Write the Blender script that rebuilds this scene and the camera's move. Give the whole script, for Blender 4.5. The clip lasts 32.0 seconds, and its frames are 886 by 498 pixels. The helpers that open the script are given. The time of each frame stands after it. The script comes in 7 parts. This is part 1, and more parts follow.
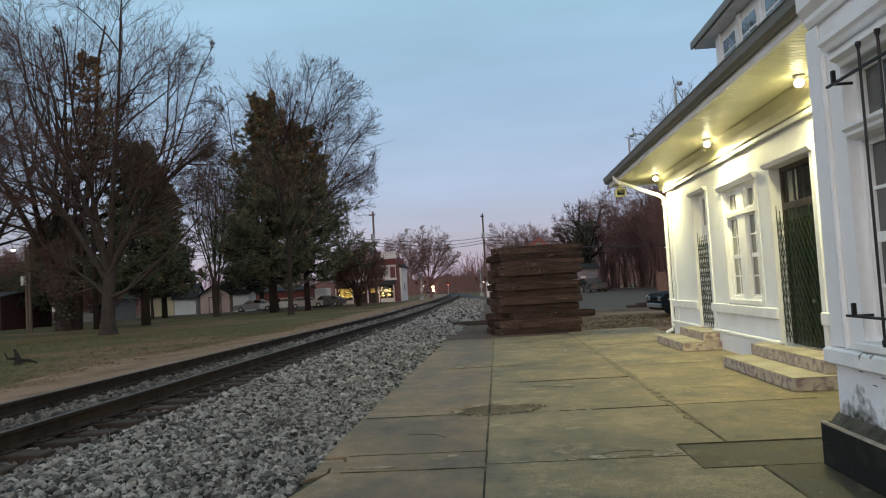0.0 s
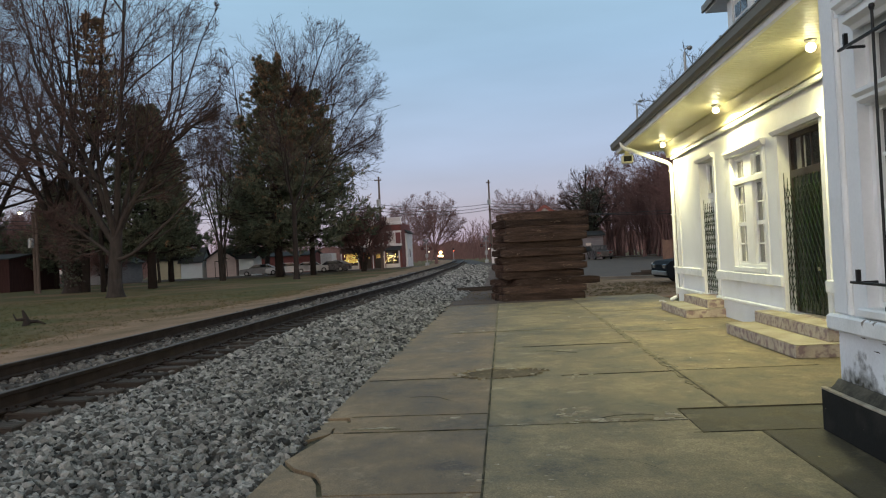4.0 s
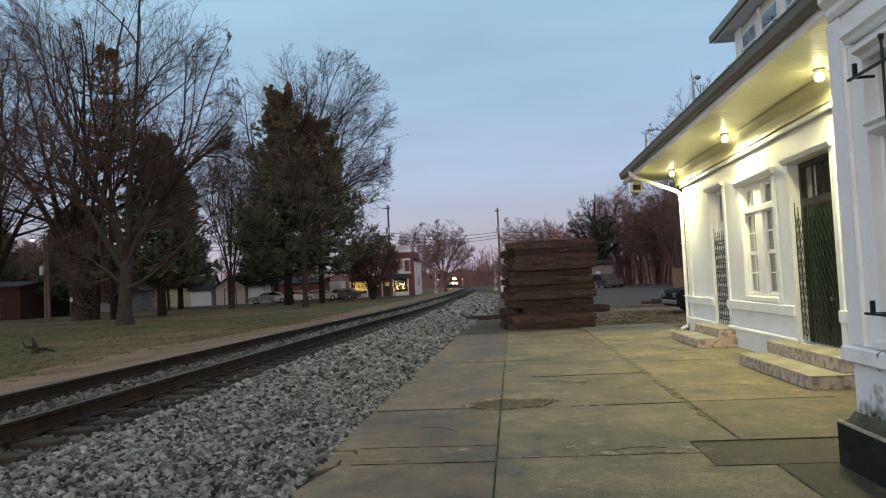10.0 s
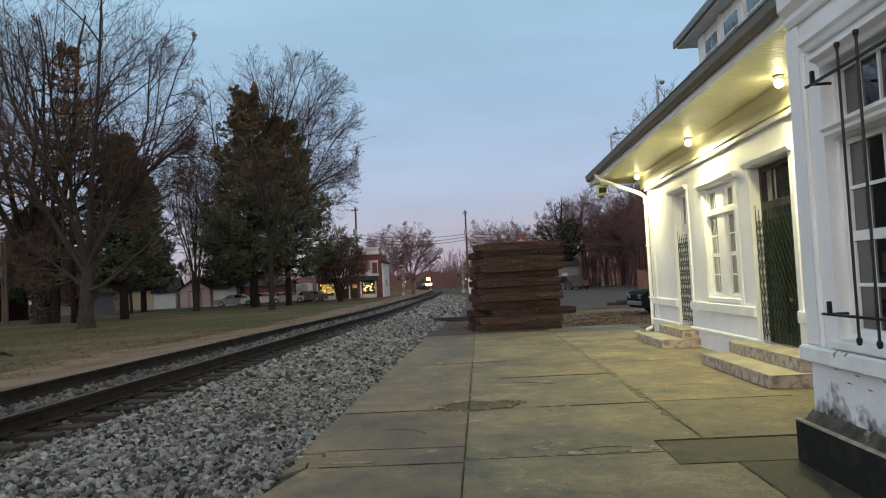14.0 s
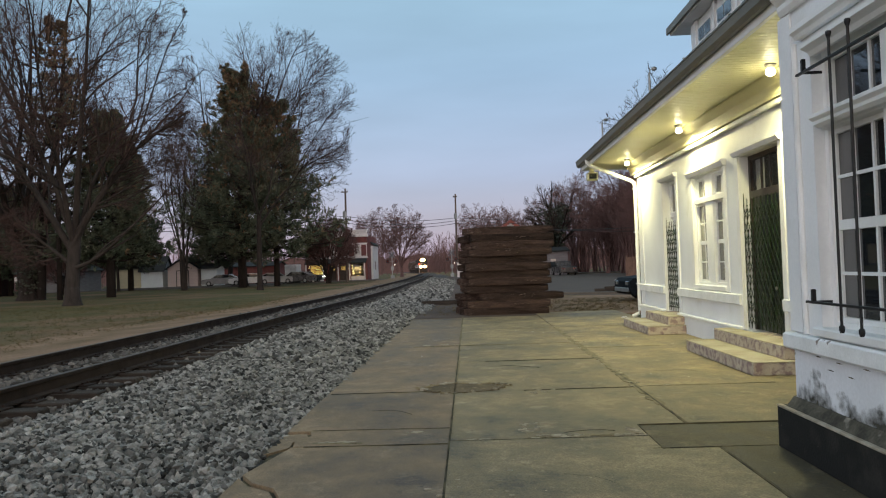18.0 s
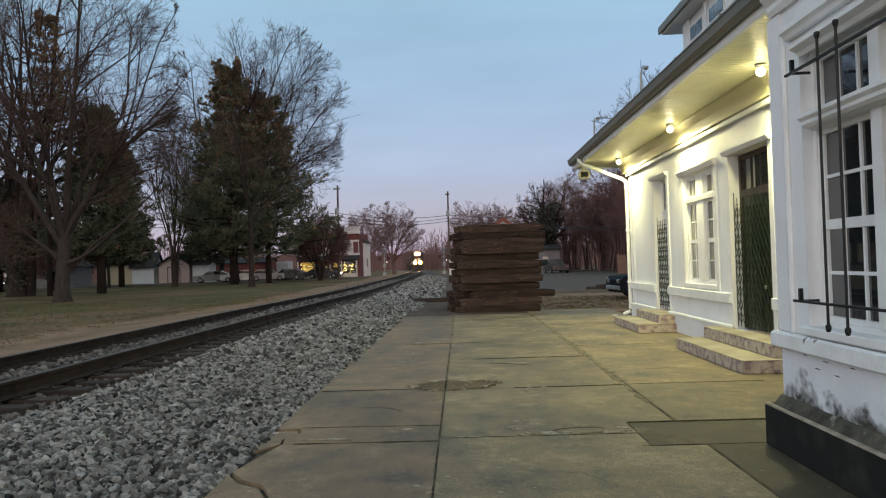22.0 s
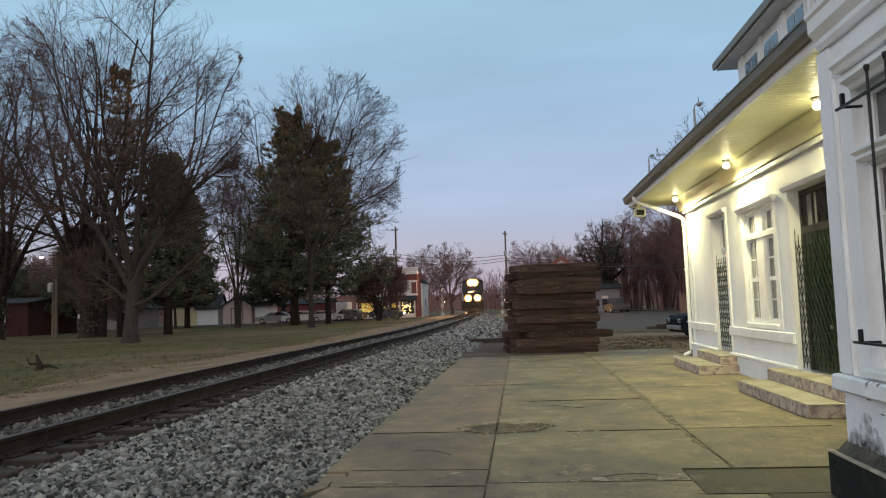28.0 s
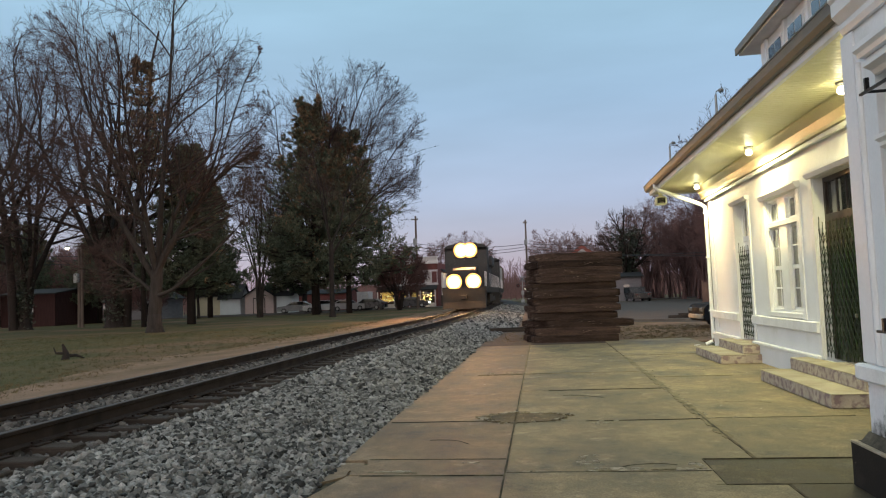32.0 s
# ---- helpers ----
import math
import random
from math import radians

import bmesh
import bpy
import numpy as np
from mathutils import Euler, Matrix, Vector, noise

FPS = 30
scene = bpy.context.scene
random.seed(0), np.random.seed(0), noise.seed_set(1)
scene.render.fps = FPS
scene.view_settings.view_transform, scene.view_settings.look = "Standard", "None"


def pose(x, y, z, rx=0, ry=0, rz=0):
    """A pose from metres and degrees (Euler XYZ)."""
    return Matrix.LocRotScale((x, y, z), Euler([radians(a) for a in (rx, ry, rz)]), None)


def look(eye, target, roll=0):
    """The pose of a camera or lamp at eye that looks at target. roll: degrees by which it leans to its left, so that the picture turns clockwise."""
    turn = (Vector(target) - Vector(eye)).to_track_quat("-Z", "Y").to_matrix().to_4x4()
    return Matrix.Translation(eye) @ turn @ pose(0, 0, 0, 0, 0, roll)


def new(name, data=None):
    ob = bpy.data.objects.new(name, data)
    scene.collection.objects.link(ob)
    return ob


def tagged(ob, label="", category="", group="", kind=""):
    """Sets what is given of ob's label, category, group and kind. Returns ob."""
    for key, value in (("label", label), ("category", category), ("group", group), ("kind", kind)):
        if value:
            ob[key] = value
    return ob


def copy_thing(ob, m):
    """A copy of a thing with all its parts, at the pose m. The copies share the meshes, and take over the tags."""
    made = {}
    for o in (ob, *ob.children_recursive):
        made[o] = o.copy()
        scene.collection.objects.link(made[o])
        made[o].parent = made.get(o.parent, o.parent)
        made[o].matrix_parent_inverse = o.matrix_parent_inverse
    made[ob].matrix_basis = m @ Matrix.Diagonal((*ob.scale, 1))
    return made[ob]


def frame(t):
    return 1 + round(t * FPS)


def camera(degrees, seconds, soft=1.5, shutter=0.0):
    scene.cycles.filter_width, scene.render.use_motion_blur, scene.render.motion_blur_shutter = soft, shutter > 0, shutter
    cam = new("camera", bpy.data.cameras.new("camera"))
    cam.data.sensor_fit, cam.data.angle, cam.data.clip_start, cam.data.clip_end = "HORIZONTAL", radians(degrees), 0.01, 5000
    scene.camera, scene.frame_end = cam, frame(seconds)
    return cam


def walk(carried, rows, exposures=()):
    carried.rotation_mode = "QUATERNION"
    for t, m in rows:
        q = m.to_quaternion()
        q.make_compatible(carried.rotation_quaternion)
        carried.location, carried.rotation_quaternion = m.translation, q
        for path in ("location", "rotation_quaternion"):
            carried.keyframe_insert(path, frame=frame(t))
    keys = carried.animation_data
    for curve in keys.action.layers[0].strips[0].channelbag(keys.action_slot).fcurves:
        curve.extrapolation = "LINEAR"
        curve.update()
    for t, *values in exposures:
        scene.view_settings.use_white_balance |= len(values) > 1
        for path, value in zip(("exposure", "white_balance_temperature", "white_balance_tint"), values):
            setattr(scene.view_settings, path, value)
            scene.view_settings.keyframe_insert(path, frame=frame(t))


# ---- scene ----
cam = camera(62.0, 32.0, soft=1.15)
PATH = [
    (0.0, (0.262, 0.474, 1.553), (-0.439, 10.435, 2.074), -3.48),
    (0.5, (0.263, 0.522, 1.536), (-0.490, 10.479, 2.075), -2.75),
    (1.0, (0.268, 0.516, 1.548), (-0.579, 10.466, 2.088), -2.79),
    (1.5, (0.271, 0.498, 1.544), (-0.634, 10.443, 2.069), -2.75),
    (2.0, (0.270, 0.491, 1.544), (-0.516, 10.447, 2.045), -3.02),
    (2.5, (0.268, 0.503, 1.546), (-0.503, 10.459, 2.070), -3.00),
    (3.0, (0.267, 0.505, 1.520), (-0.535, 10.470, 1.771), -3.13),
    (3.5, (0.273, 0.483, 1.529), (-0.503, 10.453, 1.544), -3.15),
    (5.5, (0.275, 0.501, 1.531), (-0.673, 10.450, 1.887), -2.05),
    (6.0, (0.270, 0.507, 1.530), (-0.620, 10.462, 1.873), -1.87),
    (6.5, (0.279, 0.490, 1.532), (-0.517, 10.454, 1.834), -2.45),
    (7.0, (0.281, 0.550, 1.532), (-0.558, 10.510, 1.842), -2.21),
    (7.5, (0.272, 0.574, 1.533), (-0.730, 10.516, 1.940), -2.24),
    (8.0, (0.277, 0.488, 1.545), (-0.712, 10.425, 2.068), -2.30),
    (8.5, (0.272, 0.484, 1.536), (-0.618, 10.432, 2.026), -2.35),
    (9.0, (0.271, 0.523, 1.531), (-0.583, 10.478, 1.947), -2.32),
    (9.5, (0.272, 0.521, 1.540), (-0.667, 10.469, 1.931), -2.67),
    (10.0, (0.277, 0.510, 1.543), (-0.627, 10.459, 1.996), -2.87),
    (10.5, (0.272, 0.512, 1.541), (-0.603, 10.463, 2.011), -2.23),
    (11.0, (0.270, 0.474, 1.543), (-0.471, 10.436, 1.999), -1.73),
    (11.5, (0.268, 0.454, 1.548), (-0.252, 10.434, 1.904), -1.54),
    (12.0, (0.266, 0.504, 1.545), (-0.077, 10.492, 1.908), -1.37),
    (12.5, (0.269, 0.495, 1.542), (-0.035, 10.486, 1.855), -1.21),
    (13.0, (0.268, 0.504, 1.540), (-0.073, 10.494, 1.819), -1.58),
    (13.5, (0.275, 0.507, 1.551), (-0.111, 10.495, 1.865), -2.64),
    (14.0, (0.275, 0.489, 1.543), (-0.192, 10.467, 2.001), -2.97),
    (14.5, (0.280, 0.496, 1.538), (-0.212, 10.479, 1.858), -3.18),
    (16.5, (0.276, 0.518, 1.535), (-0.193, 10.504, 1.778), -1.68),
    (17.0, (0.282, 0.500, 1.540), (-0.116, 10.488, 1.829), -2.32),
    (17.5, (0.277, 0.503, 1.534), (-0.082, 10.493, 1.810), -2.03),
    (18.0, (0.282, 0.492, 1.530), (-0.051, 10.484, 1.760), -2.00),
    (18.5, (0.280, 0.502, 1.530), (-0.045, 10.494, 1.741), -2.09),
    (19.0, (0.283, 0.497, 1.534), (-0.059, 10.488, 1.775), -2.42),
    (19.5, (0.282, 0.487, 1.532), (-0.097, 10.475, 1.834), -2.49),
    (20.0, (0.283, 0.486, 1.532), (-0.082, 10.475, 1.820), -2.59),
    (20.5, (0.290, 0.481, 1.529), (-0.086, 10.470, 1.818), -2.45),
    (21.0, (0.290, 0.474, 1.533), (-0.065, 10.464, 1.815), -2.51),
    (21.5, (0.301, 0.459, 1.524), (-0.007, 10.451, 1.772), -2.31),
    (22.0, (0.296, 0.479, 1.532), (0.066, 10.475, 1.724), -1.77),
    (22.5, (0.284, 0.522, 1.545), (-0.123, 10.511, 1.774), -2.14),
    (23.0, (0.299, 0.505, 1.558), (-0.456, 10.453, 2.245), -3.21),
    (23.5, (0.325, 0.605, 1.563), (-0.667, 10.517, 2.437), -2.29),
    (24.0, (0.362, 0.500, 1.543), (-0.902, 10.367, 2.568), -1.23),
    (24.5, (0.305, 0.434, 1.551), (-0.829, 10.318, 2.557), -2.74),
    (25.0, (0.300, 0.519, 1.543), (-0.760, 10.427, 2.388), -0.19),
    (25.5, (0.377, 0.490, 1.539), (-0.624, 10.418, 2.187), 0.78),
    (27.5, (0.417, 0.491, 1.552), (-0.395, 10.422, 2.396), -1.80),
    (28.0, (0.412, 0.486, 1.541), (-0.587, 10.407, 2.299), -2.08),
    (28.5, (0.422, 0.459, 1.539), (-0.633, 10.378, 2.239), -2.22),
    (29.0, (0.416, 0.484, 1.538), (-0.659, 10.408, 2.142), -2.46),
    (29.5, (0.420, 0.465, 1.544), (-0.739, 10.382, 2.097), -1.97),
    (30.0, (0.426, 0.459, 1.540), (-0.799, 10.370, 2.077), -2.12),
    (30.5, (0.429, 0.472, 1.543), (-0.872, 10.373, 2.066), -2.12),
    (31.0, (0.428, 0.453, 1.551), (-0.882, 10.349, 2.144), -2.25),
    (31.5, (0.428, 0.485, 1.555), (-0.838, 10.385, 2.169), -2.63),
    (32.0, (0.439, 0.504, 1.545), (-0.841, 10.402, 2.168), -2.25),
]
walk(cam, [(t, look(eye, target, roll)) for t, eye, target, roll in PATH])

# ---- light ----
world = bpy.data.worlds.new("dusk_sky")
scene.world = world
world.use_nodes = True
wn, wl = world.node_tree.nodes, world.node_tree.links
wn.clear()
sky = wn.new("ShaderNodeTexSky")
sky.sky_type, sky.sun_disc = "NISHITA", False
sky.sun_elevation, sky.sun_rotation = radians(2.0), radians(150)
tc, sep, ramp = wn.new("ShaderNodeTexCoord"), wn.new("ShaderNodeSeparateXYZ"), wn.new("ShaderNodeValToRGB")
wl.new(tc.outputs["Generated"], sep.inputs[0])
wl.new(sep.outputs["Z"], ramp.inputs[0])
stops = ((0.0, (0.46, 0.39, 0.52)), (0.05, (0.41, 0.41, 0.56)), (0.12, (0.36, 0.44, 0.65)), (0.25, (0.32, 0.48, 0.69)), (0.42, (0.33, 0.545, 0.70)), (1.0, (0.38, 0.57, 0.70)))
while len(ramp.color_ramp.elements) < len(stops):
    ramp.color_ramp.elements.new(0.5)
for e, (p, c) in zip(ramp.color_ramp.elements, stops):
    e.position, e.color = p, (*c, 1)
# thin streaks of high cloud
mapn, nz, cr = wn.new("ShaderNodeMapping"), wn.new("ShaderNodeTexNoise"), wn.new("ShaderNodeMapRange")
mapn.inputs["Scale"].default_value = (1.2, 1.2, 6.0)
wl.new(tc.outputs["Generated"], mapn.inputs[0])
wl.new(mapn.outputs[0], nz.inputs["Vector"])
nz.inputs["Scale"].default_value, nz.inputs["Detail"].default_value = 2.0, 5.0
cr.inputs[1].default_value, cr.inputs[2].default_value, cr.inputs[3].default_value, cr.inputs[4].default_value = 0.3, 0.75, 0.9, 1.1
wl.new(nz.outputs["Fac"], cr.inputs[0])
mul, bg1, bg2, add, wout = wn.new("ShaderNodeVectorMath"), wn.new("ShaderNodeBackground"), wn.new("ShaderNodeBackground"), wn.new("ShaderNodeAddShader"), wn.new("ShaderNodeOutputWorld")
mul.operation = "SCALE"
# the afterglow of the set sun stands low in the south, behind the platform's end
glow_y, glow_z, glow_f, glow_mix = wn.new("ShaderNodeMapRange"), wn.new("ShaderNodeMapRange"), wn.new("ShaderNodeMath"), wn.new("ShaderNodeMix")
for node, vals in ((glow_y, (0.35, -0.9, 0.0, 1.0)), (glow_z, (0.75, 0.0, 0.25, 1.0))):
    node.interpolation_type = "SMOOTHSTEP"
    for i, v in enumerate(vals):
        node.inputs[i + 1].default_value = v
wl.new(sep.outputs["Y"], glow_y.inputs[0])
wl.new(sep.outputs["Z"], glow_z.inputs[0])
glow_f.operation = "MULTIPLY"
wl.new(glow_y.outputs[0], glow_f.inputs[0])
wl.new(glow_z.outputs[0], glow_f.inputs[1])
glow_mix.data_type = "RGBA"
wl.new(glow_f.outputs[0], glow_mix.inputs[0])
wl.new(ramp.outputs[0], glow_mix.inputs[6])
glow_mix.inputs[7].default_value = (2.45, 2.15, 2.0, 1)
wl.new(glow_mix.outputs[2], mul.inputs[0])
wl.new(cr.outputs[0], mul.inputs["Scale"])
wl.new(mul.outputs[0], bg1.inputs[0])
wl.new(sky.outputs[0], bg2.inputs[0])
bg1.inputs[1].default_value, bg2.inputs[1].default_value = 0.99, 0.05
wl.new(bg1.outputs[0], add.inputs[0])
wl.new(bg2.outputs[0], add.inputs[1])
wl.new(add.outputs[0], wout.inputs[0])


def lamp(name, kind, m, power, color, size=0.1):
    data = bpy.data.lights.new(name, kind)
    data.energy, data.color = power, color
    if kind == "AREA":
        data.shape, data.size = "DISK", size
    elif kind == "SUN":
        data.angle = size
    else:
        data.shadow_soft_size = size
    ob = new(name, data)
    ob.matrix_world = m
    return ob


lamp("sun", "SUN", look((60, -80, 30), (0, 0, 0)), 0.15, (1.0, 0.85, 0.75), radians(40))
LAMP_SPOTS = ((4.27, 10.1, 3.988), (4.27, 14.25, 3.988), (4.27, 18.7, 3.988))
for spot in LAMP_SPOTS:
    lamp("eave_lamp", "AREA", Matrix.Translation((spot[0], spot[1], spot[2] - 0.2)), 90, (1.0, 0.92, 0.45), 0.14)


# ---- materials ----
def mat(name, base, rough=0.7, second=None, scale=6.0, fine=60.0, mix=(0.35, 0.7), bump=0.15, metal=0.0, var=0.12, stretch=(1, 1, 1), third=None, third_scale=1.0, third_range=(0.5, 0.65), rnd=0.0, island=0.0, dist=0.01):
    """Base colour, a second colour in blotches, a third in large patches, fine grain and relief."""
    m = bpy.data.materials.new(name)
    m.use_nodes = True
    n, l = m.node_tree.nodes, m.node_tree.links
    bs = n["Principled BSDF"]
    co, mp = n.new("ShaderNodeTexCoord"), n.new("ShaderNodeMapping")
    mp.inputs["Scale"].default_value = stretch
    l.new(co.outputs["Object"], mp.inputs[0])

    def noise_node(s, detail=5.0):
        t = n.new("ShaderNodeTexNoise")
        t.inputs["Scale"].default_value, t.inputs["Detail"].default_value = s, detail
        l.new(mp.outputs[0], t.inputs["Vector"])
        return t

    def ranged(src, a, b, c=0.0, d=1.0):
        r = n.new("ShaderNodeMapRange")
        for i, v in enumerate((a, b, c, d)):
            r.inputs[i + 1].default_value = v
        l.new(src, r.inputs[0])
        return r.outputs[0]

    def mixed(fac, a, b, blend="MIX"):
        x = n.new("ShaderNodeMix")
        x.data_type, x.blend_type = "RGBA", blend
        for sock, v in ((x.inputs[0], fac), (x.inputs[6], a), (x.inputs[7], b)):
            if isinstance(v, (tuple, float)):
                sock.default_value = (*v, 1) if isinstance(v, tuple) else v
            else:
                l.new(v, sock)
        return x.outputs[2]

    big, small = noise_node(scale), noise_node(fine, 3.0)
    col = mixed(ranged(big.outputs["Fac"], *mix), base, second or tuple(c * 0.75 for c in base))
    if third:
        col = mixed(ranged(noise_node(third_scale, 6.0).outputs["Fac"], *third_range), col, third)
    gain = ranged(small.outputs["Fac"], 0.25, 0.75, 1 - var, 1 + var)
    x = n.new("ShaderNodeVectorMath")
    x.operation = "SCALE"
    l.new(col, x.inputs[0])
    if rnd or island:
        src = n.new("ShaderNodeObjectInfo").outputs["Random"] if rnd else n.new("ShaderNodeNewGeometry").outputs["Random Per Island"]
        mm = n.new("ShaderNodeMath")
        mm.operation = "MULTIPLY"
        l.new(gain, mm.inputs[0])
        l.new(ranged(src, 0, 1, 1 - (rnd or island), 1 + (rnd or island)), mm.inputs[1])
        gain = mm.outputs[0]
    l.new(gain, x.inputs["Scale"])
    l.new(x.outputs[0], bs.inputs["Base Color"])
    l.new(ranged(big.outputs["Fac"], 0.2, 0.8, max(0.05, rough - 0.12), min(1, rough + 0.1)), bs.inputs["Roughness"])
    bs.inputs["Metallic"].default_value = metal
    if rough > 0.76:
        bs.inputs["Specular IOR Level"].default_value = 0.2
    if bump:
        b = n.new("ShaderNodeBump")
        b.inputs["Strength"].default_value, b.inputs["Distance"].default_value = bump, dist
        l.new(small.outputs["Fac"], b.inputs["Height"])
        l.new(b.outputs[0], bs.inputs["Normal"])
    return m


def glow(name, color, strength):
    m = bpy.data.materials.new(name)
    m.use_nodes = True
    bs = m.node_tree.nodes["Principled BSDF"]
    bs.inputs["Base Color"].default_value = (*color, 1)
    bs.inputs["Emission Color"].default_value = (*color, 1)
    bs.inputs["Emission Strength"].default_value = strength
    return m


def glass(name, tint, rough=0.03):
    m = bpy.data.materials.new(name)
    m.use_nodes = True
    bs = m.node_tree.nodes["Principled BSDF"]
    bs.inputs["Base Color"].default_value = (*tint, 1)
    bs.inputs["Roughness"].default_value = rough
    bs.inputs["Specular IOR Level"].default_value = 0.8
    bs.inputs["Coat Weight"].default_value = 0.6
    bs.inputs["Coat Roughness"].default_value = 0.02
    return m


def concrete(name, base, dark, pale):
    """Old cast concrete: broad damp stains, pale scoured areas, drawn-out streaks, grit and pits."""
    m = bpy.data.materials.new(name)
    m.use_nodes = True
    n, l = m.node_tree.nodes, m.node_tree.links
    bs, co = n["Principled BSDF"], n.new("ShaderNodeTexCoord")

    def field(scale, detail, a, b, stretch=(1, 1, 1), shift=0.0, rough=0.55):
        mp, t, r = n.new("ShaderNodeMapping"), n.new("ShaderNodeTexNoise"), n.new("ShaderNodeMapRange")
        mp.inputs["Scale"].default_value, mp.inputs["Location"].default_value = stretch, (shift, shift * 0.7, 0)
        t.inputs["Scale"].default_value, t.inputs["Detail"].default_value, t.inputs["Roughness"].default_value = scale, detail, rough
        r.inputs[1].default_value, r.inputs[2].default_value = a, b
        l.new(co.outputs["Object"], mp.inputs[0])
        l.new(mp.outputs[0], t.inputs["Vector"])
        l.new(t.outputs["Fac"], r.inputs[0])
        return r.outputs[0], t.outputs["Fac"]

    def blend(fac, a, b, kind="MIX"):
        x = n.new("ShaderNodeMix")
        x.data_type, x.blend_type = "RGBA", kind
        l.new(fac, x.inputs[0])
        for sock, v in ((x.inputs[6], a), (x.inputs[7], b)):
            if isinstance(v, tuple):
                sock.default_value = (*v, 1)
            else:
                l.new(v, sock)
        return x.outputs[2]

    stain, _ = field(0.9, 10, 0.40, 0.62, (1, 0.85, 1), 3.0, 0.7)
    scour, _ = field(2.2, 10, 0.55, 0.80, (1, 0.85, 1), 11.0, 0.72)
    streak, _ = field(3.4, 8, 0.46, 0.66, (1, 0.8, 1), 5.0, 0.7)
    blot, _ = field(9.0, 6, 0.52, 0.68, (1, 1, 1), 1.0, 0.65)
    grit, grit_h = field(85, 3, 0.25, 0.75)
    pale_spot, _ = field(26, 2, 0.70, 0.76, (1, 1, 1), 9.0)
    col = blend(stain, base, dark)
    col = blend(scour, col, pale)
    half = tuple(c * 0.6 for c in base)
    for fac, tone, share in ((streak, half, 0.85), (blot, half, 0.8), (pale_spot, tuple(c * 1.2 for c in pale), 0.55)):
        mu = n.new("ShaderNodeMath")
        mu.operation = "MULTIPLY"
        l.new(fac, mu.inputs[0])
        mu.inputs[1].default_value = share
        col = blend(mu.outputs[0], col, tone)
    r1, r2, gain, sc = n.new("ShaderNodeMapRange"), n.new("ShaderNodeMapRange"), n.new("ShaderNodeMath"), n.new("ShaderNodeVectorMath")
    l.new(n.new("ShaderNodeObjectInfo").outputs["Random"], r1.inputs[0])
    r1.inputs[3].default_value, r1.inputs[4].default_value = 0.84, 1.16
    l.new(grit, r2.inputs[0])
    r2.inputs[3].default_value, r2.inputs[4].default_value = 0.55, 1.45
    gain.operation, sc.operation = "MULTIPLY", "SCALE"
    l.new(r1.outputs[0], gain.inputs[0])
    l.new(r2.outputs[0], gain.inputs[1])
    l.new(col, sc.inputs[0])
    l.new(gain.outputs[0], sc.inputs["Scale"])
    l.new(sc.outputs[0], bs.inputs["Base Color"])
    rr = n.new("ShaderNodeMapRange")
    rr.inputs[3].default_value, rr.inputs[4].default_value = 0.8, 0.6
    l.new(stain, rr.inputs[0])
    l.new(rr.outputs[0], bs.inputs["Roughness"])
    bs.inputs["Specular IOR Level"].default_value = 0.35
    bp = n.new("ShaderNodeBump")
    bp.inputs["Strength"].default_value, bp.inputs["Distance"].default_value = 0.6, 0.008
    l.new(grit_h, bp.inputs["Height"])
    l.new(bp.outputs[0], bs.inputs["Normal"])
    return m


M_GRASS = mat("winter_grass", (0.064, 0.061, 0.019), 0.95, (0.104, 0.078, 0.032), 0.35, 25, (0.4, 0.62), 0.8, var=0.4, third=(0.15, 0.092, 0.05), third_scale=0.12, third_range=(0.5, 0.62), dist=0.04)
M_DIRT = mat("bare_dirt", (0.23, 0.142, 0.088), 0.95, (0.135, 0.09, 0.046), 0.6, 20, (0.4, 0.65), 0.6, var=0.25, dist=0.03)
M_ASPHALT = mat("old_asphalt", (0.075, 0.06, 0.05), 0.95, (0.10, 0.08, 0.066), 0.5, 40, bump=0.3, var=0.2)
M_CONC = concrete("stained_concrete", (0.285, 0.222, 0.125), (0.066, 0.053, 0.031), (0.46, 0.37, 0.22))
# darker trackside mix: the lamplight's falloff is put into the slab colour
M_CONC_DIM = concrete("dimmed_trackside_concrete", (0.240, 0.170, 0.102), (0.062, 0.045, 0.030), (0.38, 0.285, 0.18))
# darker olive-brown mix for the near slabs along the bay
M_CONC_OLIVE = concrete("dark_olive_concrete", (0.094, 0.073, 0.038), (0.028, 0.023, 0.014), (0.25, 0.19, 0.11))
M_LEDGE = mat("grimy_ledge", (0.10, 0.092, 0.07), 0.9, (0.045, 0.042, 0.033), 4, 50, (0.4, 0.62), 0.4, var=0.3, third=(0.26, 0.24, 0.2), third_scale=5, third_range=(0.6, 0.68))
M_CONC_OLD = mat("dark_concrete", (0.12, 0.10, 0.08), 0.8, (0.17, 0.14, 0.11), 1.5, 50, bump=0.3)
M_JOINT = mat("joint_dirt", (0.034, 0.029, 0.018), 0.95, (0.12, 0.10, 0.058), 5, 60, (0.42, 0.62), bump=0.4)
M_SAND = mat("sandy_joint_dust", (0.20, 0.165, 0.10), 0.95, (0.12, 0.10, 0.062), 6, 60, (0.4, 0.65), bump=0.4, var=0.25)
M_CHIP = mat("broken_concrete", (0.40, 0.36, 0.28), 0.9, (0.22, 0.19, 0.135), 8, 70, bump=0.5)
M_RUSTY = mat("rust_stain_patch", (0.125, 0.092, 0.05), 0.85, (0.082, 0.064, 0.04), 3.2, 60, bump=0.8, var=0.35, third=(0.24, 0.18, 0.11), third_scale=9, third_range=(0.6, 0.68))
M_STONE = mat("grey_ballast_stone", (0.205, 0.194, 0.176), 0.9, (0.095, 0.090, 0.081), 9, 70, bump=0.3, island=0.92, var=0.25)
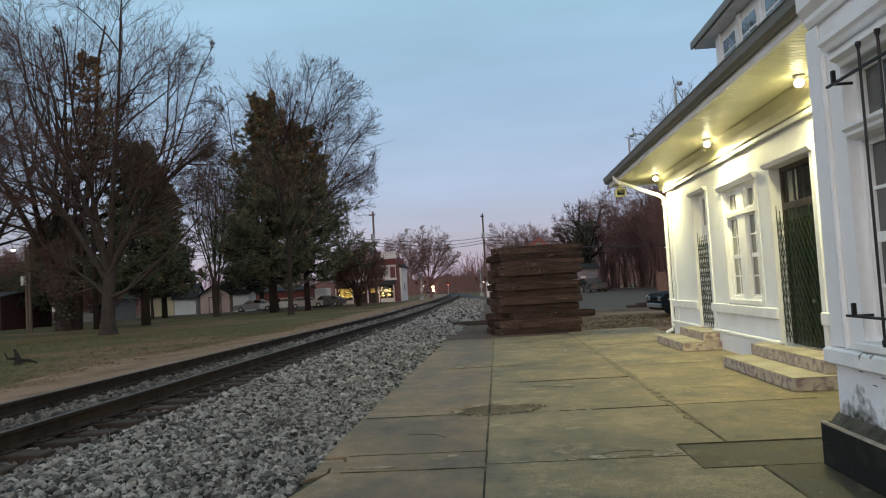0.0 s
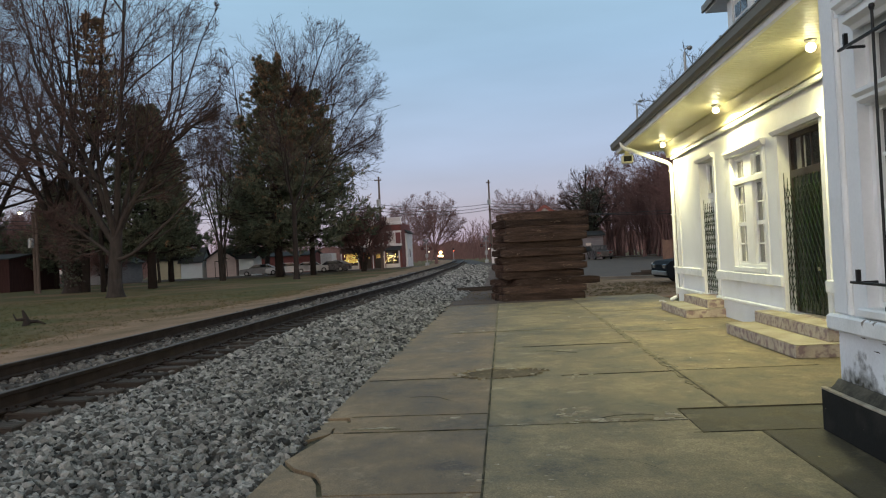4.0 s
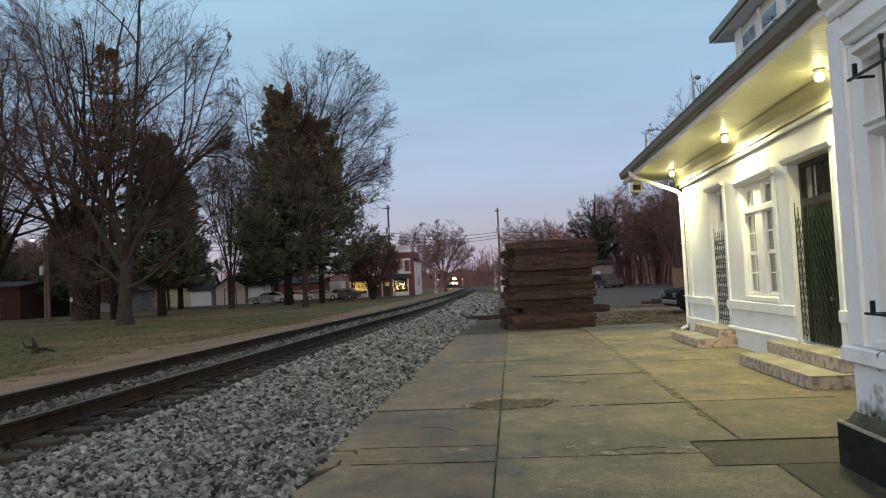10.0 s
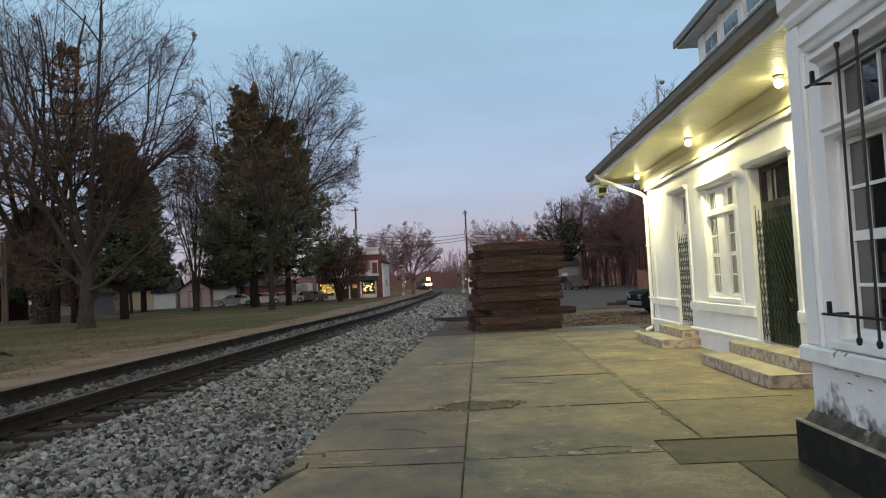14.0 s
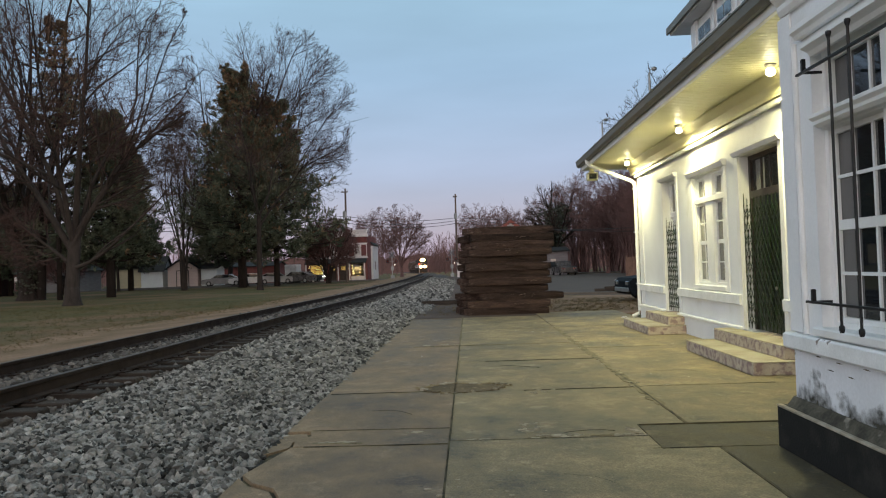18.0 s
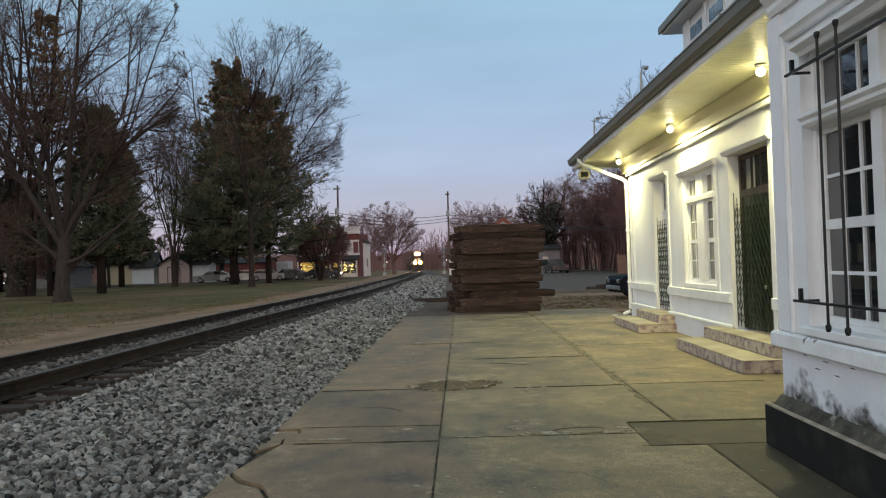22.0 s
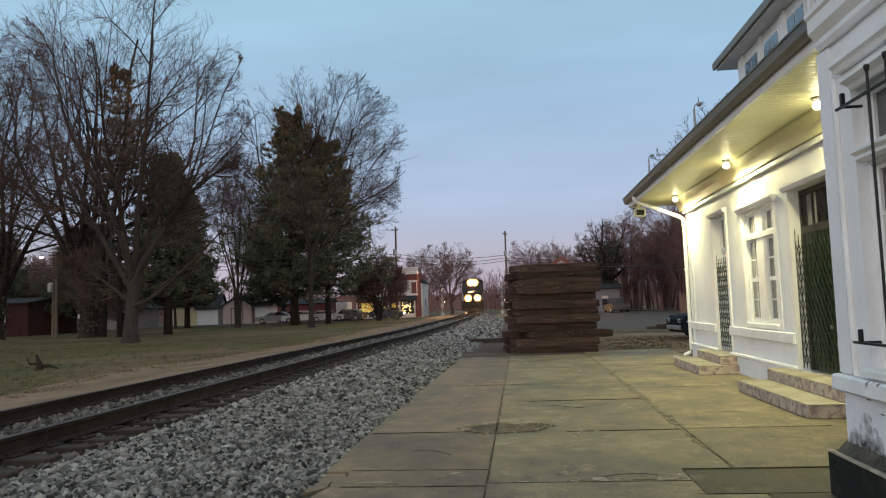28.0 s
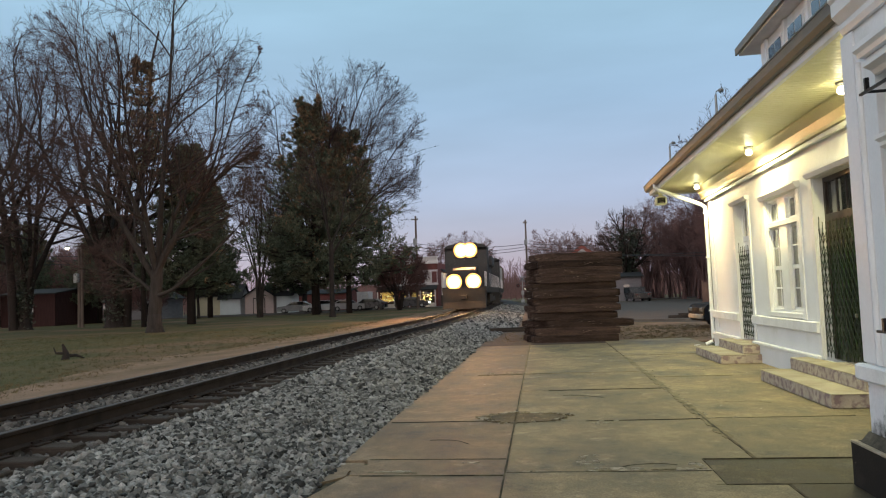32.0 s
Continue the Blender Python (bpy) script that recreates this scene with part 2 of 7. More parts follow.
M_BED = mat("ballast_bed", (0.085, 0.082, 0.08), 0.95, (0.05, 0.05, 0.05), 14, 60, bump=1.0, var=0.35, dist=0.05)
M_TIE = mat("creosoted_wood", (0.036, 0.027, 0.021), 0.88, (0.062, 0.048, 0.038), 2.0, 30, (0.4, 0.7), 0.5, stretch=(0.6, 8, 8), var=0.3, rnd=0.3)
M_SPLINTER = mat("bare_splintered_wood", (0.30, 0.22, 0.18), 0.9, (0.2, 0.15, 0.12), 8, 40, bump=0.3)
M_STACK = mat("weathered_tie_wood", (0.068, 0.042, 0.032), 0.9, (0.034, 0.022, 0.018), 1.6, 18, (0.38, 0.66), 1.0, stretch=(0.6, 7, 7), var=0.5, third=(0.12, 0.085, 0.07), third_scale=2.2, third_range=(0.66, 0.74), rnd=0.45, dist=0.03)
M_RAIL = mat("rusty_rail_web", (0.040, 0.027, 0.021), 0.8, (0.024, 0.017, 0.014), 4, 60, bump=0.2, metal=0.3)
M_RAILTOP = mat("worn_rail_head", (0.10, 0.076, 0.062), 0.55, (0.06, 0.046, 0.04), 3, 40, stretch=(1, 0.1, 1), bump=0.05, metal=0.6)
M_WHITE = mat("white_painted_stucco", (0.78, 0.79, 0.80), 0.55, (0.70, 0.71, 0.71), 0.9, 35, bump=0.12, var=0.03, third=(0.62, 0.62, 0.58), third_scale=1.6, third_range=(0.62, 0.78))
M_TRIM = mat("white_trim_paint", (0.80, 0.81, 0.81), 0.42, (0.70, 0.70, 0.68), 2.5, 40, bump=0.08, var=0.03)
M_CHIPPED = mat("chipped_white_paint", (0.77, 0.78, 0.78), 0.6, (0.66, 0.67, 0.66), 4, 60, bump=0.3, var=0.06, third=(0.2, 0.17, 0.14), third_scale=9, third_range=(0.68, 0.72))
M_DADO = mat("scuffed_white_dado", (0.72, 0.74, 0.78), 0.65, (0.62, 0.64, 0.67), 2.2, 40, bump=0.2, var=0.05, third=(0.25, 0.24, 0.22), third_scale=7, third_range=(0.7, 0.74))
M_PLINTH = mat("black_painted_plinth", (0.014, 0.014, 0.013), 0.92, (0.04, 0.037, 0.032), 3, 50, (0.5, 0.75), 0.25, third=(0.3, 0.28, 0.24), third_scale=14, third_range=(0.74, 0.77))
M_STEP = mat("flaking_step_riser", (0.50, 0.43, 0.33), 0.8, (0.38, 0.31, 0.25), 5, 60, bump=0.4, third=(0.27, 0.20, 0.185), third_scale=11, third_range=(0.48, 0.60))
M_STEPTOP = mat("worn_step_tread", (0.40, 0.36, 0.27), 0.8, (0.29, 0.25, 0.18), 2.5, 60, bump=0.25, var=0.1)
M_SOFFIT = mat("cream_soffit_board", (0.72, 0.69, 0.44), 0.40, (0.69, 0.66, 0.40), 1.5, 30, bump=0.05, var=0.04)
M_GUTTER = mat("grey_green_gutter", (0.13, 0.135, 0.12), 0.5, (0.19, 0.18, 0.15), 2, 30, bump=0.1, stretch=(1, 0.2, 1))
M_ROOF = mat("roof_shingle", (0.085, 0.085, 0.09), 0.9, (0.06, 0.06, 0.062), 3, 40, bump=0.4, rnd=0.15)
M_GATE = mat("dark_green_gate_iron", (0.022, 0.046, 0.010), 0.42, (0.02, 0.02, 0.014), 8, 50, bump=0.1, metal=0.3)
M_DOOR = mat("dark_green_door_paint", (0.014, 0.02, 0.008), 0.4, (0.010, 0.013, 0.007), 2, 40, bump=0.06, stretch=(1, 1, 0.3))
M_FRAME_DARK = mat("dark_brown_frame", (0.045, 0.032, 0.024), 0.5, (0.03, 0.022, 0.018), 3, 40, bump=0.06)
M_IRON = mat("black_iron", (0.016, 0.017, 0.018), 0.45, (0.05, 0.035, 0.03), 6, 60, (0.55, 0.8), 0.15, metal=0.5)
M_PANE = glass("dark_window_glass", (0.012, 0.015, 0.018))
M_PANE_LIT = glass("pale_window_glass", (0.05, 0.05, 0.042))
M_CURTAIN = mat("pale_blind", (0.42, 0.42, 0.38), 0.9, (0.34, 0.34, 0.31), 3, 30, bump=0.1)
M_BULB = glow("lamp_globe", (1.0, 0.88, 0.55), 22.0)
M_BARK = mat("grey_brown_bark", (0.028, 0.021, 0.018), 0.95, (0.018, 0.014, 0.012), 3, 25, bump=0.6, stretch=(2, 2, 0.4), rnd=0.15)
M_BARK_PALE = mat("pale_grey_bark", (0.040, 0.032, 0.027), 0.95, (0.024, 0.019, 0.016), 3, 25, bump=0.6, stretch=(2, 2, 0.4), rnd=0.1)
M_TWIG = mat("fine_bare_twigs", (0.062, 0.038, 0.032), 0.95, (0.042, 0.027, 0.024), 1, 10, bump=0, rnd=0.15)
M_TWIG_RED = mat("reddish_far_twigs", (0.155, 0.088, 0.082), 0.95, (0.10, 0.06, 0.056), 1, 10, bump=0, rnd=0.2)
M_NEEDLE = mat("evergreen_needles", (0.066, 0.084, 0.056), 0.85, (0.10, 0.10, 0.064), 0.4, 15, (0.4, 0.65), 0, island=0.45, var=0.2)
M_NEEDLE_BROWN = mat("browned_evergreen_tips", (0.20, 0.125, 0.07), 0.85, (0.09, 0.064, 0.036), 0.4, 15, (0.4, 0.65), 0, island=0.4, var=0.2)
M_STONE_DARK = mat("oily_ballast_stone", (0.135, 0.120, 0.106), 0.9, (0.07, 0.062, 0.056), 9, 70, bump=0.3, island=0.6, var=0.2)
M_REDLENS = mat("unlit_red_lens", (0.12, 0.01, 0.01), 0.3, bump=0)
M_IVY = mat("ivy_leaves", (0.03, 0.04, 0.026), 0.7, (0.05, 0.05, 0.03), 0.6, 15, bump=0, island=0.4)


def mould_material():
    """Dark mould that thins out upwards along the wall foot."""
    m = mat("wall_foot_mould", (0.10, 0.095, 0.075), 0.9, (0.045, 0.043, 0.034), 4, 50, bump=0.2, var=0.3)
    n, l = m.node_tree.nodes, m.node_tree.links
    co, no, no2, sp, ma, mb, rg = n.new("ShaderNodeTexCoord"), n.new("ShaderNodeTexNoise"), n.new("ShaderNodeTexNoise"), n.new("ShaderNodeSeparateXYZ"), n.new("ShaderNodeMath"), n.new("ShaderNodeMath"), n.new("ShaderNodeMapRange")
    no.inputs["Scale"].default_value, no.inputs["Detail"].default_value = 2.6, 2.0
    no2.inputs["Scale"].default_value, no2.inputs["Detail"].default_value = 16.0, 6.0
    for t in (no, no2):
        l.new(co.outputs["Object"], t.inputs["Vector"])
    l.new(co.outputs["Object"], sp.inputs[0])
    ma.operation, mb.operation = "MULTIPLY_ADD", "MULTIPLY_ADD"
    l.new(sp.outputs["Z"], ma.inputs[0])
    ma.inputs[1].default_value = -1.5
    l.new(no.outputs["Fac"], ma.inputs[2])
    l.new(no2.outputs["Fac"], mb.inputs[0])
    mb.inputs[1].default_value = 0.55
    l.new(ma.outputs[0], mb.inputs[2])
    for i, v in enumerate((-0.10, 0.18, 0.0, 0.9)):
        rg.inputs[i + 1].default_value = v
    l.new(mb.outputs[0], rg.inputs[0])
    l.new(rg.outputs[0], n["Principled BSDF"].inputs["Alpha"])
    return m


M_MOULD = mould_material()


# ---- mesh helpers ----
class Shape:
    """Vertices and faces of one mesh."""

    def __init__(self):
        self.v, self.f = [], []

    def box(self, x0, x1, y0, y1, z0, z1, c=0.0, m=None):
        """A box, its long edges chamfered by c."""
        b = len(self.v)
        if c <= 0:
            pts = [(x, y, z) for z in (z0, z1) for x, y in ((x0, y0), (x1, y0), (x1, y1), (x0, y1))]
            fs = [(0, 3, 2, 1), (4, 5, 6, 7), (0, 1, 5, 4), (1, 2, 6, 5), (2, 3, 7, 6), (3, 0, 4, 7)]
        else:
            ring = lambda d: ((x0 + d, y0 + d), (x1 - d, y0 + d), (x1 - d, y1 - d), (x0 + d, y1 - d))
            pts = [(x, y, z) for z, d in ((z0, c), (z0 + c, 0), (z1 - c, 0), (z1, c)) for x, y in ring(d)]
            fs = [(0, 3, 2, 1), (12, 13, 14, 15)] + [(4 * k + i, 4 * k + (i + 1) % 4, 4 * k + 4 + (i + 1) % 4, 4 * k + 4 + i) for k in range(3) for i in range(4)]
        self.v += [tuple(m @ Vector(p)) for p in pts] if m else pts
        self.f += [tuple(b + i for i in f) for f in fs]
        return self

    def tube(self, pts, radii, sides=6, cap=True):
        """A tapered tube along points."""
        pts = [Vector(p) for p in pts]
        b, n = len(self.v), len(pts)
        if not isinstance(radii, (list, tuple)):
            radii = [radii] * n
        for i, p in enumerate(pts):
            d = (pts[min(i + 1, n - 1)] - pts[max(i - 1, 0)])
            d = d.normalized() if d.length > 1e-9 else Vector((0, 0, 1))
            a = d.cross(Vector((0, 0, 1)) if abs(d.z) < 0.95 else Vector((1, 0, 0))).normalized()
            e = d.cross(a)
            for k in range(sides):
                w = 2 * math.pi * k / sides
                self.v.append(tuple(p + radii[i] * (math.cos(w) * a + math.sin(w) * e)))
        for i in range(n - 1):
            for k in range(sides):
                self.f.append((b + i * sides + k, b + i * sides + (k + 1) % sides, b + (i + 1) * sides + (k + 1) % sides, b + (i + 1) * sides + k))
        if cap:
            self.f.append(tuple(b + k for k in reversed(range(sides))))
            self.f.append(tuple(b + (n - 1) * sides + k for k in range(sides)))
        return self

    def prism(self, outline, axis, a, b, m=None):
        """An outline of (u, w) pushed along x, y or z from a to b."""
        put = {"x": lambda u, w, t: (t, u, w), "y": lambda u, w, t: (u, t, w), "z": lambda u, w, t: (u, w, t)}[axis]
        s, n = len(self.v), len(outline)
        pts = [put(u, w, t) for t in (a, b) for u, w in outline]
        self.v += [tuple(m @ Vector(p)) for p in pts] if m else pts
        self.f += [tuple(s + i for i in range(n)), tuple(s + n + i for i in reversed(range(n)))]
        self.f += [(s + i, s + n + i, s + n + (i + 1) % n, s + (i + 1) % n) for i in range(n)]
        return self

    def lathe(self, profile, centre, sides=16, axis="z"):
        """A profile of (radius, height) turned round an axis through centre."""
        b = len(self.v)
        for r, h in profile:
            for k in range(sides):
                w = 2 * math.pi * k / sides
                p = (r * math.cos(w), r * math.sin(w), h)
                p = {"z": p, "y": (p[0], p[2], p[1]), "x": (p[2], p[0], p[1])}[axis]
                self.v.append((centre[0] + p[0], centre[1] + p[1], centre[2] + p[2]))
        for i in range(len(profile) - 1):
            for k in range(sides):
                self.f.append((b + i * sides + k, b + i * sides + (k + 1) % sides, b + (i + 1) * sides + (k + 1) % sides, b + (i + 1) * sides + k))
        self.f.append(tuple(b + k for k in reversed(range(sides))))
        self.f.append(tuple(b + (len(profile) - 1) * sides + k for k in range(sides)))
        return self

    def quad(self, *pts):
        b = len(self.v)
        self.v += [tuple(p) for p in pts]
        self.f.append(tuple(range(b, b + len(pts))))
        return self

    def mesh(self, name, material, smooth=False):
        me = bpy.data.meshes.new(name)
        me.from_pydata(self.v, [], self.f)
        bm = bmesh.new()
        bm.from_mesh(me)
        if len(self.f) < 30000:
            bmesh.ops.recalc_face_normals(bm, faces=bm.faces)
        bm.to_mesh(me)
        bm.free()
        if smooth:
            me.shade_smooth()
        me.materials.append(material)
        return me


def S():
    return Shape()


def part(name, shape, material, parent=None, label="", smooth=False):
    me = shape if isinstance(shape, bpy.types.Mesh) else shape.mesh(name, material, smooth)
    ob = new(name, me)
    ob.parent = parent
    if label:
        tagged(ob, label)
    return ob


def thing(name, label, category, group="", kind="", at=(0, 0, 0), rz=0):
    ob = new(name)
    ob.matrix_world = pose(*at, 0, 0, rz)
    return tagged(ob, label, category, group, kind)


def spline(keys, v):
    """Smooth curve through (t, value) pairs."""
    for i in range(len(keys) - 1):
        if v <= keys[i + 1][0] or i == len(keys) - 2:
            break
    k = lambda j: keys[max(0, min(len(keys) - 1, j))]
    (t0, a), (t1, b) = k(i), k(i + 1)
    h = t1 - t0
    sa = (k(i + 1)[1] - k(i - 1)[1]) / (k(i + 1)[0] - k(i - 1)[0])
    sb = (k(i + 2)[1] - k(i)[1]) / (k(i + 2)[0] - k(i)[0])
    u = (v - t0) / h
    return (2 * u**3 - 3 * u**2 + 1) * a + (u**3 - 2 * u**2 + u) * h * sa + (3 * u**2 - 2 * u**3) * b + (u**3 - u**2) * h * sb


RAIL_Z = 0.45
CENTRE = ((-60, -5.75), (-10, -5.5), (8, -5.2), (20, -5.0), (35, -4.55), (50, -4.66), (70, -4.9), (100, -5.9), (150, -8.4), (230, -13.5), (312, -21.7), (367, -28.7), (450, -38), (560, -52), (660, -66))


def track_x(y):
    return spline(CENTRE, y)


def drop(y):
    """How far the land has fallen away beyond the crossing."""
    return 0.006 * max(0.0, min(y, 700) - 100)


def track_pose(y, z=RAIL_Z):
    """Frame on the track: its y points towards the station (towards the camera is -y of the world)."""
    dx = (track_x(y + 0.5) - track_x(y - 0.5))
    return Matrix.Translation((track_x(y), y, z - drop(y))) @ Matrix.Rotation(-math.atan(dx), 4, "Z")


# ---- ground ----
def ground():
    sh = S()
    xs = [-2000, -700, -250, -120, -80, -60, -45, -35, -28, -22, -18, -15, -12.5, -10.5, -9, -8, -7.2, -6.6, -3.0, -1.6, 0, 4, 8, 14, 22, 40, 90, 250, 700, 2000]
    ys = [-700, -100, -30, -10, 0, 8, 16, 24, 32, 40, 50, 60, 75, 90, 100, 110, 140, 200, 300, 480, 700, 2500]
    for y in ys:
        for x in xs:
            z = -0.06 + (0.05 * noise.noise((x * 0.13, y * 0.13, 0)) if -100 < x < -9 and 0 < y < 200 else 0)
            sh.v.append((x, y, z - drop(y)))
    n = len(xs)
    sh.f = [(j * n + i, j * n + i + 1, (j + 1) * n + i + 1, (j + 1) * n + i) for j in range(len(ys) - 1) for i in range(n - 1)]
    tagged(part("ground", sh, M_GRASS), "dull winter grass with worn brown patches", "ground", kind="structure")


def strip(name, ys, left, right, zl, zr, material, label, category):
    sh = S()
    for y in ys:
        a, b = left(y), right(y)
        for k in range(5):
            u = k / 4
            sh.v.append((a + (b - a) * u, y, zl + (zr - zl) * u + 0.012 * noise.noise((u * 9, y * 0.8, 3)) * (0 < k < 4) - drop(y)))
    sh.f = [(j * 5 + i, j * 5 + i + 1, j * 5 + 6 + i, j * 5 + 5 + i) for j in range(len(ys) - 1) for i in range(4)]
    return tagged(part(name, sh, material), label, category, kind="structure")


ground()
M_LANE = mat("packed_brown_lane", (0.105, 0.075, 0.058), 0.95, (0.07, 0.052, 0.042), 0.5, 18, bump=0.5, var=0.25, dist=0.03)
YS = [-30 + 2.5 * i for i in range(0, 60)] + [120 + 12 * i for i in range(45)]
strip("ground_dirt", YS, lambda y: track_x(y) - 5.6 - 1.6 * noise.noise((y * 0.12, 1, 0)) - 0.7 * noise.noise((y * 0.5, 4, 0)), lambda y: track_x(y) - 1.9, -0.02, 0.16, M_DIRT, "bare brown dirt beside the track", "ground")
strip("ground_verge", [22 + 3 * i for i in range(30)], lambda y: track_x(y) + 2.6, lambda y: 2.2 - 0.035 * (y - 24), 0.012, 0.004, M_LANE, "brown dirt lane beyond the platform", "ground")


def flat(name, pts, z, material, label, category):
    return tagged(part(name, S().prism(pts, "z", z - 0.1, z), material), label, category, kind="structure")


flat("road", [(2.8, 37), (5, 34.5), (9, 32), (40, 28), (60, 28), (60, 88), (14, 90), (6, 84), (3, 62)], 0.0, M_ASPHALT, "grey asphalt yard behind the station", "road")
flat("road_crossing", [(-160, 93), (-30, 95), (60, 97), (60, 104), (-30, 102), (-160, 100)], 0.02, M_ASPHALT, "asphalt street that crosses the track", "road")
flat("parking_lot", [(-80, 84), (-24, 86), (-22, 94.9), (-80, 94.4)], 0.004, M_ASPHALT, "asphalt parking lot in front of the shops", "road")

# ---- track ----
def ballast():
    ys = [-12 + 1.5 * i for i in range(90)] + [124 + 10 * i for i in range(54)]
    prof = ((-3.35, -0.06), (-2.2, 0.12), (-1.55, 0.19), (0, 0.2), (1.3, 0.17), (1.5, 0.2), (2.1, 0.16), (2.9, 0.05), (3.75, -0.05), (4.2, -0.08))
    sh = S()
    for y in ys:
        for u, z in prof:
            x = track_x(y) + u
            sh.v.append((x, y, z + 0.02 * noise.noise((x * 2, y * 2, 0)) - drop(y)))
    n = len(prof)
    sh.f = [(j * n + i, j * n + i + 1, (j + 1) * n + i + 1, (j + 1) * n + i) for j in range(len(ys) - 1) for i in range(n - 1)]
    tagged(part("ballast_bed", sh, M_BED), "grey crushed stone embankment under the track", "ballast", kind="structure")
    return prof


BALLAST = ballast()


def bed_z(u):
    for (a, za), (b, zb) in zip(BALLAST, BALLAST[1:]):
        if a <= u <= b:
            return za + (zb - za) * (u - a) / (b - a)
    return -0.05


def stones():
    rng = np.random.default_rng(4)
    g = (1 + 5 ** 0.5) / 2
    ico = np.array([(-1, g, 0), (1, g, 0), (-1, -g, 0), (1, -g, 0), (0, -1, g), (0, 1, g), (0, -1, -g), (0, 1, -g), (g, 0, -1), (g, 0, 1), (-g, 0, -1), (-g, 0, 1)]) / 1.9
    faces = np.array([(0, 11, 5), (0, 5, 1), (0, 1, 7), (0, 7, 10), (0, 10, 11), (1, 5, 9), (5, 11, 4), (11, 10, 2), (10, 7, 6), (7, 1, 8), (3, 9, 4), (3, 4, 2), (3, 2, 6), (3, 6, 8), (3, 8, 9), (4, 9, 5), (2, 4, 11), (6, 2, 10), (8, 6, 7), (9, 8, 1)])
    for name, y0, y1, n, size, u0, u1 in (("ballast_stones", 1.5, 12, 32000, 0.029, 1.33, 3.72), ("ballast_stones", 12, 30, 20000, 0.042, 1.33, 3.72), ("ballast_stones", 30, 80, 9000, 0.08, 1.3, 3.9), ("oily_ballast_stones", 1.5, 20, 11000, 0.038, -2.4, 1.33), ("oily_ballast_stones", 20, 60, 7000, 0.06, -2.4, 1.33)):
        y = rng.uniform(y0, y1, n)
        u = rng.uniform(u0, u1, n)
        cx = np.array([track_x(float(q)) for q in y])
        edge = np.minimum(u, (-1.50 - cx) + rng.normal(0, 0.05, n))
        u = np.where(y < 24, edge, u)
        z = np.array([bed_z(float(q)) for q in u])
        s = size * rng.uniform(0.55, 1.45, n)
        sc = rng.uniform(0.6, 1.25, (n, 1, 3)) * s[:, None, None]
        v = ico[None] * sc * (1 + rng.uniform(-0.42, 0.42, (n, 12, 1)))
        a, t = rng.uniform(0, 6.28, n), rng.uniform(-1, 1, n)
        ca, sa, ct, st = np.cos(a)[:, None], np.sin(a)[:, None], np.cos(t)[:, None], np.sin(t)[:, None]
        x1, y1_, z1 = v[..., 0], v[..., 1] * ct - v[..., 2] * st, v[..., 1] * st + v[..., 2] * ct
        v = np.stack([x1 * ca - y1_ * sa, x1 * sa + y1_ * ca, z1], -1)
        v += np.stack([cx + u, y, z + s * rng.uniform(0.05, 0.6, n) + np.where(np.abs(u) < 0.68, 0.03, 0)], -1)[:, None]
        f = faces[None] + 12 * np.arange(n)[:, None, None]
        me = bpy.data.meshes.new(name)
        me.from_pydata(v.reshape(-1, 3).tolist(), [], f.reshape(-1, 3).tolist())
        me.materials.append(M_STONE if name[0] == "b" else M_STONE_DARK)
        tagged(new(name, me), "loose grey crushed ballast stones" if name[0] == "b" else "dark oily ballast stones between the rails", "ballast", kind="stuff")


stones()


def track():
    tr = thing("railroad_track", "single railroad track with rusty rails on dark wooden ties", "railroad track", kind="structure")
    ys = [-14 + 2 * i for i in range(62)] + [112 + 6 * i for i in range(92)]
    web = ((-0.07, -0.18), (0.07, -0.18), (0.07, -0.165), (0.012, -0.145), (0.012, -0.045), (0.036, -0.035), (0.036, -0.006), (-0.036, -0.006), (-0.036, -0.035), (-0.012, -0.045), (-0.012, -0.145), (-0.07, -0.165))
    top = ((-0.034, -0.006), (0.034, -0.006), (0.034, -0.002), (0.026, 0.002), (-0.026, 0.002), (-0.034, -0.002))
    for side in (-0.755, 0.755):
        for name, prof, material, lab in (("rail", web, M_RAIL, "rusty brown steel rail"), ("rail_head", top, M_RAILTOP, "polished running surface")):
            sh = S()
            for y in ys:
                m = track_pose(y)
                sh.v += [tuple(m @ Vector((side + u, 0, w))) for u, w in prof]
            n = len(prof)
            sh.f = [(j * n + i, j * n + (i + 1) % n, (j + 1) * n + (i + 1) % n, (j + 1) * n + i) for j in range(len(ys) - 1) for i in range(n)]
            part(name, sh, material, tr, lab)
    rng = random.Random(3)
    tie = S().box(-1.3, 1.3, -0.115, 0.115, -0.2, -0.012, 0.012).mesh("tie", M_TIE)
    plate = S().box(-0.19, 0.19, -0.1, 0.1, 0, 0.02, 0.004)
    for sx in (-0.11, 0.11):
        for sy in (-0.06, 0.06):
            plate.box(sx - 0.012, sx + 0.012, sy - 0.012, sy + 0.012, 0.018, 0.045)
    plate = plate.mesh("tie_plate", M_RAIL)
    y, i = -2.0, 0
    while y < 100:
        o = part("tie", tie, None, tr)
        o.matrix_basis = track_pose(y, RAIL_Z - 0.175) @ pose(rng.uniform(-0.06, 0.06), 0, rng.uniform(-0.012, 0.006), 0, 0, rng.uniform(-1.5, 1.5))
        if y < 30:
            for side in (-0.755, 0.755):
                p = part("tie_plate", plate, None, o)
                p.matrix_basis = pose(side, 0, -0.014)
        y += 0.53 + rng.uniform(-0.03, 0.03)
        i += 1


track()

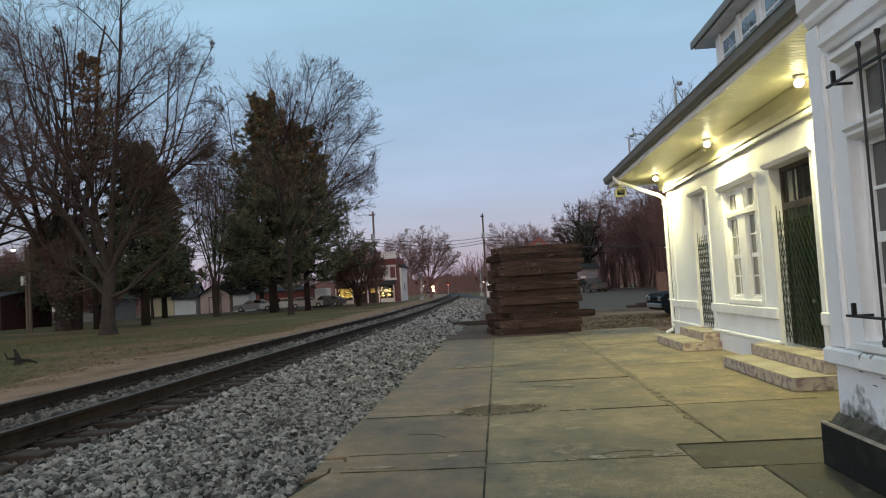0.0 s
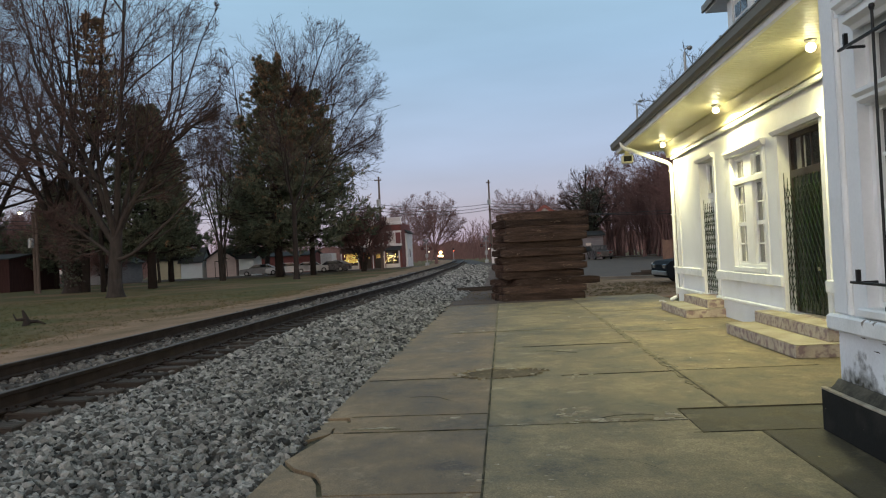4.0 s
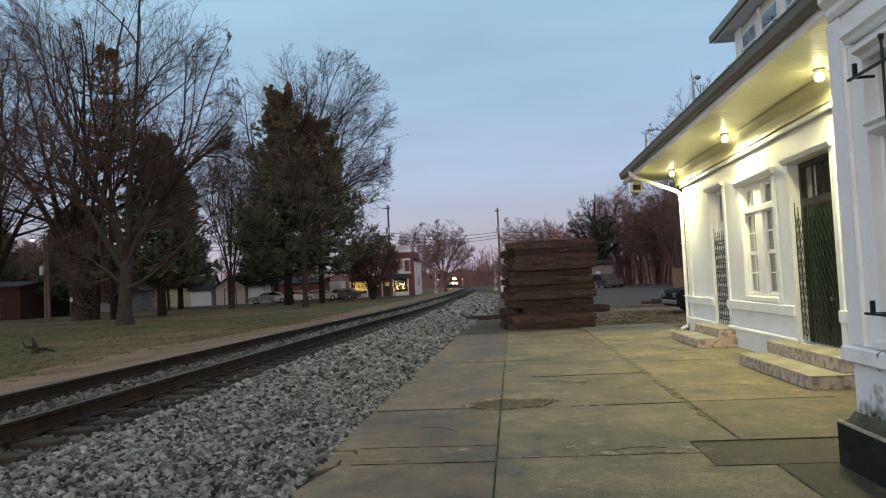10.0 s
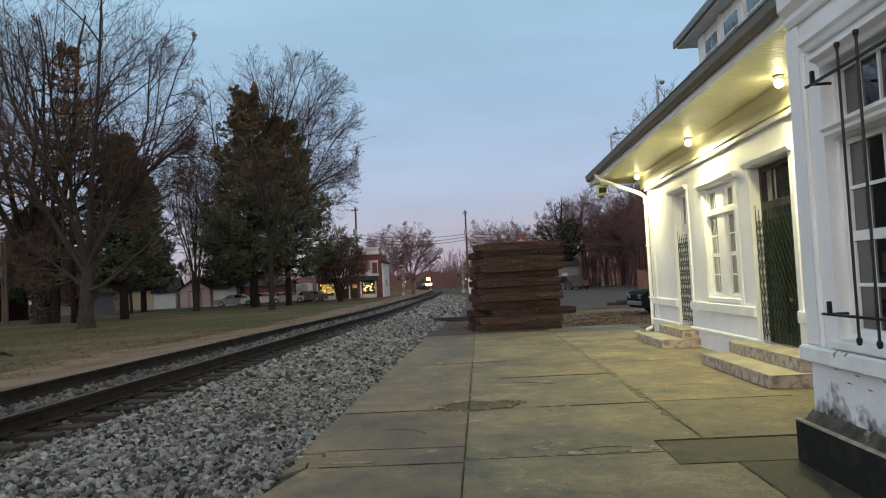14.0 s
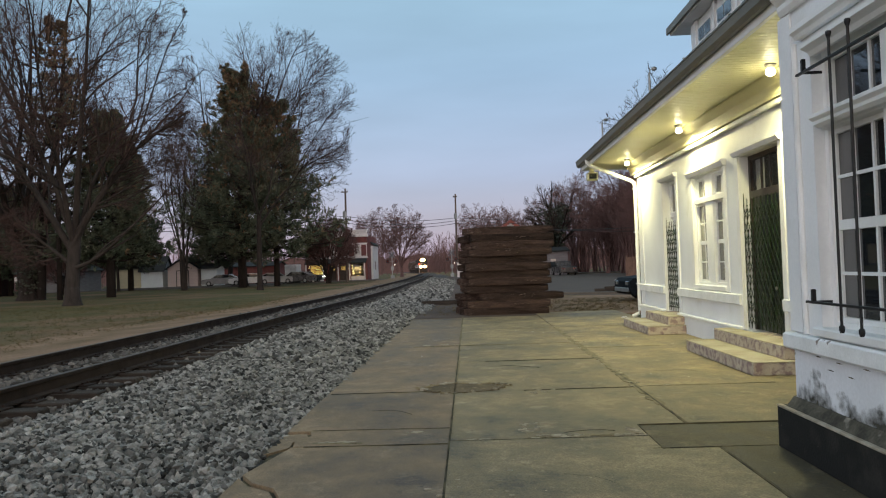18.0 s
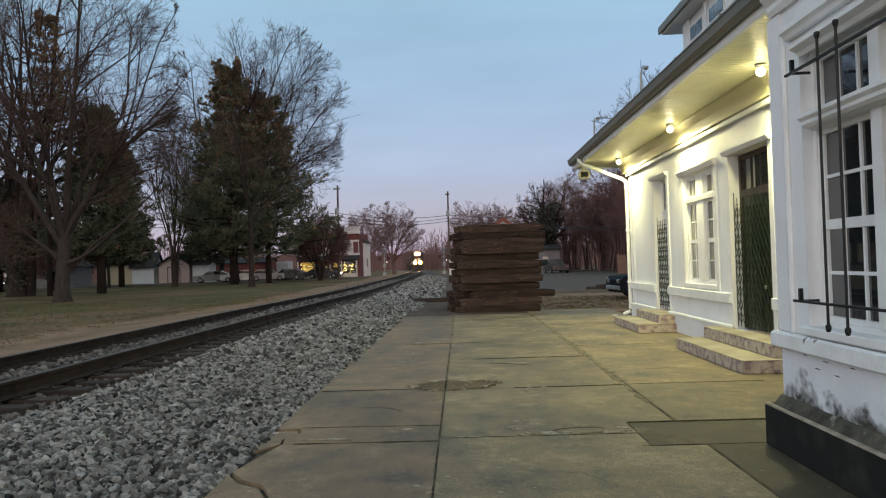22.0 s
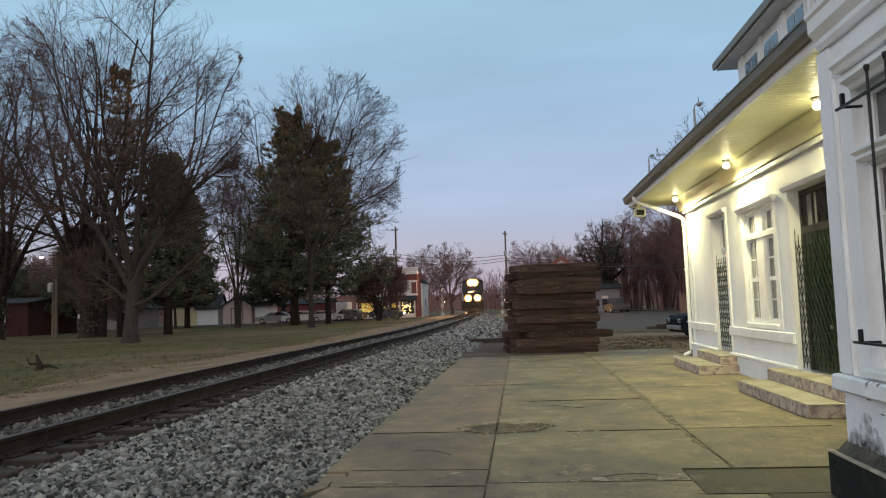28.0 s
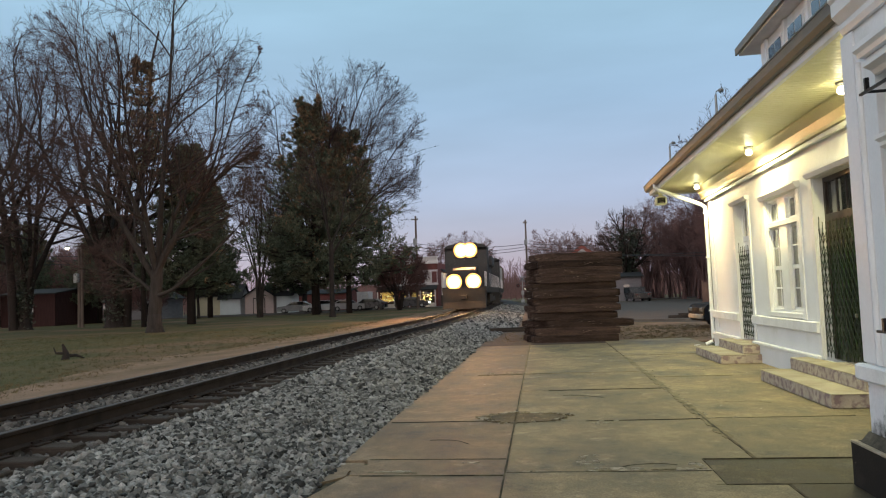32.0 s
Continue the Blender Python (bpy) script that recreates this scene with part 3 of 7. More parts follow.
# ---- platform ----
def platform():
    """Cast slabs with open joints over a bed of packed dirt."""
    pf = tagged(part("platform", S().box(-1.47, 4.9, -8, 23.2, -0.3, -0.035), M_JOINT), "old concrete station platform of stained, cracked slabs", "platform", kind="structure")
    cols = ((-1.5, 0.058, (-8, -4.5, -1.2, 2.0, 5.2, 7.5, 9.52, 14.55, 18.6, 23.2)), (0.072, 2.238, (-8, -4.6, -1, 1.6, 4.4, 6.95, 9.42, 12.17, 14.55, 18.6, 23.2)), (2.26, 4.72, (-8, -3, 0.2, 3.4, 6.52, 7.4, 9.46, 13.6, 17.9, 23.2)))
    rng = random.Random(8)
    for x0, x1, ys in cols:
        for a, b in zip(ys, ys[1:]):
            g = rng.uniform(0.002, 0.005)
            if x0 < -1 and a == 5.2:
                continue
            if x0 > 2 and a == 6.52:
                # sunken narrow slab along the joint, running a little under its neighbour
                part("slab", S().box(1.80, x1, a + 0.004, b - 0.004, -0.3, -0.005, 0.003), M_CONC_OLIVE, pf)
                continue
            if 0 < x0 < 1 and a == 6.95:
                part("slab", S().prism([(x0, a + g), (1.79, a + g), (1.79, 7.4), (x1, 7.4), (x1, b - g), (x0, b - g)], "z", -0.3, 0), M_CONC, pf)
                continue
            if 0 < x0 < 1 and a == 4.4:
                part("slab", S().prism([(x0, a + g), (x1, a + g), (x1, 6.5), (1.79, 6.5), (1.79, b - g), (x0, b - g)], "z", -0.3, 0.004), M_CONC, pf)
                continue
            part("slab", S().box(x0, x1, a + g, b - g, -0.3, rng.uniform(-0.004, 0.006), 0.005), M_CONC_OLIVE if x0 > 2 and b < 7 else M_CONC_DIM if x0 < -1 else M_CONC, pf)
    # broken corner towards the track
    part("slab", S().prism([(-1.27, 7.49), (-1.22, 7.30), (-1.33, 7.12), (-1.30, 6.9), (-0.6, 6.88), (0.055, 6.87), (0.055, 7.49)], "z", -0.3, 0.002), M_CONC_DIM, pf)
    part("slab", S().prism([(-1.5, 7.46), (-1.30, 7.46), (-1.25, 7.30), (-1.36, 7.13), (-1.34, 6.95), (-1.52, 6.7)], "z", -0.3, -0.016), M_CONC_DIM, pf)
    part("slab", S().prism([(-1.48, 6.06), (-1.34, 5.84), (-1.15, 5.7), (-1.06, 5.5), (-0.98, 5.21), (0.055, 5.21), (0.055, 6.85), (-0.6, 6.86), (-1.31, 6.88)], "z", -0.3, 0.0), M_CONC_DIM, pf)
    part("slab", S().prism([(-1.5, 6.02), (-1.37, 5.81), (-1.18, 5.67), (-1.09, 5.48), (-1.02, 5.21), (-1.5, 5.21)], "z", -0.3, -0.012), M_CONC_DIM, pf)
    # pale chips along the joints
    def chips(x, y, n, wx, wy):
        for _ in range(2 * n):
            cx, cy, r = x + rng.uniform(-wx, wx), y + rng.uniform(-wy, wy), rng.uniform(0.008, 0.03)
            k = [(cx + r * rng.uniform(0.6, 1.8) * math.cos(w), cy + r * 0.5 * rng.uniform(0.5, 1.2) * math.sin(w)) for w in (0, 1, 2, 3, 4, 5.2)]
            part("spall", S().prism(k, "z", -0.02, 0.009), M_CHIP, pf)
    chips(-0.95, 7.0, 7, 0.16, 0.03), chips(1.0, 7.02, 14, 0.22, 0.06), chips(1.65, 7.02, 6, 0.15, 0.04), chips(-0.1, 14.8, 8, 0.5, 0.05), chips(0.8, 7.4, 8, 0.1, 0.2), chips(0.3, 6.98, 4, 0.1, 0.02), chips(-0.28, 7.32, 3, 0.06, 0.02), chips(2.25, 15, 8, 0.1, 0.6), chips(1.1, 9.3, 6, 0.15, 0.2), chips(2.27, 10.5, 9, 0.06, 1.1), chips(2.27, 13.2, 14, 0.07, 1.8), chips(2.3, 18.5, 16, 0.1, 2.6), chips(2.4, 9.5, 5, 0.3, 0.05), chips(2.9, 14.6, 8, 0.5, 0.05), chips(0.3, 5.6, 8, 0.4, 0.6), chips(1.7, 7.15, 5, 0.05, 0.12)
    # dirt and moss packed in the joints
    def packed(x0, y0, x1, y1, w, n=26):
        up, dn = [], []
        along_y = abs(y1 - y0) > abs(x1 - x0)
        for i in range(n + 1):
            u = i / n
            x, y = x0 + (x1 - x0) * u, y0 + (y1 - y0) * u
            a, c = w * rng.uniform(0.25, 1.0), w * rng.uniform(0.25, 1.0)
            up.append((x + a, y) if along_y else (x, y + a))
            dn.append((x - c, y) if along_y else (x, y - c))
        part("joint_filling", S().prism(up + dn[::-1], "z", -0.03, 0.0075), M_JOINT, pf)
    packed(0.065, 2, 0.065, 14.6, 0.012, 120), packed(2.247, 7.4, 2.247, 10.5, 0.02, 40), packed(0.08, 6.95, 1.78, 6.955, 0.006), packed(-1.25, 7.5, 0.05, 7.47, 0.007), packed(-1.45, 9.52, 0.05, 9.53, 0.007), packed(0.9, 9.42, 2.24, 9.44, 0.006), packed(0.5, 12.17, 2.2, 12.18, 0.014)
    packed(1.8, 7.4, 4.6, 7.4, 0.006), packed(1.72, 6.52, 4.0, 6.52, 0.007), packed(-0.5, 14.55, 0.6, 14.56, 0.012), packed(-1.2, 6.87, 0.05, 6.86, 0.012), packed(2.247, 6.5, 2.25, 4.6, 0.008), packed(2.26, 9.46, 3.9, 9.47, 0.012), packed(1.795, 6.55, 1.795, 7.4, 0.006)
    def dusted(x0, y0, x1, y1, w, n=40):
        """Pale sand swept into a ragged band along a joint."""
        along_y = abs(y1 - y0) > abs(x1 - x0)
        up, dn = [], []
        for i in range(n + 1):
            u = i / n
            x, y, a, c = x0 + (x1 - x0) * u, y0 + (y1 - y0) * u, w * rng.uniform(0.15, 1.0), w * rng.uniform(0.15, 1.0)
            up.append((x + a, y) if along_y else (x, y + a))
            dn.append((x - c, y) if along_y else (x, y - c))
        part("swept_sand", S().prism(up + dn[::-1], "z", -0.02, 0.0068), M_SAND, pf)
    dusted(2.25, 8.3, 2.25, 17.6, 0.075, 90), dusted(0.07, 10.1, 0.07, 22.5, 0.03, 80), dusted(2.2, 13.6, 3.6, 13.6, 0.05, 20), dusted(-0.8, 14.55, 0.9, 14.57, 0.07, 24), dusted(2.3, 9.47, 3.4, 9.47, 0.035, 20), dusted(-1.15, 7.0, -0.7, 6.96, 0.035, 14), dusted(0.75, 7.0, 1.25, 6.98, 0.04, 14), dusted(1.3, 7.02, 1.75, 7.05, 0.03, 12), dusted(0.9, 17.9, 4.2, 17.9, 0.03, 30)
    # hairline cracks wander across the slabs
    for x, y, a, n in ((1.05, 7.1, 60, 5), (2.9, 8.6, 20, 5), (2.6, 5.9, -60, 7), (0.7, 11.6, 5, 6), (1.25, 5.5, 70, 5), (-0.8, 8.4, 15, 5), (3.3, 10.5, 100, 6)):
        pts = [(x, y)]
        for i in range(n):
            a += rng.uniform(-35, 35)
            pts.append((pts[-1][0] + 0.11 * math.cos(radians(a)), pts[-1][1] + 0.11 * math.sin(radians(a))))
        part("crack", S().tube([(q[0], q[1], 0.0015) for q in pts], 0.0038, 4), M_JOINT, pf)
    # round iron-stained patch of an old fitting
    ring = [(0.18 + 0.50 * math.cos(w) * (1 + 0.08 * math.sin(5 * w)), 9.72 + 0.34 * math.sin(w) * (1 + 0.1 * math.cos(3 * w))) for w in [i * math.tau / 28 for i in range(28)]]
    part("patch", S().prism(ring, "z", -0.02, 0.0075), M_RUSTY, pf, "rust-stained round concrete patch")
    for k in range(150):
        x, y = ring[rng.randrange(28)]
        if x < -0.1 or y > 9.86 or rng.random() < 0.4:
            s = rng.uniform(0.92, 1.12)
            x, y, r = 0.18 + (x - 0.18) * s, 9.72 + (y - 9.72) * s, rng.uniform(0.012, 0.045)
            k2 = [(x + r * rng.uniform(0.6, 1.6) * math.cos(w), y + r * 0.7 * rng.uniform(0.5, 1.2) * math.sin(w)) for w in (0, 1.2, 2.4, 3.6, 4.9)]
            part("spall", S().prism(k2, "z", -0.02, rng.uniform(0.01, 0.024)), M_CHIP if k % 3 == 0 else M_CONC, pf)
    # angle iron along the track edge
    part("edge_strip", S().box(-1.515, -1.495, 12.5, 16.6, -0.1, 0.012, 0.003), M_CHIP, pf, "pale worn edge strip")


platform()
flat("ground_apron", [(-0.6, 22.0), (10, 22.0), (40, 24), (40, 29), (9, 33), (5, 35.5), (2.0, 40), (-0.8, 40)], -0.008, M_DIRT, "patchy dirt and dead grass between platform and yard", "ground")


# ---- station ----
WX = 4.65
BX, BY = 2.8, 6.33
WHITE_UP = 4.1
SZ = 3.99


def station():
    wall = tagged(part("wall_station", S(), M_WHITE), "white stucco wall of an old station", "wall", kind="structure")
    y0, y1 = BY, 19.22
    openings = ((10.85, 12.36, 0.34, 3.1), (13.1, 14.8, 1.02, 3.04), (15.95, 16.95, 0.34, 3.2))
    sh, y = S(), y0
    for a, b, lo, hi in openings:
        if y == y0:
            sh.box(WX, WX + 0.35, y, a, 0, WHITE_UP)
        else:
            part("pier", S().box(WX, WX + 0.35, y, a, 0, WHITE_UP), M_WHITE, wall)
        part("lower_wall", S().box(WX, WX + 0.35, a, b, 0, lo), M_WHITE, wall)
        part("lintel", S().box(WX, WX + 0.35, a, b, hi, WHITE_UP), M_WHITE, wall)
        y = b
    part("corner_pier", S().box(WX, WX + 0.35, y, y1, 0, WHITE_UP), M_WHITE, wall)
    part("end_wall", S().box(WX + 0.35, 12.0, y1 - 0.35, y1, 0, WHITE_UP), M_WHITE, wall)
    wall.data = sh.mesh("wall_station", M_WHITE)
    # base course, sill band and frieze, broken at the doors
    for name, mt, z0, z1, d, lab in (("base_course", M_WHITE, 0.0, 0.34, 0.06, "white painted foundation course"), ("sill_band", M_CHIPPED, 0.74, 0.91, 0.07, "white sill band"), ("base_moulding", M_TRIM, 0.34, 0.40, 0.09, "white base moulding")):
        for a, b in ((y0, 10.8), (12.41, 15.9), (17.0, y1 + d)):
            part(name, S().box(WX - d, WX - 0.002, a, b, z0, z1, 0.012), mt, wall, lab)
    part("frieze", S().box(WX - 0.05, WX - 0.002, y0, y1 + 0.05, 3.62, 3.98, 0.01), M_TRIM, wall, "plain white frieze board")
    part("frieze_moulding", S().box(WX - 0.09, WX - 0.052, y0, y1 + 0.09, 3.58, 3.66, 0.012), M_TRIM, wall)
    for a in (18.9,):
        part("corner_strip", S().box(WX - 0.03, WX - 0.002, a, y1 + 0.03, 0.41, 3.57, 0.006), M_TRIM, wall)
    # eave: soffit boards, fascia, gutter, low roof
    roof = tagged(part("roof_station", S().prism([(3.42, 4.235), (3.42, 4.275), (7.6, 5.75), (7.6, 5.65)], "y", 5.9, 20.62), M_ROOF), "low grey shingled roof over the platform eave", "roof", kind="structure")
    boards = S()
    for i in range(124):
        a = 6.07 + 0.1165 * i
        boards.box(3.5, WX if a < 19.2 else 8.0, a + 0.003, a + 0.1135, SZ, SZ + 0.025, 0.007)
    part("soffit", boards, M_SOFFIT, roof, "cream painted tongue-and-groove soffit boards")
    part("soffit_backing", S().box(3.5, 8, 6.06, 20.5, SZ + 0.028, SZ + 0.06), M_SOFFIT, roof)
    part("cove", S().prism([(WX - 0.052, 3.985), (WX - 0.24, 3.985), (WX - 0.235, 3.955), (WX - 0.15, 3.84), (WX - 0.11, 3.72), (WX - 0.11, 3.675), (WX - 0.052, 3.675)], "y", 6.06, 19.62), M_SOFFIT, roof, "cream cove moulding")
    part("fascia", S().box(3.44, 3.5, 6.06, 20.56, SZ - 0.03, 4.1, 0.008), M_TRIM, roof, "white fascia board")
    part("fascia", S().box(3.44, 8, 20.5, 20.56, SZ - 0.03, 4.27, 0.008), M_TRIM, roof, "white fascia board")
    prof = [(3.435, 4.23), (3.435, 4.06), (3.37, 4.055), (3.325, 4.10), (3.31, 4.20), (3.298, 4.20), (3.298, 4.22), (3.33, 4.22), (3.34, 4.13), (3.375, 4.085), (3.42, 4.09), (3.42, 4.23)]
    part("gutter", S().prism(prof, "y", 6.06, 20.64), M_GUTTER, roof, "grey-green metal gutter")
    for i in range(8):
        part("gutter_strap", S().box(3.28, 3.45, 7 + 1.75 * i, 7.03 + 1.75 * i, 4.221, 4.229), M_GUTTER, roof)
    part("outlet_box", S().box(3.29, 3.43, 6.4, 6.56, 3.86, 4.36, 0.012), M_GUTTER, roof, "grey gutter outlet beside the bay")
    # downspout at the far corner
    ds = thing("downspout", "white painted downspout at the station corner", "downspout")
    part("elbow", S().tube([(3.37, 19.2, 4.1), (3.38, 19.2, 4.0), (3.45, 19.2, 3.93), (4.46, 19.28, 3.53), (4.56, 19.3, 3.46), (4.58, 19.32, 3.34)], 0.05, 8), M_TRIM, ds)
    part("pipe", S().tube([(4.58, 19.32, 3.36), (4.58, 19.32, 0.25), (4.55, 19.34, 0.16), (4.42, 19.4, 0.09)], 0.045, 8), M_TRIM, ds)
    for z in (0.9, 2.2, 3.3):
        part("bracket", S().box(4.52, 4.645, 19.26, 19.38, z, z + 0.03), M_TRIM, ds)
    # lamps under the soffit
    for x, y, z in LAMP_SPOTS:
        la = thing("eave_light", "round glowing lamp on the eave soffit", "ceiling light", "eave lights", at=(x, y, z))
        part("base", S().lathe([(0.075, 0), (0.075, -0.018), (0.05, -0.035), (0.035, -0.052)], (0, 0, 0), 14), M_GUTTER, la)
        b = part("globe", S().lathe([(0.03, -0.05), (0.05, -0.065), (0.06, -0.095), (0.058, -0.12), (0.04, -0.145), (0.015, -0.155)], (0, 0, 0), 14), M_BULB, la, "glowing lamp globe", True)
        b.visible_shadow = False
    # a camera housing and flood light at the eave's end
    fl = thing("flood_light", "small cream floodlight under the eave corner", "flood light", at=(3.66, 20.2, 4.02))
    part("bracket", S().box(-0.05, 0.05, -0.05, 0.05, -0.16, 0.0, 0.01), M_SOFFIT, fl)
    part("housing", S().box(-0.14, 0.14, -0.12, 0.1, -0.36, -0.14, 0.03), M_SOFFIT, fl)
    part("lens", S().box(-0.1, 0.1, -0.125, -0.121, -0.32, -0.18), M_PANE, fl)


station()


def window_unit(name, y0, y1, z0, z1, x, cols, rows, rail_z, pane, label, mull=0.06):
    """Paired sashes with a transom over them, facing -x."""
    w = tagged(part(name, S(), M_TRIM), label, "window", kind="structure")
    fr = S()
    d0, d1 = x + 0.12, x + 0.24
    t = 0.05
    fr.box(d0, d1, y0, y0 + t, z0, z1, 0.004), fr.box(d0, d1, y1 - t, y1, z0, z1, 0.004), fr.box(d0, d1, y0 + t, y1 - t, z1 - t, z1, 0.004), fr.box(d0, d1, y0 + t, y1 - t, z0, z0 + t, 0.004)
    w.data = fr.mesh(name, M_TRIM)
    mid = (y0 + y1) / 2
    part("mullion", S().box(d0 - 0.03, d1 - 0.002, mid - mull, mid + mull, z0 + t, z1 - t, 0.006), M_TRIM, w)
    part("transom_bar", S().box(d0 - 0.05, d1 - 0.004, y0 + t, y1 - t, rail_z - 0.05, rail_z + 0.05, 0.01), M_TRIM, w)
    for a, b in ((y0 + t, mid - mull), (mid + mull, y1 - t)):
        for lo, hi, c, r in ((z0 + t, (z0 + rail_z) / 2, cols, 2), ((z0 + rail_z) / 2, rail_z - 0.05, cols, 2), (rail_z + 0.05, z1 - t, cols, 1)):
            s = S()
            e = 0.035
            s.box(d0 + 0.03, d0 + 0.08, a, a + e, lo, hi), s.box(d0 + 0.03, d0 + 0.08, b - e, b, lo, hi)
            s.box(d0 + 0.03, d0 + 0.08, a + e, b - e, lo, lo + e), s.box(d0 + 0.03, d0 + 0.08, a + e, b - e, hi - e, hi)
            for i in range(1, c):
                q = a + (b - a) * i / c
                s.box(d0 + 0.035, d0 + 0.075, q - 0.012, q + 0.012, lo + e, hi - e)
            for i in range(1, r):
                q = lo + (hi - lo) * i / r
                s.box(d0 + 0.036, d0 + 0.074, a + e, b - e, q - 0.012, q + 0.012)
            sash = part("sash", s, M_TRIM, w)
            for i in range(c):
                for j in range(r):
                    ya, yb = a + e + (b - a - 2 * e) * i / c, a + e + (b - a - 2 * e) * (i + 1) / c
                    za, zb = lo + e + (hi - lo - 2 * e) * j / r, lo + e + (hi - lo - 2 * e) * (j + 1) / r
                    part("pane", S().box(d0 + 0.05, d0 + 0.056, ya + 0.003, yb - 0.003, za + 0.003, zb - 0.003), pane, sash)
    return w


win = window_unit("window_1", 13.1, 14.8, 1.02, 3.04, WX - 0.075, 2, 2, 2.57, M_PANE_LIT, "white wooden twin sash window with a transom light", 0.2)
part("head_trim", S().prism([(WX - 0.06, 3.05), (WX - 0.1, 3.13), (WX - 0.1, 3.16), (WX - 0.002, 3.16), (WX - 0.002, 3.05)], "y", 12.93, 14.97), M_TRIM, win)
part("casing", S().box(WX - 0.025, WX - 0.002, 12.96, 13.095, 0.915, 3.05, 0.005), M_TRIM, win)
part("casing", S().box(WX - 0.025, WX - 0.002, 14.805, 14.94, 0.915, 3.05, 0.005), M_TRIM, win)
part("window_sill", S().box(WX - 0.045, WX + 0.044, 13.1, 14.8, 0.93, 1.015, 0.01), M_TRIM, win)
part("blind", S().box(WX + 0.3, WX + 0.31, 13.12, 14.78, 1.05, 3.0), M_CURTAIN, win, "pale blind behind the glass")


def doorway(name, y0, y1, z0, z1, gate_z, label, lites):
    """A door with a transom, set back, and a folding lattice gate before it."""
    d = tagged(part(name, S(), M_FRAME_DARK), label, "door", kind="structure")
    fr = S()
    x0, x1, t = WX + 0.14, WX + 0.26, 0.07
    fr.box(x0, x1, y0, y0 + t, z0, z1, 0.004), fr.box(x0, x1, y1 - t, y1, z0, z1, 0.004), fr.box(x0, x1, y0 + t, y1 - t, z1 - t, z1, 0.004), fr.box(x0, x1, y0 + t, y1 - t, 2.42, 2.54, 0.004)
    d.data = fr.mesh(name, M_FRAME_DARK if lites > 2 else M_TRIM)
    leaf = part("door_leaf", S().box(x0 + 0.03, x0 + 0.08, y0 + t, y1 - t, z0, 2.42), M_DOOR if lites > 2 else M_TRIM, d, "dark green wooden door" if lites > 2 else "white wooden door")
    ya, yb = y0 + t + 0.1, y1 - t - 0.1
    ym = (ya + yb) / 2
    for a, b in ((ya, ym - 0.05), (ym + 0.05, yb)):
        for lo, hi in ((z0 + 0.18, 1.15), (1.27, 2.28)):
            part("panel", S().box(x0 + 0.012, x0 + 0.029, a, b, lo, hi, 0.006), M_DOOR if lites > 2 else M_TRIM, leaf)
    part("handle", S().tube([(x0 + 0.03, y0 + t + 0.06, 1.25), (x0 - 0.03, y0 + t + 0.06, 1.25), (x0 - 0.03, y0 + t + 0.06, 1.33)], 0.012, 6), M_IRON, leaf)
    tr = S()
    for i in range(lites + 1):
        q = y0 + t + (y1 - y0 - 2 * t) * i / lites
        tr.box(x0 + 0.03, x0 + 0.07, q - 0.014, q + 0.014, 2.54, z1 - t)
    part("transom_sash", tr, M_FRAME_DARK if lites > 2 else M_TRIM, d)
    for i in range(lites):
        a, b = (y0 + t + (y1 - y0 - 2 * t) * (i + k) / lites for k in (0, 1))
        part("transom_pane", S().box(x0 + 0.046, x0 + 0.052, a + 0.016, b - 0.016, 2.545, z1 - t - 0.005), M_PANE_LIT, d)
    part("head_trim", S().prism([(WX - 0.06, z1 + 0.01), (WX - 0.1, z1 + 0.07), (WX - 0.1, z1 + 0.1), (WX - 0.002, z1 + 0.1), (WX - 0.002, z1 + 0.01)], "y", y0 - 0.14, y1 + 0.14), M_TRIM, d)
    for a, b in ((y0 - 0.13, y0 - 0.005), (y1 + 0.005, y1 + 0.13)):
        part("casing", S().box(WX - 0.028, WX - 0.002, a, b, z0, z1 + 0.008, 0.005), M_TRIM, d)
    # folding gate
    g = thing("folding_gate", "dark green iron folding lattice gate across the doorway", "gate", "folding gates")
    n = round((y1 - y0) / 0.14)
    for i in range(n + 1):
        q = y0 + 0.02 + (y1 - y0 - 0.04) * i / n
        part("upright", S().box(WX + 0.034, WX + 0.042, q - 0.007, q + 0.007, z0 + 0.03, gate_z + (0.09 if i in (0, n) else 0)), M_GATE, g)
    levels = 9
    step = (gate_z - z0 - 0.2) / levels
    for i in range(n):
        a = y0 + 0.02 + (y1 - y0 - 0.04) * i / n
        b = y0 + 0.02 + (y1 - y0 - 0.04) * (i + 1) / n
        for k in range(levels):
            lo = z0 + 0.1 + k * step
            sh = S().tube([(WX + 0.029, a, lo), (WX + 0.029, b, lo + step)], 0.005, 4)
            sh.tube([(WX + 0.047, b, lo), (WX + 0.047, a, lo + step)], 0.005, 4)
            part("lattice", sh, M_GATE, g)
    part("padlock", S().box(WX - 0.0, WX + 0.024, y0 + 0.3, y0 + 0.335, 1.02, 1.07, 0.006), M_GUTTER, g)
    return d


doorway("door_1", 10.85, 12.36, 0.36, 3.1, 2.42, "dark green double door with a transom, behind a gate", 4)
doorway("door_2", 15.95, 16.95, 0.36, 3.2, 2.32, "white door with a white transom, behind a gate", 2)


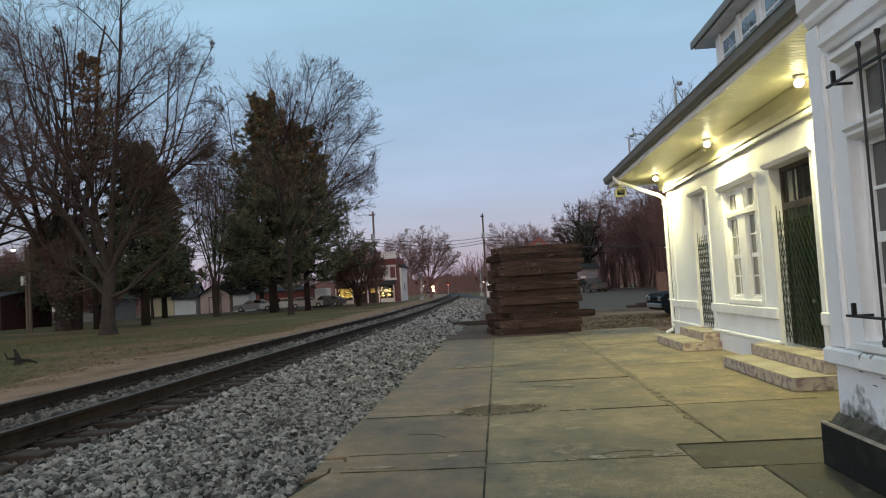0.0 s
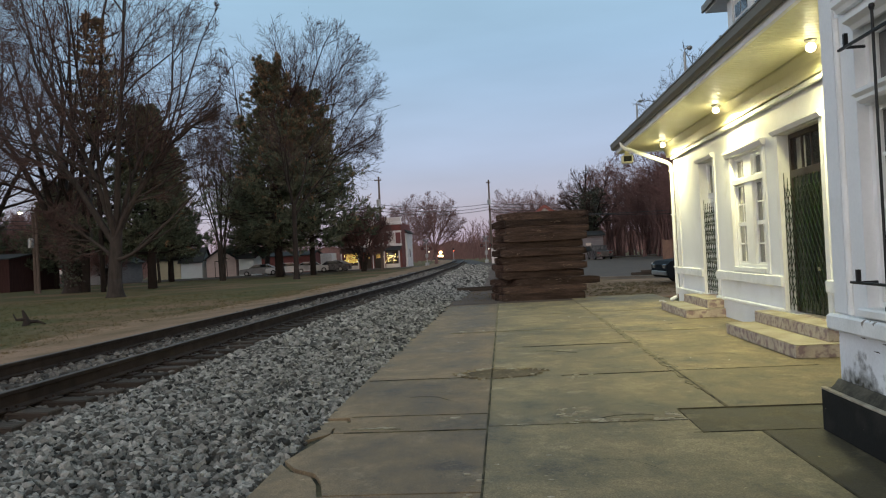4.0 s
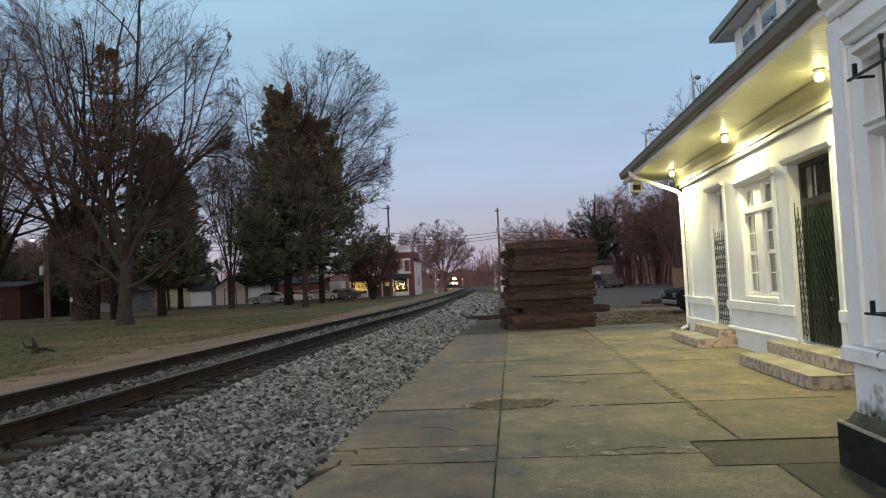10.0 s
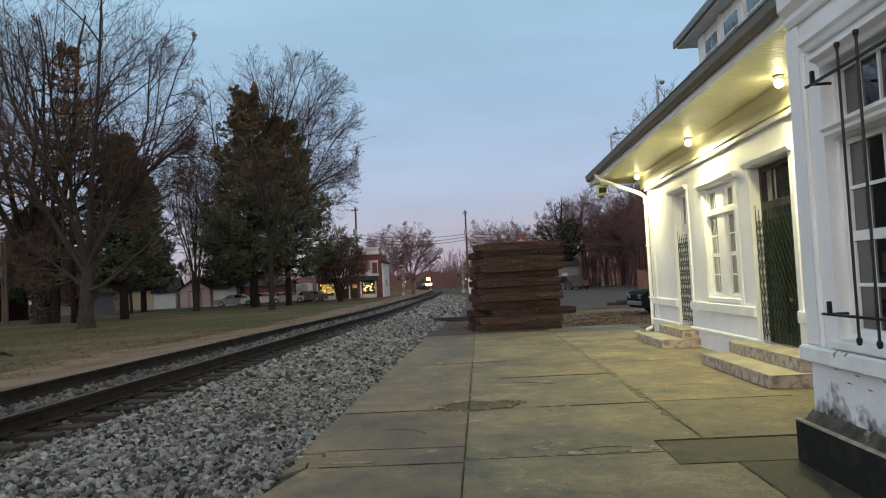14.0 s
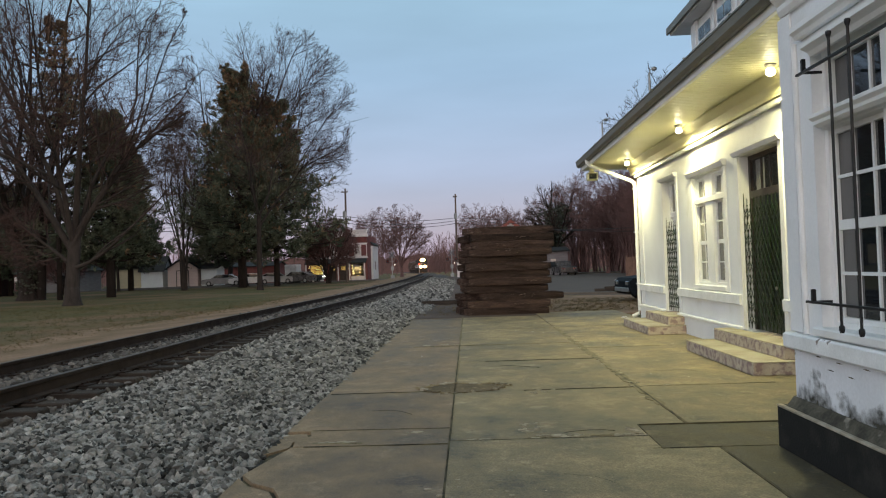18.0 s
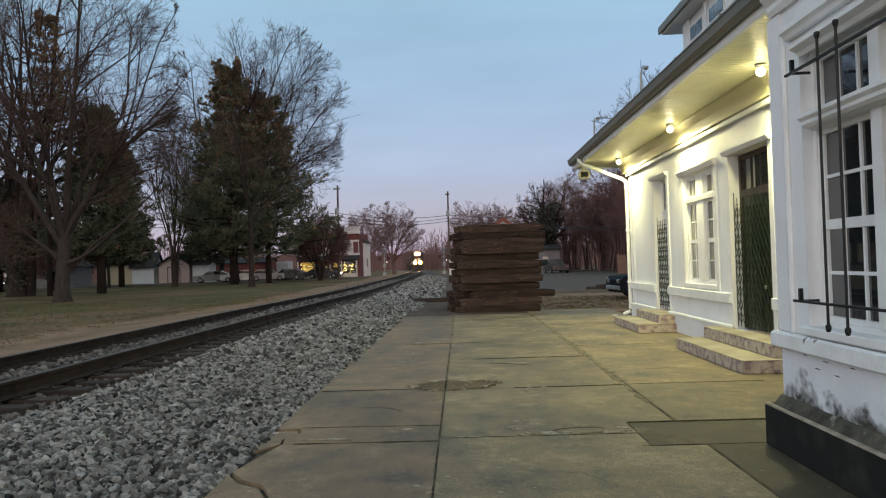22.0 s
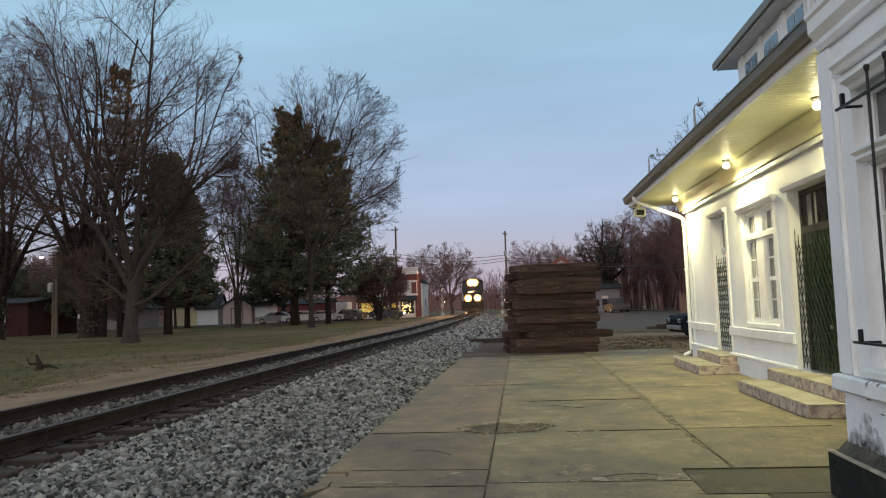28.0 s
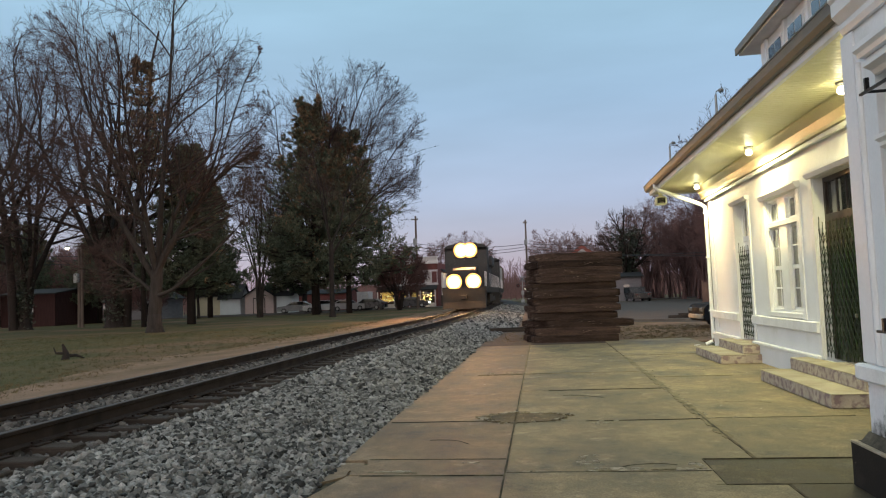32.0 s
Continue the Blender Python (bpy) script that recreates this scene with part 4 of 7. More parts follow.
def steps(y0, y1, u0, u1, label):
    s = thing("door_steps", label, "steps", "door steps")
    part("riser", S().box(3.83, WX - 0.06, y0, y1, 0.0, 0.165, 0.012), M_STEP, s, "flaking purplish-brown painted riser")
    part("tread", S().box(3.826, WX - 0.06, y0 - 0.004, y1 + 0.004, 0.165, 0.178, 0.005), M_STEPTOP, s)
    part("riser", S().box(4.27, WX - 0.06, u0, u1, 0.178, 0.345, 0.012), M_STEP, s, "flaking purplish-brown painted riser")
    part("tread", S().box(4.266, WX - 0.06, u0 - 0.004, u1 + 0.004, 0.345, 0.357, 0.005), M_STEPTOP, s)
    part("threshold", S().box(WX - 0.06, WX + 0.3, u0 + 0.3, min(u1, u0 + 1.9) - 0.1, 0.30, 0.358, 0.006), M_STEP, s)


steps(9.95, 12.8, 10.05, 12.75, "two worn, flaking concrete steps below the green door")
steps(15.4, 17.7, 15.5, 17.4, "two worn concrete steps at the far door")


# ---- bay of the station ----


def bay():
    w = tagged(part("wall_bay", S(), M_WHITE), "white stucco bay that stands out over the platform", "wall", kind="structure")
    wy0, wy1, wz0, wz1 = 4.15, 5.87, 0.99, 2.98
    sh = S().box(BX, BX + 0.35, wy1, BY, 0.9, 4.6).box(BX, BX + 0.35, wy0, wy1, wz1, 4.6).box(BX, BX + 0.35, -6, wy0, 0.9, 4.6).box(BX, BX + 0.35, wy0, wy1, 0.9, wz0)
    sh.box(BX + 0.35, WX, BY - 0.35, BY, 0, 4.6)
    w.data = sh.mesh("wall_bay", M_WHITE)
    part("dado", S().box(BX - 0.004, BX + 0.35, -6, BY + 0.004, 0.34, 0.9), M_DADO, w, "scuffed white lower wall")
    part("mould_stain", S().quad((BX - 0.0065, -2, 0.4), (BX - 0.0065, BY, 0.4), (BX - 0.0065, BY, 0.74), (BX - 0.0065, -2, 0.74)), M_MOULD, w, "ragged dark mould along the wall foot")
    for y, z in ((6.18, 0.785), (5.9, 0.775), (5.6, 0.765), (5.25, 0.77), (5.72, 0.7), (5.45, 0.69)):
        part("crack", S().prism([(y, z), (y + 0.04, z + 0.007), (y + 0.09, z + 0.003), (y + 0.05, z - 0.001)], "x", BX - 0.0072, BX - 0.0046), M_JOINT, w)
    part("plinth_edge", S().box(BX - 0.104, BX - 0.06, -6, BY + 0.144, 0.326, 0.343, 0.004), M_CHIP, w, "pale chipped plinth edge")
    part("plinth_step", S().prism([(BX - 0.07, 0.34), (BX - 0.005, 0.42), (BX + 0.2, 0.42), (BX + 0.2, 0.34)], "y", -6, BY + 0.05), M_LEDGE, w, "grimy sloped ledge over the plinth")
    part("plinth", S().box(BX - 0.1, BX + 0.3, -6, BY + 0.14, 0.0, 0.34, 0.012), M_PLINTH, w, "black painted plinth with chipped edge")
    part("sill_band", S().box(BX - 0.075, BX - 0.005, -6, BY + 0.04, 0.80, 0.925, 0.016), M_CHIPPED, w, "thick white sill band with flaking paint")
    part("pilaster", S().box(BX - 0.02, BX - 0.002, 6.14, BY + 0.012, 0.93, 3.36, 0.008), M_WHITE, w)
    part("pilaster_bead", S().tube([(BX - 0.012, 6.09, 0.93), (BX - 0.012, 6.09, 3.1)], 0.022, 8), M_TRIM, w)
    part("cap_band", S().prism([(BX - 0.004, 3.10), (BX - 0.045, 3.10), (BX - 0.06, 3.13), (BX - 0.085, 3.15), (BX - 0.085, 3.19), (BX - 0.004, 3.20)], "y", -6, 6.0), M_TRIM, w)
    part("cornice", S().prism([(BX - 0.03, 3.36), (BX - 0.05, 3.40), (BX - 0.05, 3.44), (BX - 0.1, 3.50), (BX - 0.1, 3.60), (BX - 0.12, 3.62), (BX - 0.12, 3.66), (BX - 0.004, 3.66), (BX - 0.004, 3.36)], "y", -6, BY - 0.06), M_TRIM, w, "white moulded cornice")
    part("side_board", S().prism([(2.82, 3.3), (2.95, 3.3), (3.35, 3.97), (2.82, 3.97)], "y", BY + 0.004, BY + 0.04), M_TRIM, w)
    # window in the bay
    v = window_unit("window_2", wy0, wy1, wz0, wz1, BX - 0.04, 3, 2, 2.45, M_PANE, "large white sash window with dark panes in the bay")
    part("ledge", S().prism([(BX - 0.08, 2.50), (BX - 0.08, 2.475), (BX - 0.05, 2.455), (BX - 0.05, 2.43), (BX - 0.02, 2.41), (BX + 0.1, 2.41), (BX + 0.1, 2.51)], "y", wy0 + 0.06, wy1 - 0.1), M_TRIM, v)
    part("head_trim", S().prism([(BX - 0.002, 2.93), (BX - 0.03, 2.93), (BX - 0.05, 2.96), (BX - 0.1, 2.985), (BX - 0.1, 3.015), (BX - 0.002, 3.03)], "y", wy0 - 0.1, wy1 - 0.06), M_TRIM, v)
    part("window_sill", S().box(BX - 0.06, BX + 0.1, wy0 - 0.03, wy1 + 0.03, 0.935, 1.0, 0.012), M_TRIM, v)
    # iron guard bars
    g = thing("window_guard", "black iron guard bars in front of the bay window", "window bars")
    gx = BX - 0.14
    for y in (5.31, 5.07, 4.4, 4.1):
        b = part("bar", S().tube([(gx, y, 1.04), (gx, y, 2.95)], 0.0095, 8), M_IRON, g)
        part("finial", S().lathe([(0.012, -0.03), (0.019, -0.01), (0.019, 0.01), (0.012, 0.02)], (gx, y, 1.04), 8), M_IRON, b)
        part("finial", S().lathe([(0.012, -0.03), (0.019, -0.008), (0.019, 0.008), (0.012, 0.014)], (gx, y, 2.95), 8), M_IRON, b)
    for z in (1.19, 2.79):
        part("cross_bar", S().box(gx - 0.012, gx + 0.01, 3.4, 5.78, z - 0.009, z + 0.009, 0.003), M_IRON, g)
        part("standoff", S().tube([(gx, 5.7, z), (BX - 0.005, 5.7, z)], 0.011, 6), M_IRON, g)
        part("hook", S().box(gx - 0.014, gx + 0.012, 5.665, 5.69, z, z + 0.09, 0.003), M_IRON, g)
    # sign board high on the bay
    sg = thing("hanging_sign", "dark hanging sign high on the bay wall", "sign")
    part("board", S().box(2.62, 2.68, 4.3, 5.42, 3.62, 4.35, 0.01), M_IRON, sg)
    part("face", S().box(2.612, 2.619, 4.36, 5.36, 3.68, 4.29), M_TRIM, sg, "pale sign face")
    part("bracket", S().tube([(2.66, 5.2, 4.2), (2.81, 5.2, 4.2)], 0.02, 6), M_IRON, sg)
    tagged(part("roof_bay", S().box(2.2, 6, -6, 6.2, 4.6, 4.75, 0.02), M_TRIM), "white painted eave over the bay", "roof", kind="structure")
    tagged(part("wall_back", S().box(6.2, 6.5, -6, 19.2, 0, 6.6), M_WHITE), "plain white inner wall of the station", "wall", kind="structure")


bay()


def upper_storey():
    w = tagged(part("wall_upper", S().box(5.4, 11, 4, 16.75, 4.9, 6.62), M_WHITE), "white upper storey wall set back over the roof", "wall", kind="structure")
    for y in (15.84, 14.66, 13.42, 12.2, 11.0, 9.8, 8.6):
        win = part("window_frame", S().box(5.345, 5.395, y - 0.44, y + 0.44, 5.42, 6.42, 0.01), M_TRIM, w)
        for k in range(2):
            for z in (5.48, 5.79, 6.1):
                part("pane", S().box(5.336, 5.344, y - 0.37 + 0.39 * k, y - 0.02 + 0.39 * k, z, z + 0.26), M_PANE, win)
        part("window_sill", S().box(5.29, 5.395, y - 0.5, y + 0.5, 5.36, 5.415, 0.008), M_TRIM, w)
        part("pier", S().box(5.33, 5.395, y + 0.53, y + 0.66, 5.0, 6.61, 0.008), M_TRIM, w)
    part("corner_board", S().box(5.36, 5.395, 16.55, 16.78, 4.95, 6.61, 0.008), M_TRIM, w)
    r = tagged(part("roof_upper", S().prism([(5.07, 6.72), (5.07, 6.8), (8.2, 8.2), (11.5, 6.8), (11.5, 6.72)], "y", 3.5, 17.55), M_ROOF), "grey hipped roof of the upper storey", "roof", kind="structure")
    part("soffit", S().box(5.1, 11.4, 3.6, 17.5, 6.63, 6.715, 0.01), M_TRIM, r)
    part("fascia", S().box(5.04, 5.09, 3.5, 17.58, 6.66, 6.83, 0.01), M_GUTTER, r)


upper_storey()


# ---- tie stack ----
def tie_stack():
    rng = random.Random(11)
    shapes = []
    for k in range(7):
        sh = S()
        # a hewn bar with wavering edges, a split end and a slipped face
        n = 14
        ring = ((-0.12, 0.012), (-0.108, 0.0), (0.108, 0.0), (0.12, 0.012), (0.12, 0.208), (0.108, 0.22), (-0.108, 0.22), (-0.12, 0.208))
        base = len(sh.v)
        for i in range(n + 1):
            x = -1.24 + 2.48 * i / n + (rng.uniform(-0.02, 0.02) if 0 < i < n else 0)
            worn = 0.82 if i in (0, n) else 1.0
            for y, z in ring:
                sh.v.append((x + rng.uniform(-0.012, 0.012), y * worn + rng.gauss(0, 0.006), 0.11 + (z - 0.11) * worn + rng.gauss(0, 0.006)))
        for i in range(n):
            for j in range(8):
                a, b = base + 8 * i + j, base + 8 * i + (j + 1) % 8
                sh.f.append((a, a + 8, b + 8, b))
        sh.f.append(tuple(base + j for j in range(8)))
        sh.f.append(tuple(base + 8 * n + 7 - j for j in range(8)))
        # raised splinters along the face
        for _ in range(9):
            x, z, w = rng.uniform(-1.1, 0.8), rng.uniform(0.03, 0.19), rng.uniform(0.1, 0.5)
            sh.prism([(x, z), (x + w * 0.4, z + 0.004), (x + w, z + 0.002), (x + w * 0.5, z + rng.uniform(0.008, 0.022))], "y", -0.131, -0.112)
        shapes.append(sh.mesh("railroad_tie", M_STACK))
    chip = []
    for k in range(3):
        s2 = S()
        for _ in range(7):
            x, z = rng.uniform(-0.35, 0.35), rng.uniform(-0.05, 0.05)
            s2.prism([(x, z), (x + rng.uniform(0.02, 0.09), z + 0.006), (x + rng.uniform(0.01, 0.06), z + rng.uniform(0.01, 0.022))], "y", -0.137, -0.128)
        chip.append(s2.mesh("bare_splinters", M_SPLINTER))
    z = 0.0
    for layer in range(12):
        shift = rng.uniform(-0.05, 0.05) + (0.36 if layer == 2 else 0) + (0.06 if layer in (3, 4) else 0)
        rows = 9 if layer < 11 else 8
        for i in range(rows):
            ob = new("railroad_tie", shapes[rng.randrange(7)])
            s = (shift if i < 2 else 0) + rng.uniform(-0.08, 0.08) - (rng.uniform(0.05, 0.32) if i > 1 else 0) - (0.05 if layer == 11 and i == 0 else 0)
            ob.matrix_world = pose(1.40 + 0.018 * layer + s, 22.9 + 0.26 * i + rng.uniform(-0.05, 0.05) + (0.05 if layer % 2 else 0), z + rng.uniform(-0.014, 0.0), 0, 0, rng.uniform(-1.8, 1.8))
            tagged(ob, "weathered dark brown wooden railroad tie in a tall stack", "railroad tie", "stacked railroad ties")
            if i == 0 and layer in (1, 2, 4, 6, 8, 9, 10):
                p = tagged(part("bare_splinters", chip[layer % 3], None, ob), "pale bare splintered wood", kind="stuff")
                p.matrix_basis = pose((-0.75, 0.55, 0.1)[layer % 3] + rng.uniform(-0.25, 0.25), 0, 0.11)
        z += 0.223


tie_stack()


# ---- trees ----
class Boughs:
    """A batch of curved branches, each with three control points and a base radius."""

    def __init__(self, p0, p1, p2, r):
        self.p0, self.p1, self.p2, self.r = np.asarray(p0, float), np.asarray(p1, float), np.asarray(p2, float), np.asarray(r, float)
        self.bend = np.random.default_rng(len(self.r)).normal(0, 0.03, self.p0.shape) * self.lengths()[:, None]

    def at(self, i, u):
        u = u[:, None]
        return (1 - u) ** 2 * self.p0[i] + 2 * u * (1 - u) * self.p1[i] + u * u * self.p2[i] + np.sin(8.5 * u) * u * self.bend[i]

    def heading(self, i, u):
        u = u[:, None]
        d = 2 * (1 - u) * (self.p1[i] - self.p0[i]) + 2 * u * (self.p2[i] - self.p1[i])
        return d / np.maximum(np.linalg.norm(d, axis=1)[:, None], 1e-6)

    def lengths(self):
        return np.linalg.norm(self.p1 - self.p0, axis=1) + np.linalg.norm(self.p2 - self.p1, axis=1)

    def children(self, rng, k, start, ratio, angle, up, curl, rmin, room=None, flat=1.0, thin=0.55, out=None):
        """Side branches along every bough, shorter towards its tip, kept inside the crown's envelope."""
        n = len(self.r)
        i = np.repeat(np.arange(n), k)
        u = start + (0.99 - start) * (np.tile(np.arange(k), n) + rng.uniform(0.05, 0.95, n * k)) / k
        pos, tan = self.at(i, u), self.heading(i, u)
        w = rng.normal(0, 1, (n * k, 3)) * (1, 1, flat)
        side = w - (w * tan).sum(1)[:, None] * tan
        side /= np.maximum(np.linalg.norm(side, axis=1)[:, None], 1e-6)
        a = rng.uniform(*angle, n * k)[:, None]
        d = tan * np.cos(a) + side * np.sin(a)
        d[:, 2] += up
        if out:
            o = pos[:, :2] - np.asarray(out[:2])
            d[:, :2] += out[2] * o / np.maximum(np.linalg.norm(o, axis=1)[:, None], 0.5)
        d /= np.linalg.norm(d, axis=1)[:, None]
        L = self.lengths()[i] * rng.uniform(*ratio, n * k) * (1.12 - 0.6 * u)
        if room:
            L = np.minimum(L, np.maximum(room(pos, d), 0.15) * rng.uniform(0.75, 1.08, n * k))
        L = L[:, None]
        p1 = pos + d * L * 0.5 + rng.normal(0, 0.05, (n * k, 3)) * L
        p2 = pos + d * L + np.array((0, 0, 1)) * curl * L + rng.normal(0, 0.09, (n * k, 3)) * L
        return Boughs(pos, p1, p2, np.maximum(self.r[i] * (1 - 0.75 * u) * rng.uniform(thin * 0.75, thin * 1.15, n * k), rmin))

    def tubes(self, segs, sides, tip=0.25, power=0.9):
        """Tapered tubes along all boughs, as vertices and faces."""
        n = len(self.r)
        rings = []
        for s in range(segs + 1):
            u = np.full(n, s / segs)
            c, d = self.at(np.arange(n), u), self.heading(np.arange(n), np.clip(u, 0.02, 0.98))
            a = np.cross(d, np.where(np.abs(d[:, 2:]) < 0.9, (0, 0, 1.0), (1.0, 0, 0)))
            a /= np.linalg.norm(a, axis=1)[:, None]
            e = np.cross(d, a)
            r = (self.r * (1 - (1 - tip) * (s / segs) ** power))[:, None]
            rings += [c + r * (math.cos(math.tau * k / sides) * a + math.sin(math.tau * k / sides) * e) for k in range(sides)]
        v = np.stack(rings, 1).reshape(-1, 3)
        f = [(s * sides + k, s * sides + (k + 1) % sides, (s + 1) * sides + (k + 1) % sides, (s + 1) * sides + k) for s in range(segs) for k in range(sides)]
        f = np.asarray(f)[None] + (np.arange(n) * sides * (segs + 1))[:, None, None]
        return v, f.reshape(-1, 4)

    def spikes(self):
        """Thin three-sided spikes, for the finest twigs."""
        n = len(self.r)
        d = self.p2 - self.p0
        d /= np.maximum(np.linalg.norm(d, axis=1)[:, None], 1e-6)
        a = np.cross(d, np.where(np.abs(d[:, 2:]) < 0.9, (0, 0, 1.0), (1.0, 0, 0)))
        a /= np.linalg.norm(a, axis=1)[:, None]
        e = np.cross(d, a)
        r = self.r[:, None]
        ring = [self.p0 + r * (math.cos(k * 2.0944) * a + math.sin(k * 2.0944) * e) for k in range(3)]
        v = np.stack(ring + [self.p2], 1).reshape(-1, 3)
        f = np.asarray([(0, 1, 3), (1, 2, 3), (2, 0, 3)])[None] + (4 * np.arange(n))[:, None, None]
        return v, f.reshape(-1, 3)


def joined(name, pieces, material, smooth=False):
    """One mesh out of several (vertices, faces) pairs."""
    vs, fs, b = [], [], 0
    for v, f in pieces:
        vs.append(v)
        fs += (f + b).tolist()
        b += len(v)
    me = bpy.data.meshes.new(name)
    me.from_pydata(np.concatenate(vs).tolist(), [], fs)
    if smooth:
        me.shade_smooth()
    me.materials.append(material)
    return me


def envelope(centre, rx, rz, seed):
    """How far a way goes from a point to the lumpy rounded outline of a crown."""
    c, s = np.asarray(centre, float), np.array((rx, rx, rz))
    ph = np.random.default_rng(seed + 900).uniform(0, 6.28, 6)

    def room(p, d):
        q, e = (p - c) / s, d / s
        A, B = (e * e).sum(1), (q * e).sum(1)
        g = q / np.maximum(np.linalg.norm(q, axis=1)[:, None], 1e-6)
        lump = 1 + 0.09 * np.sin(3.1 * g[:, 0] + ph[0]) * np.sin(2.7 * g[:, 1] + ph[1]) + 0.08 * np.sin(5 * g[:, 2] + 4 * g[:, 0] + ph[2]) + 0.05 * np.sin(9 * g[:, 0] + 7 * g[:, 1] + ph[3])
        C = (q * q).sum(1) - lump ** 2
        return (-B + np.sqrt(np.maximum(B * B - A * C, 0))) / A * (C < 0)

    return room


def bare_tree(label, seed, height, trunk_r, spread, fork=0.24, limbs=8, kids=(9, 6, 6, 3), off=(0, 0), base=0.3, bark=None, twig=None, rmin=0.011, reach=(), stems=0, far=False):
    """A trunk that divides into ascending limbs which fill a rounded crown with ever finer twigs.
    reach: single long limbs, each (start height, middle point, end point); stems: more trunks from the root."""
    rng = np.random.default_rng(seed)
    t = thing("bare_tree", label, "tree")
    cz, rz = height * (1 + base) / 2, height * (1 - base) / 2
    room = envelope((off[0], off[1], cz), spread / 2, rz, seed)
    top = np.array((rng.normal(0, 0.25), rng.normal(0, 0.25), height * fork))
    trunk = S().lathe([(trunk_r * 1.75, -0.2), (trunk_r * 1.32, 0.1), (trunk_r * 1.08, 0.5), (trunk_r, 1.1)], (0, 0, 0), 12)
    trunk.tube([(0, 0, 0.9), (top[0] * 0.4, top[1] * 0.4, top[2] * 0.55), tuple(top)], [trunk_r, trunk_r * 0.9, trunk_r * 0.8], 12, False)
    p0, p1, p2, r = [], [], [], []
    for k in range(limbs):
        az, el = k * 2.4 + rng.uniform(-0.3, 0.3), math.asin(min(0.98, -0.1 + 1.08 * ((k + 0.5) / limbs) ** 0.8))
        end = np.array((off[0] + math.cos(az) * math.cos(el) * spread / 2, off[1] + math.sin(az) * math.cos(el) * spread / 2, cz + math.sin(el) * rz)) * rng.uniform(0.9, 1.0)
        s = top * rng.uniform(0.6, 1.0) if k < limbs * 0.7 else top
        L = np.linalg.norm(end - s)
        p0.append(s), p2.append(end), r.append(trunk_r * rng.uniform(0.4, 0.62))
        p1.append(s + (end - s) * np.array((0.42, 0.42, 0.42)) + np.array((rng.normal(0, 0.05), rng.normal(0, 0.05), 0.11)) * L)
    for z, m, e in reach:
        p0.append((0, 0, z)), p1.append(m), p2.append(e), r.append(trunk_r * 0.36)
    for k in range(stems):
        az = 0.7 + k * math.tau / max(1, stems)
        e = np.array((off[0] + math.cos(az) * spread * 0.33, off[1] + math.sin(az) * spread * 0.33, height * rng.uniform(0.78, 0.95)))
        p0.append((math.cos(az) * trunk_r * 1.5, math.sin(az) * trunk_r * 1.5, -0.1)), p1.append(e * (0.35, 0.35, 0.5)), p2.append(e), r.append(trunk_r * 0.75)
    main = Boughs(p0, p1, p2, r)
    one = main.children(rng, kids[0], 0.2, (0.42, 0.78), (0.5, 1.1), -0.02, 0.08, 0.034, room, out=(*off, 0.45))
    two = one.children(rng, kids[1], 0.14, (0.38, 0.7), (0.5, 1.1), 0.0, 0.07, rmin * 1.6, room, out=(*off, 0.25))
    three = two.children(rng, kids[2], 0.15, (0.36, 0.66), (0.45, 1.0), 0.08, 0.06, rmin, room)
    four = three.children(rng, kids[3], 0.2, (0.5, 0.95), (0.35, 0.85), 0.06, 0.05, rmin * 0.7, room)
    big = [main.tubes(9, 8, 0.16), one.tubes(5, 5, 0.2)]
    me = joined("trunk", big, bark or M_BARK, True)
    part("trunk", trunk.mesh("trunk", bark or M_BARK, True), None, t)
    part("limb_framework", me, None, t)
    fine = [two.tubes(3, 3, 0.3), three.spikes() if far else three.tubes(2, 3, 0.35)] + [four.spikes()]
    part("crown", joined("crown", fine, twig or M_TWIG), None, t, "fine bare twigs")
    return t


def needles(rng, b, n, length, width):
    """Needle sprays that fan out along short shoots."""
    k = len(b.r)
    i = np.repeat(np.arange(k), n)
    u = rng.uniform(0.15, 1.0, k * n)
    pos, tan = b.at(i, u), b.heading(i, u)
    d = tan + rng.normal(0, 0.55, (k * n, 3)) + (0, 0, 0.12)
    d /= np.linalg.norm(d, axis=1)[:, None]
    s = np.cross(d, rng.normal(0, 1, (k * n, 3)))
    s /= np.maximum(np.linalg.norm(s, axis=1)[:, None], 1e-6)
    L, W = length * rng.uniform(0.6, 1.35, (k * n, 1)), width * rng.uniform(0.6, 1.3, (k * n, 1))
    v = np.stack([pos, pos + d * L * 0.55 + s * W, pos + d * L, pos + d * L * 0.5 - s * W], 1).reshape(-1, 3)
    return v, np.arange(4 * k * n).reshape(-1, 4)


def blades(rng, centres, n, spread, length, width, droop):
    """Many thin leaves or blades round given centres, one mesh."""
    c = np.asarray(centres)
    k = len(c)
    base = np.repeat(c, n, 0) + rng.normal(0, 1, (k * n, 3)) * np.asarray(spread)
    d = rng.normal(0, 1, (k * n, 3))
    d[:, 2] = d[:, 2] * 0.5 + droop
    d /= np.linalg.norm(d, axis=1)[:, None]
    s = np.cross(d, rng.normal(0, 1, (k * n, 3)))
    s /= np.linalg.norm(s, axis=1)[:, None]
    L = length * rng.uniform(0.6, 1.4, (k * n, 1))
    v = np.stack([base - d * L * 0.5, base + s * width * rng.uniform(0.6, 1.3, (k * n, 1)), base + d * L * 0.5, base - s * width], 1).reshape(-1, 3)
    f = np.arange(4 * k * n).reshape(-1, 4)
    sh = S()
    sh.v, sh.f = v.tolist(), f.tolist()
    return sh


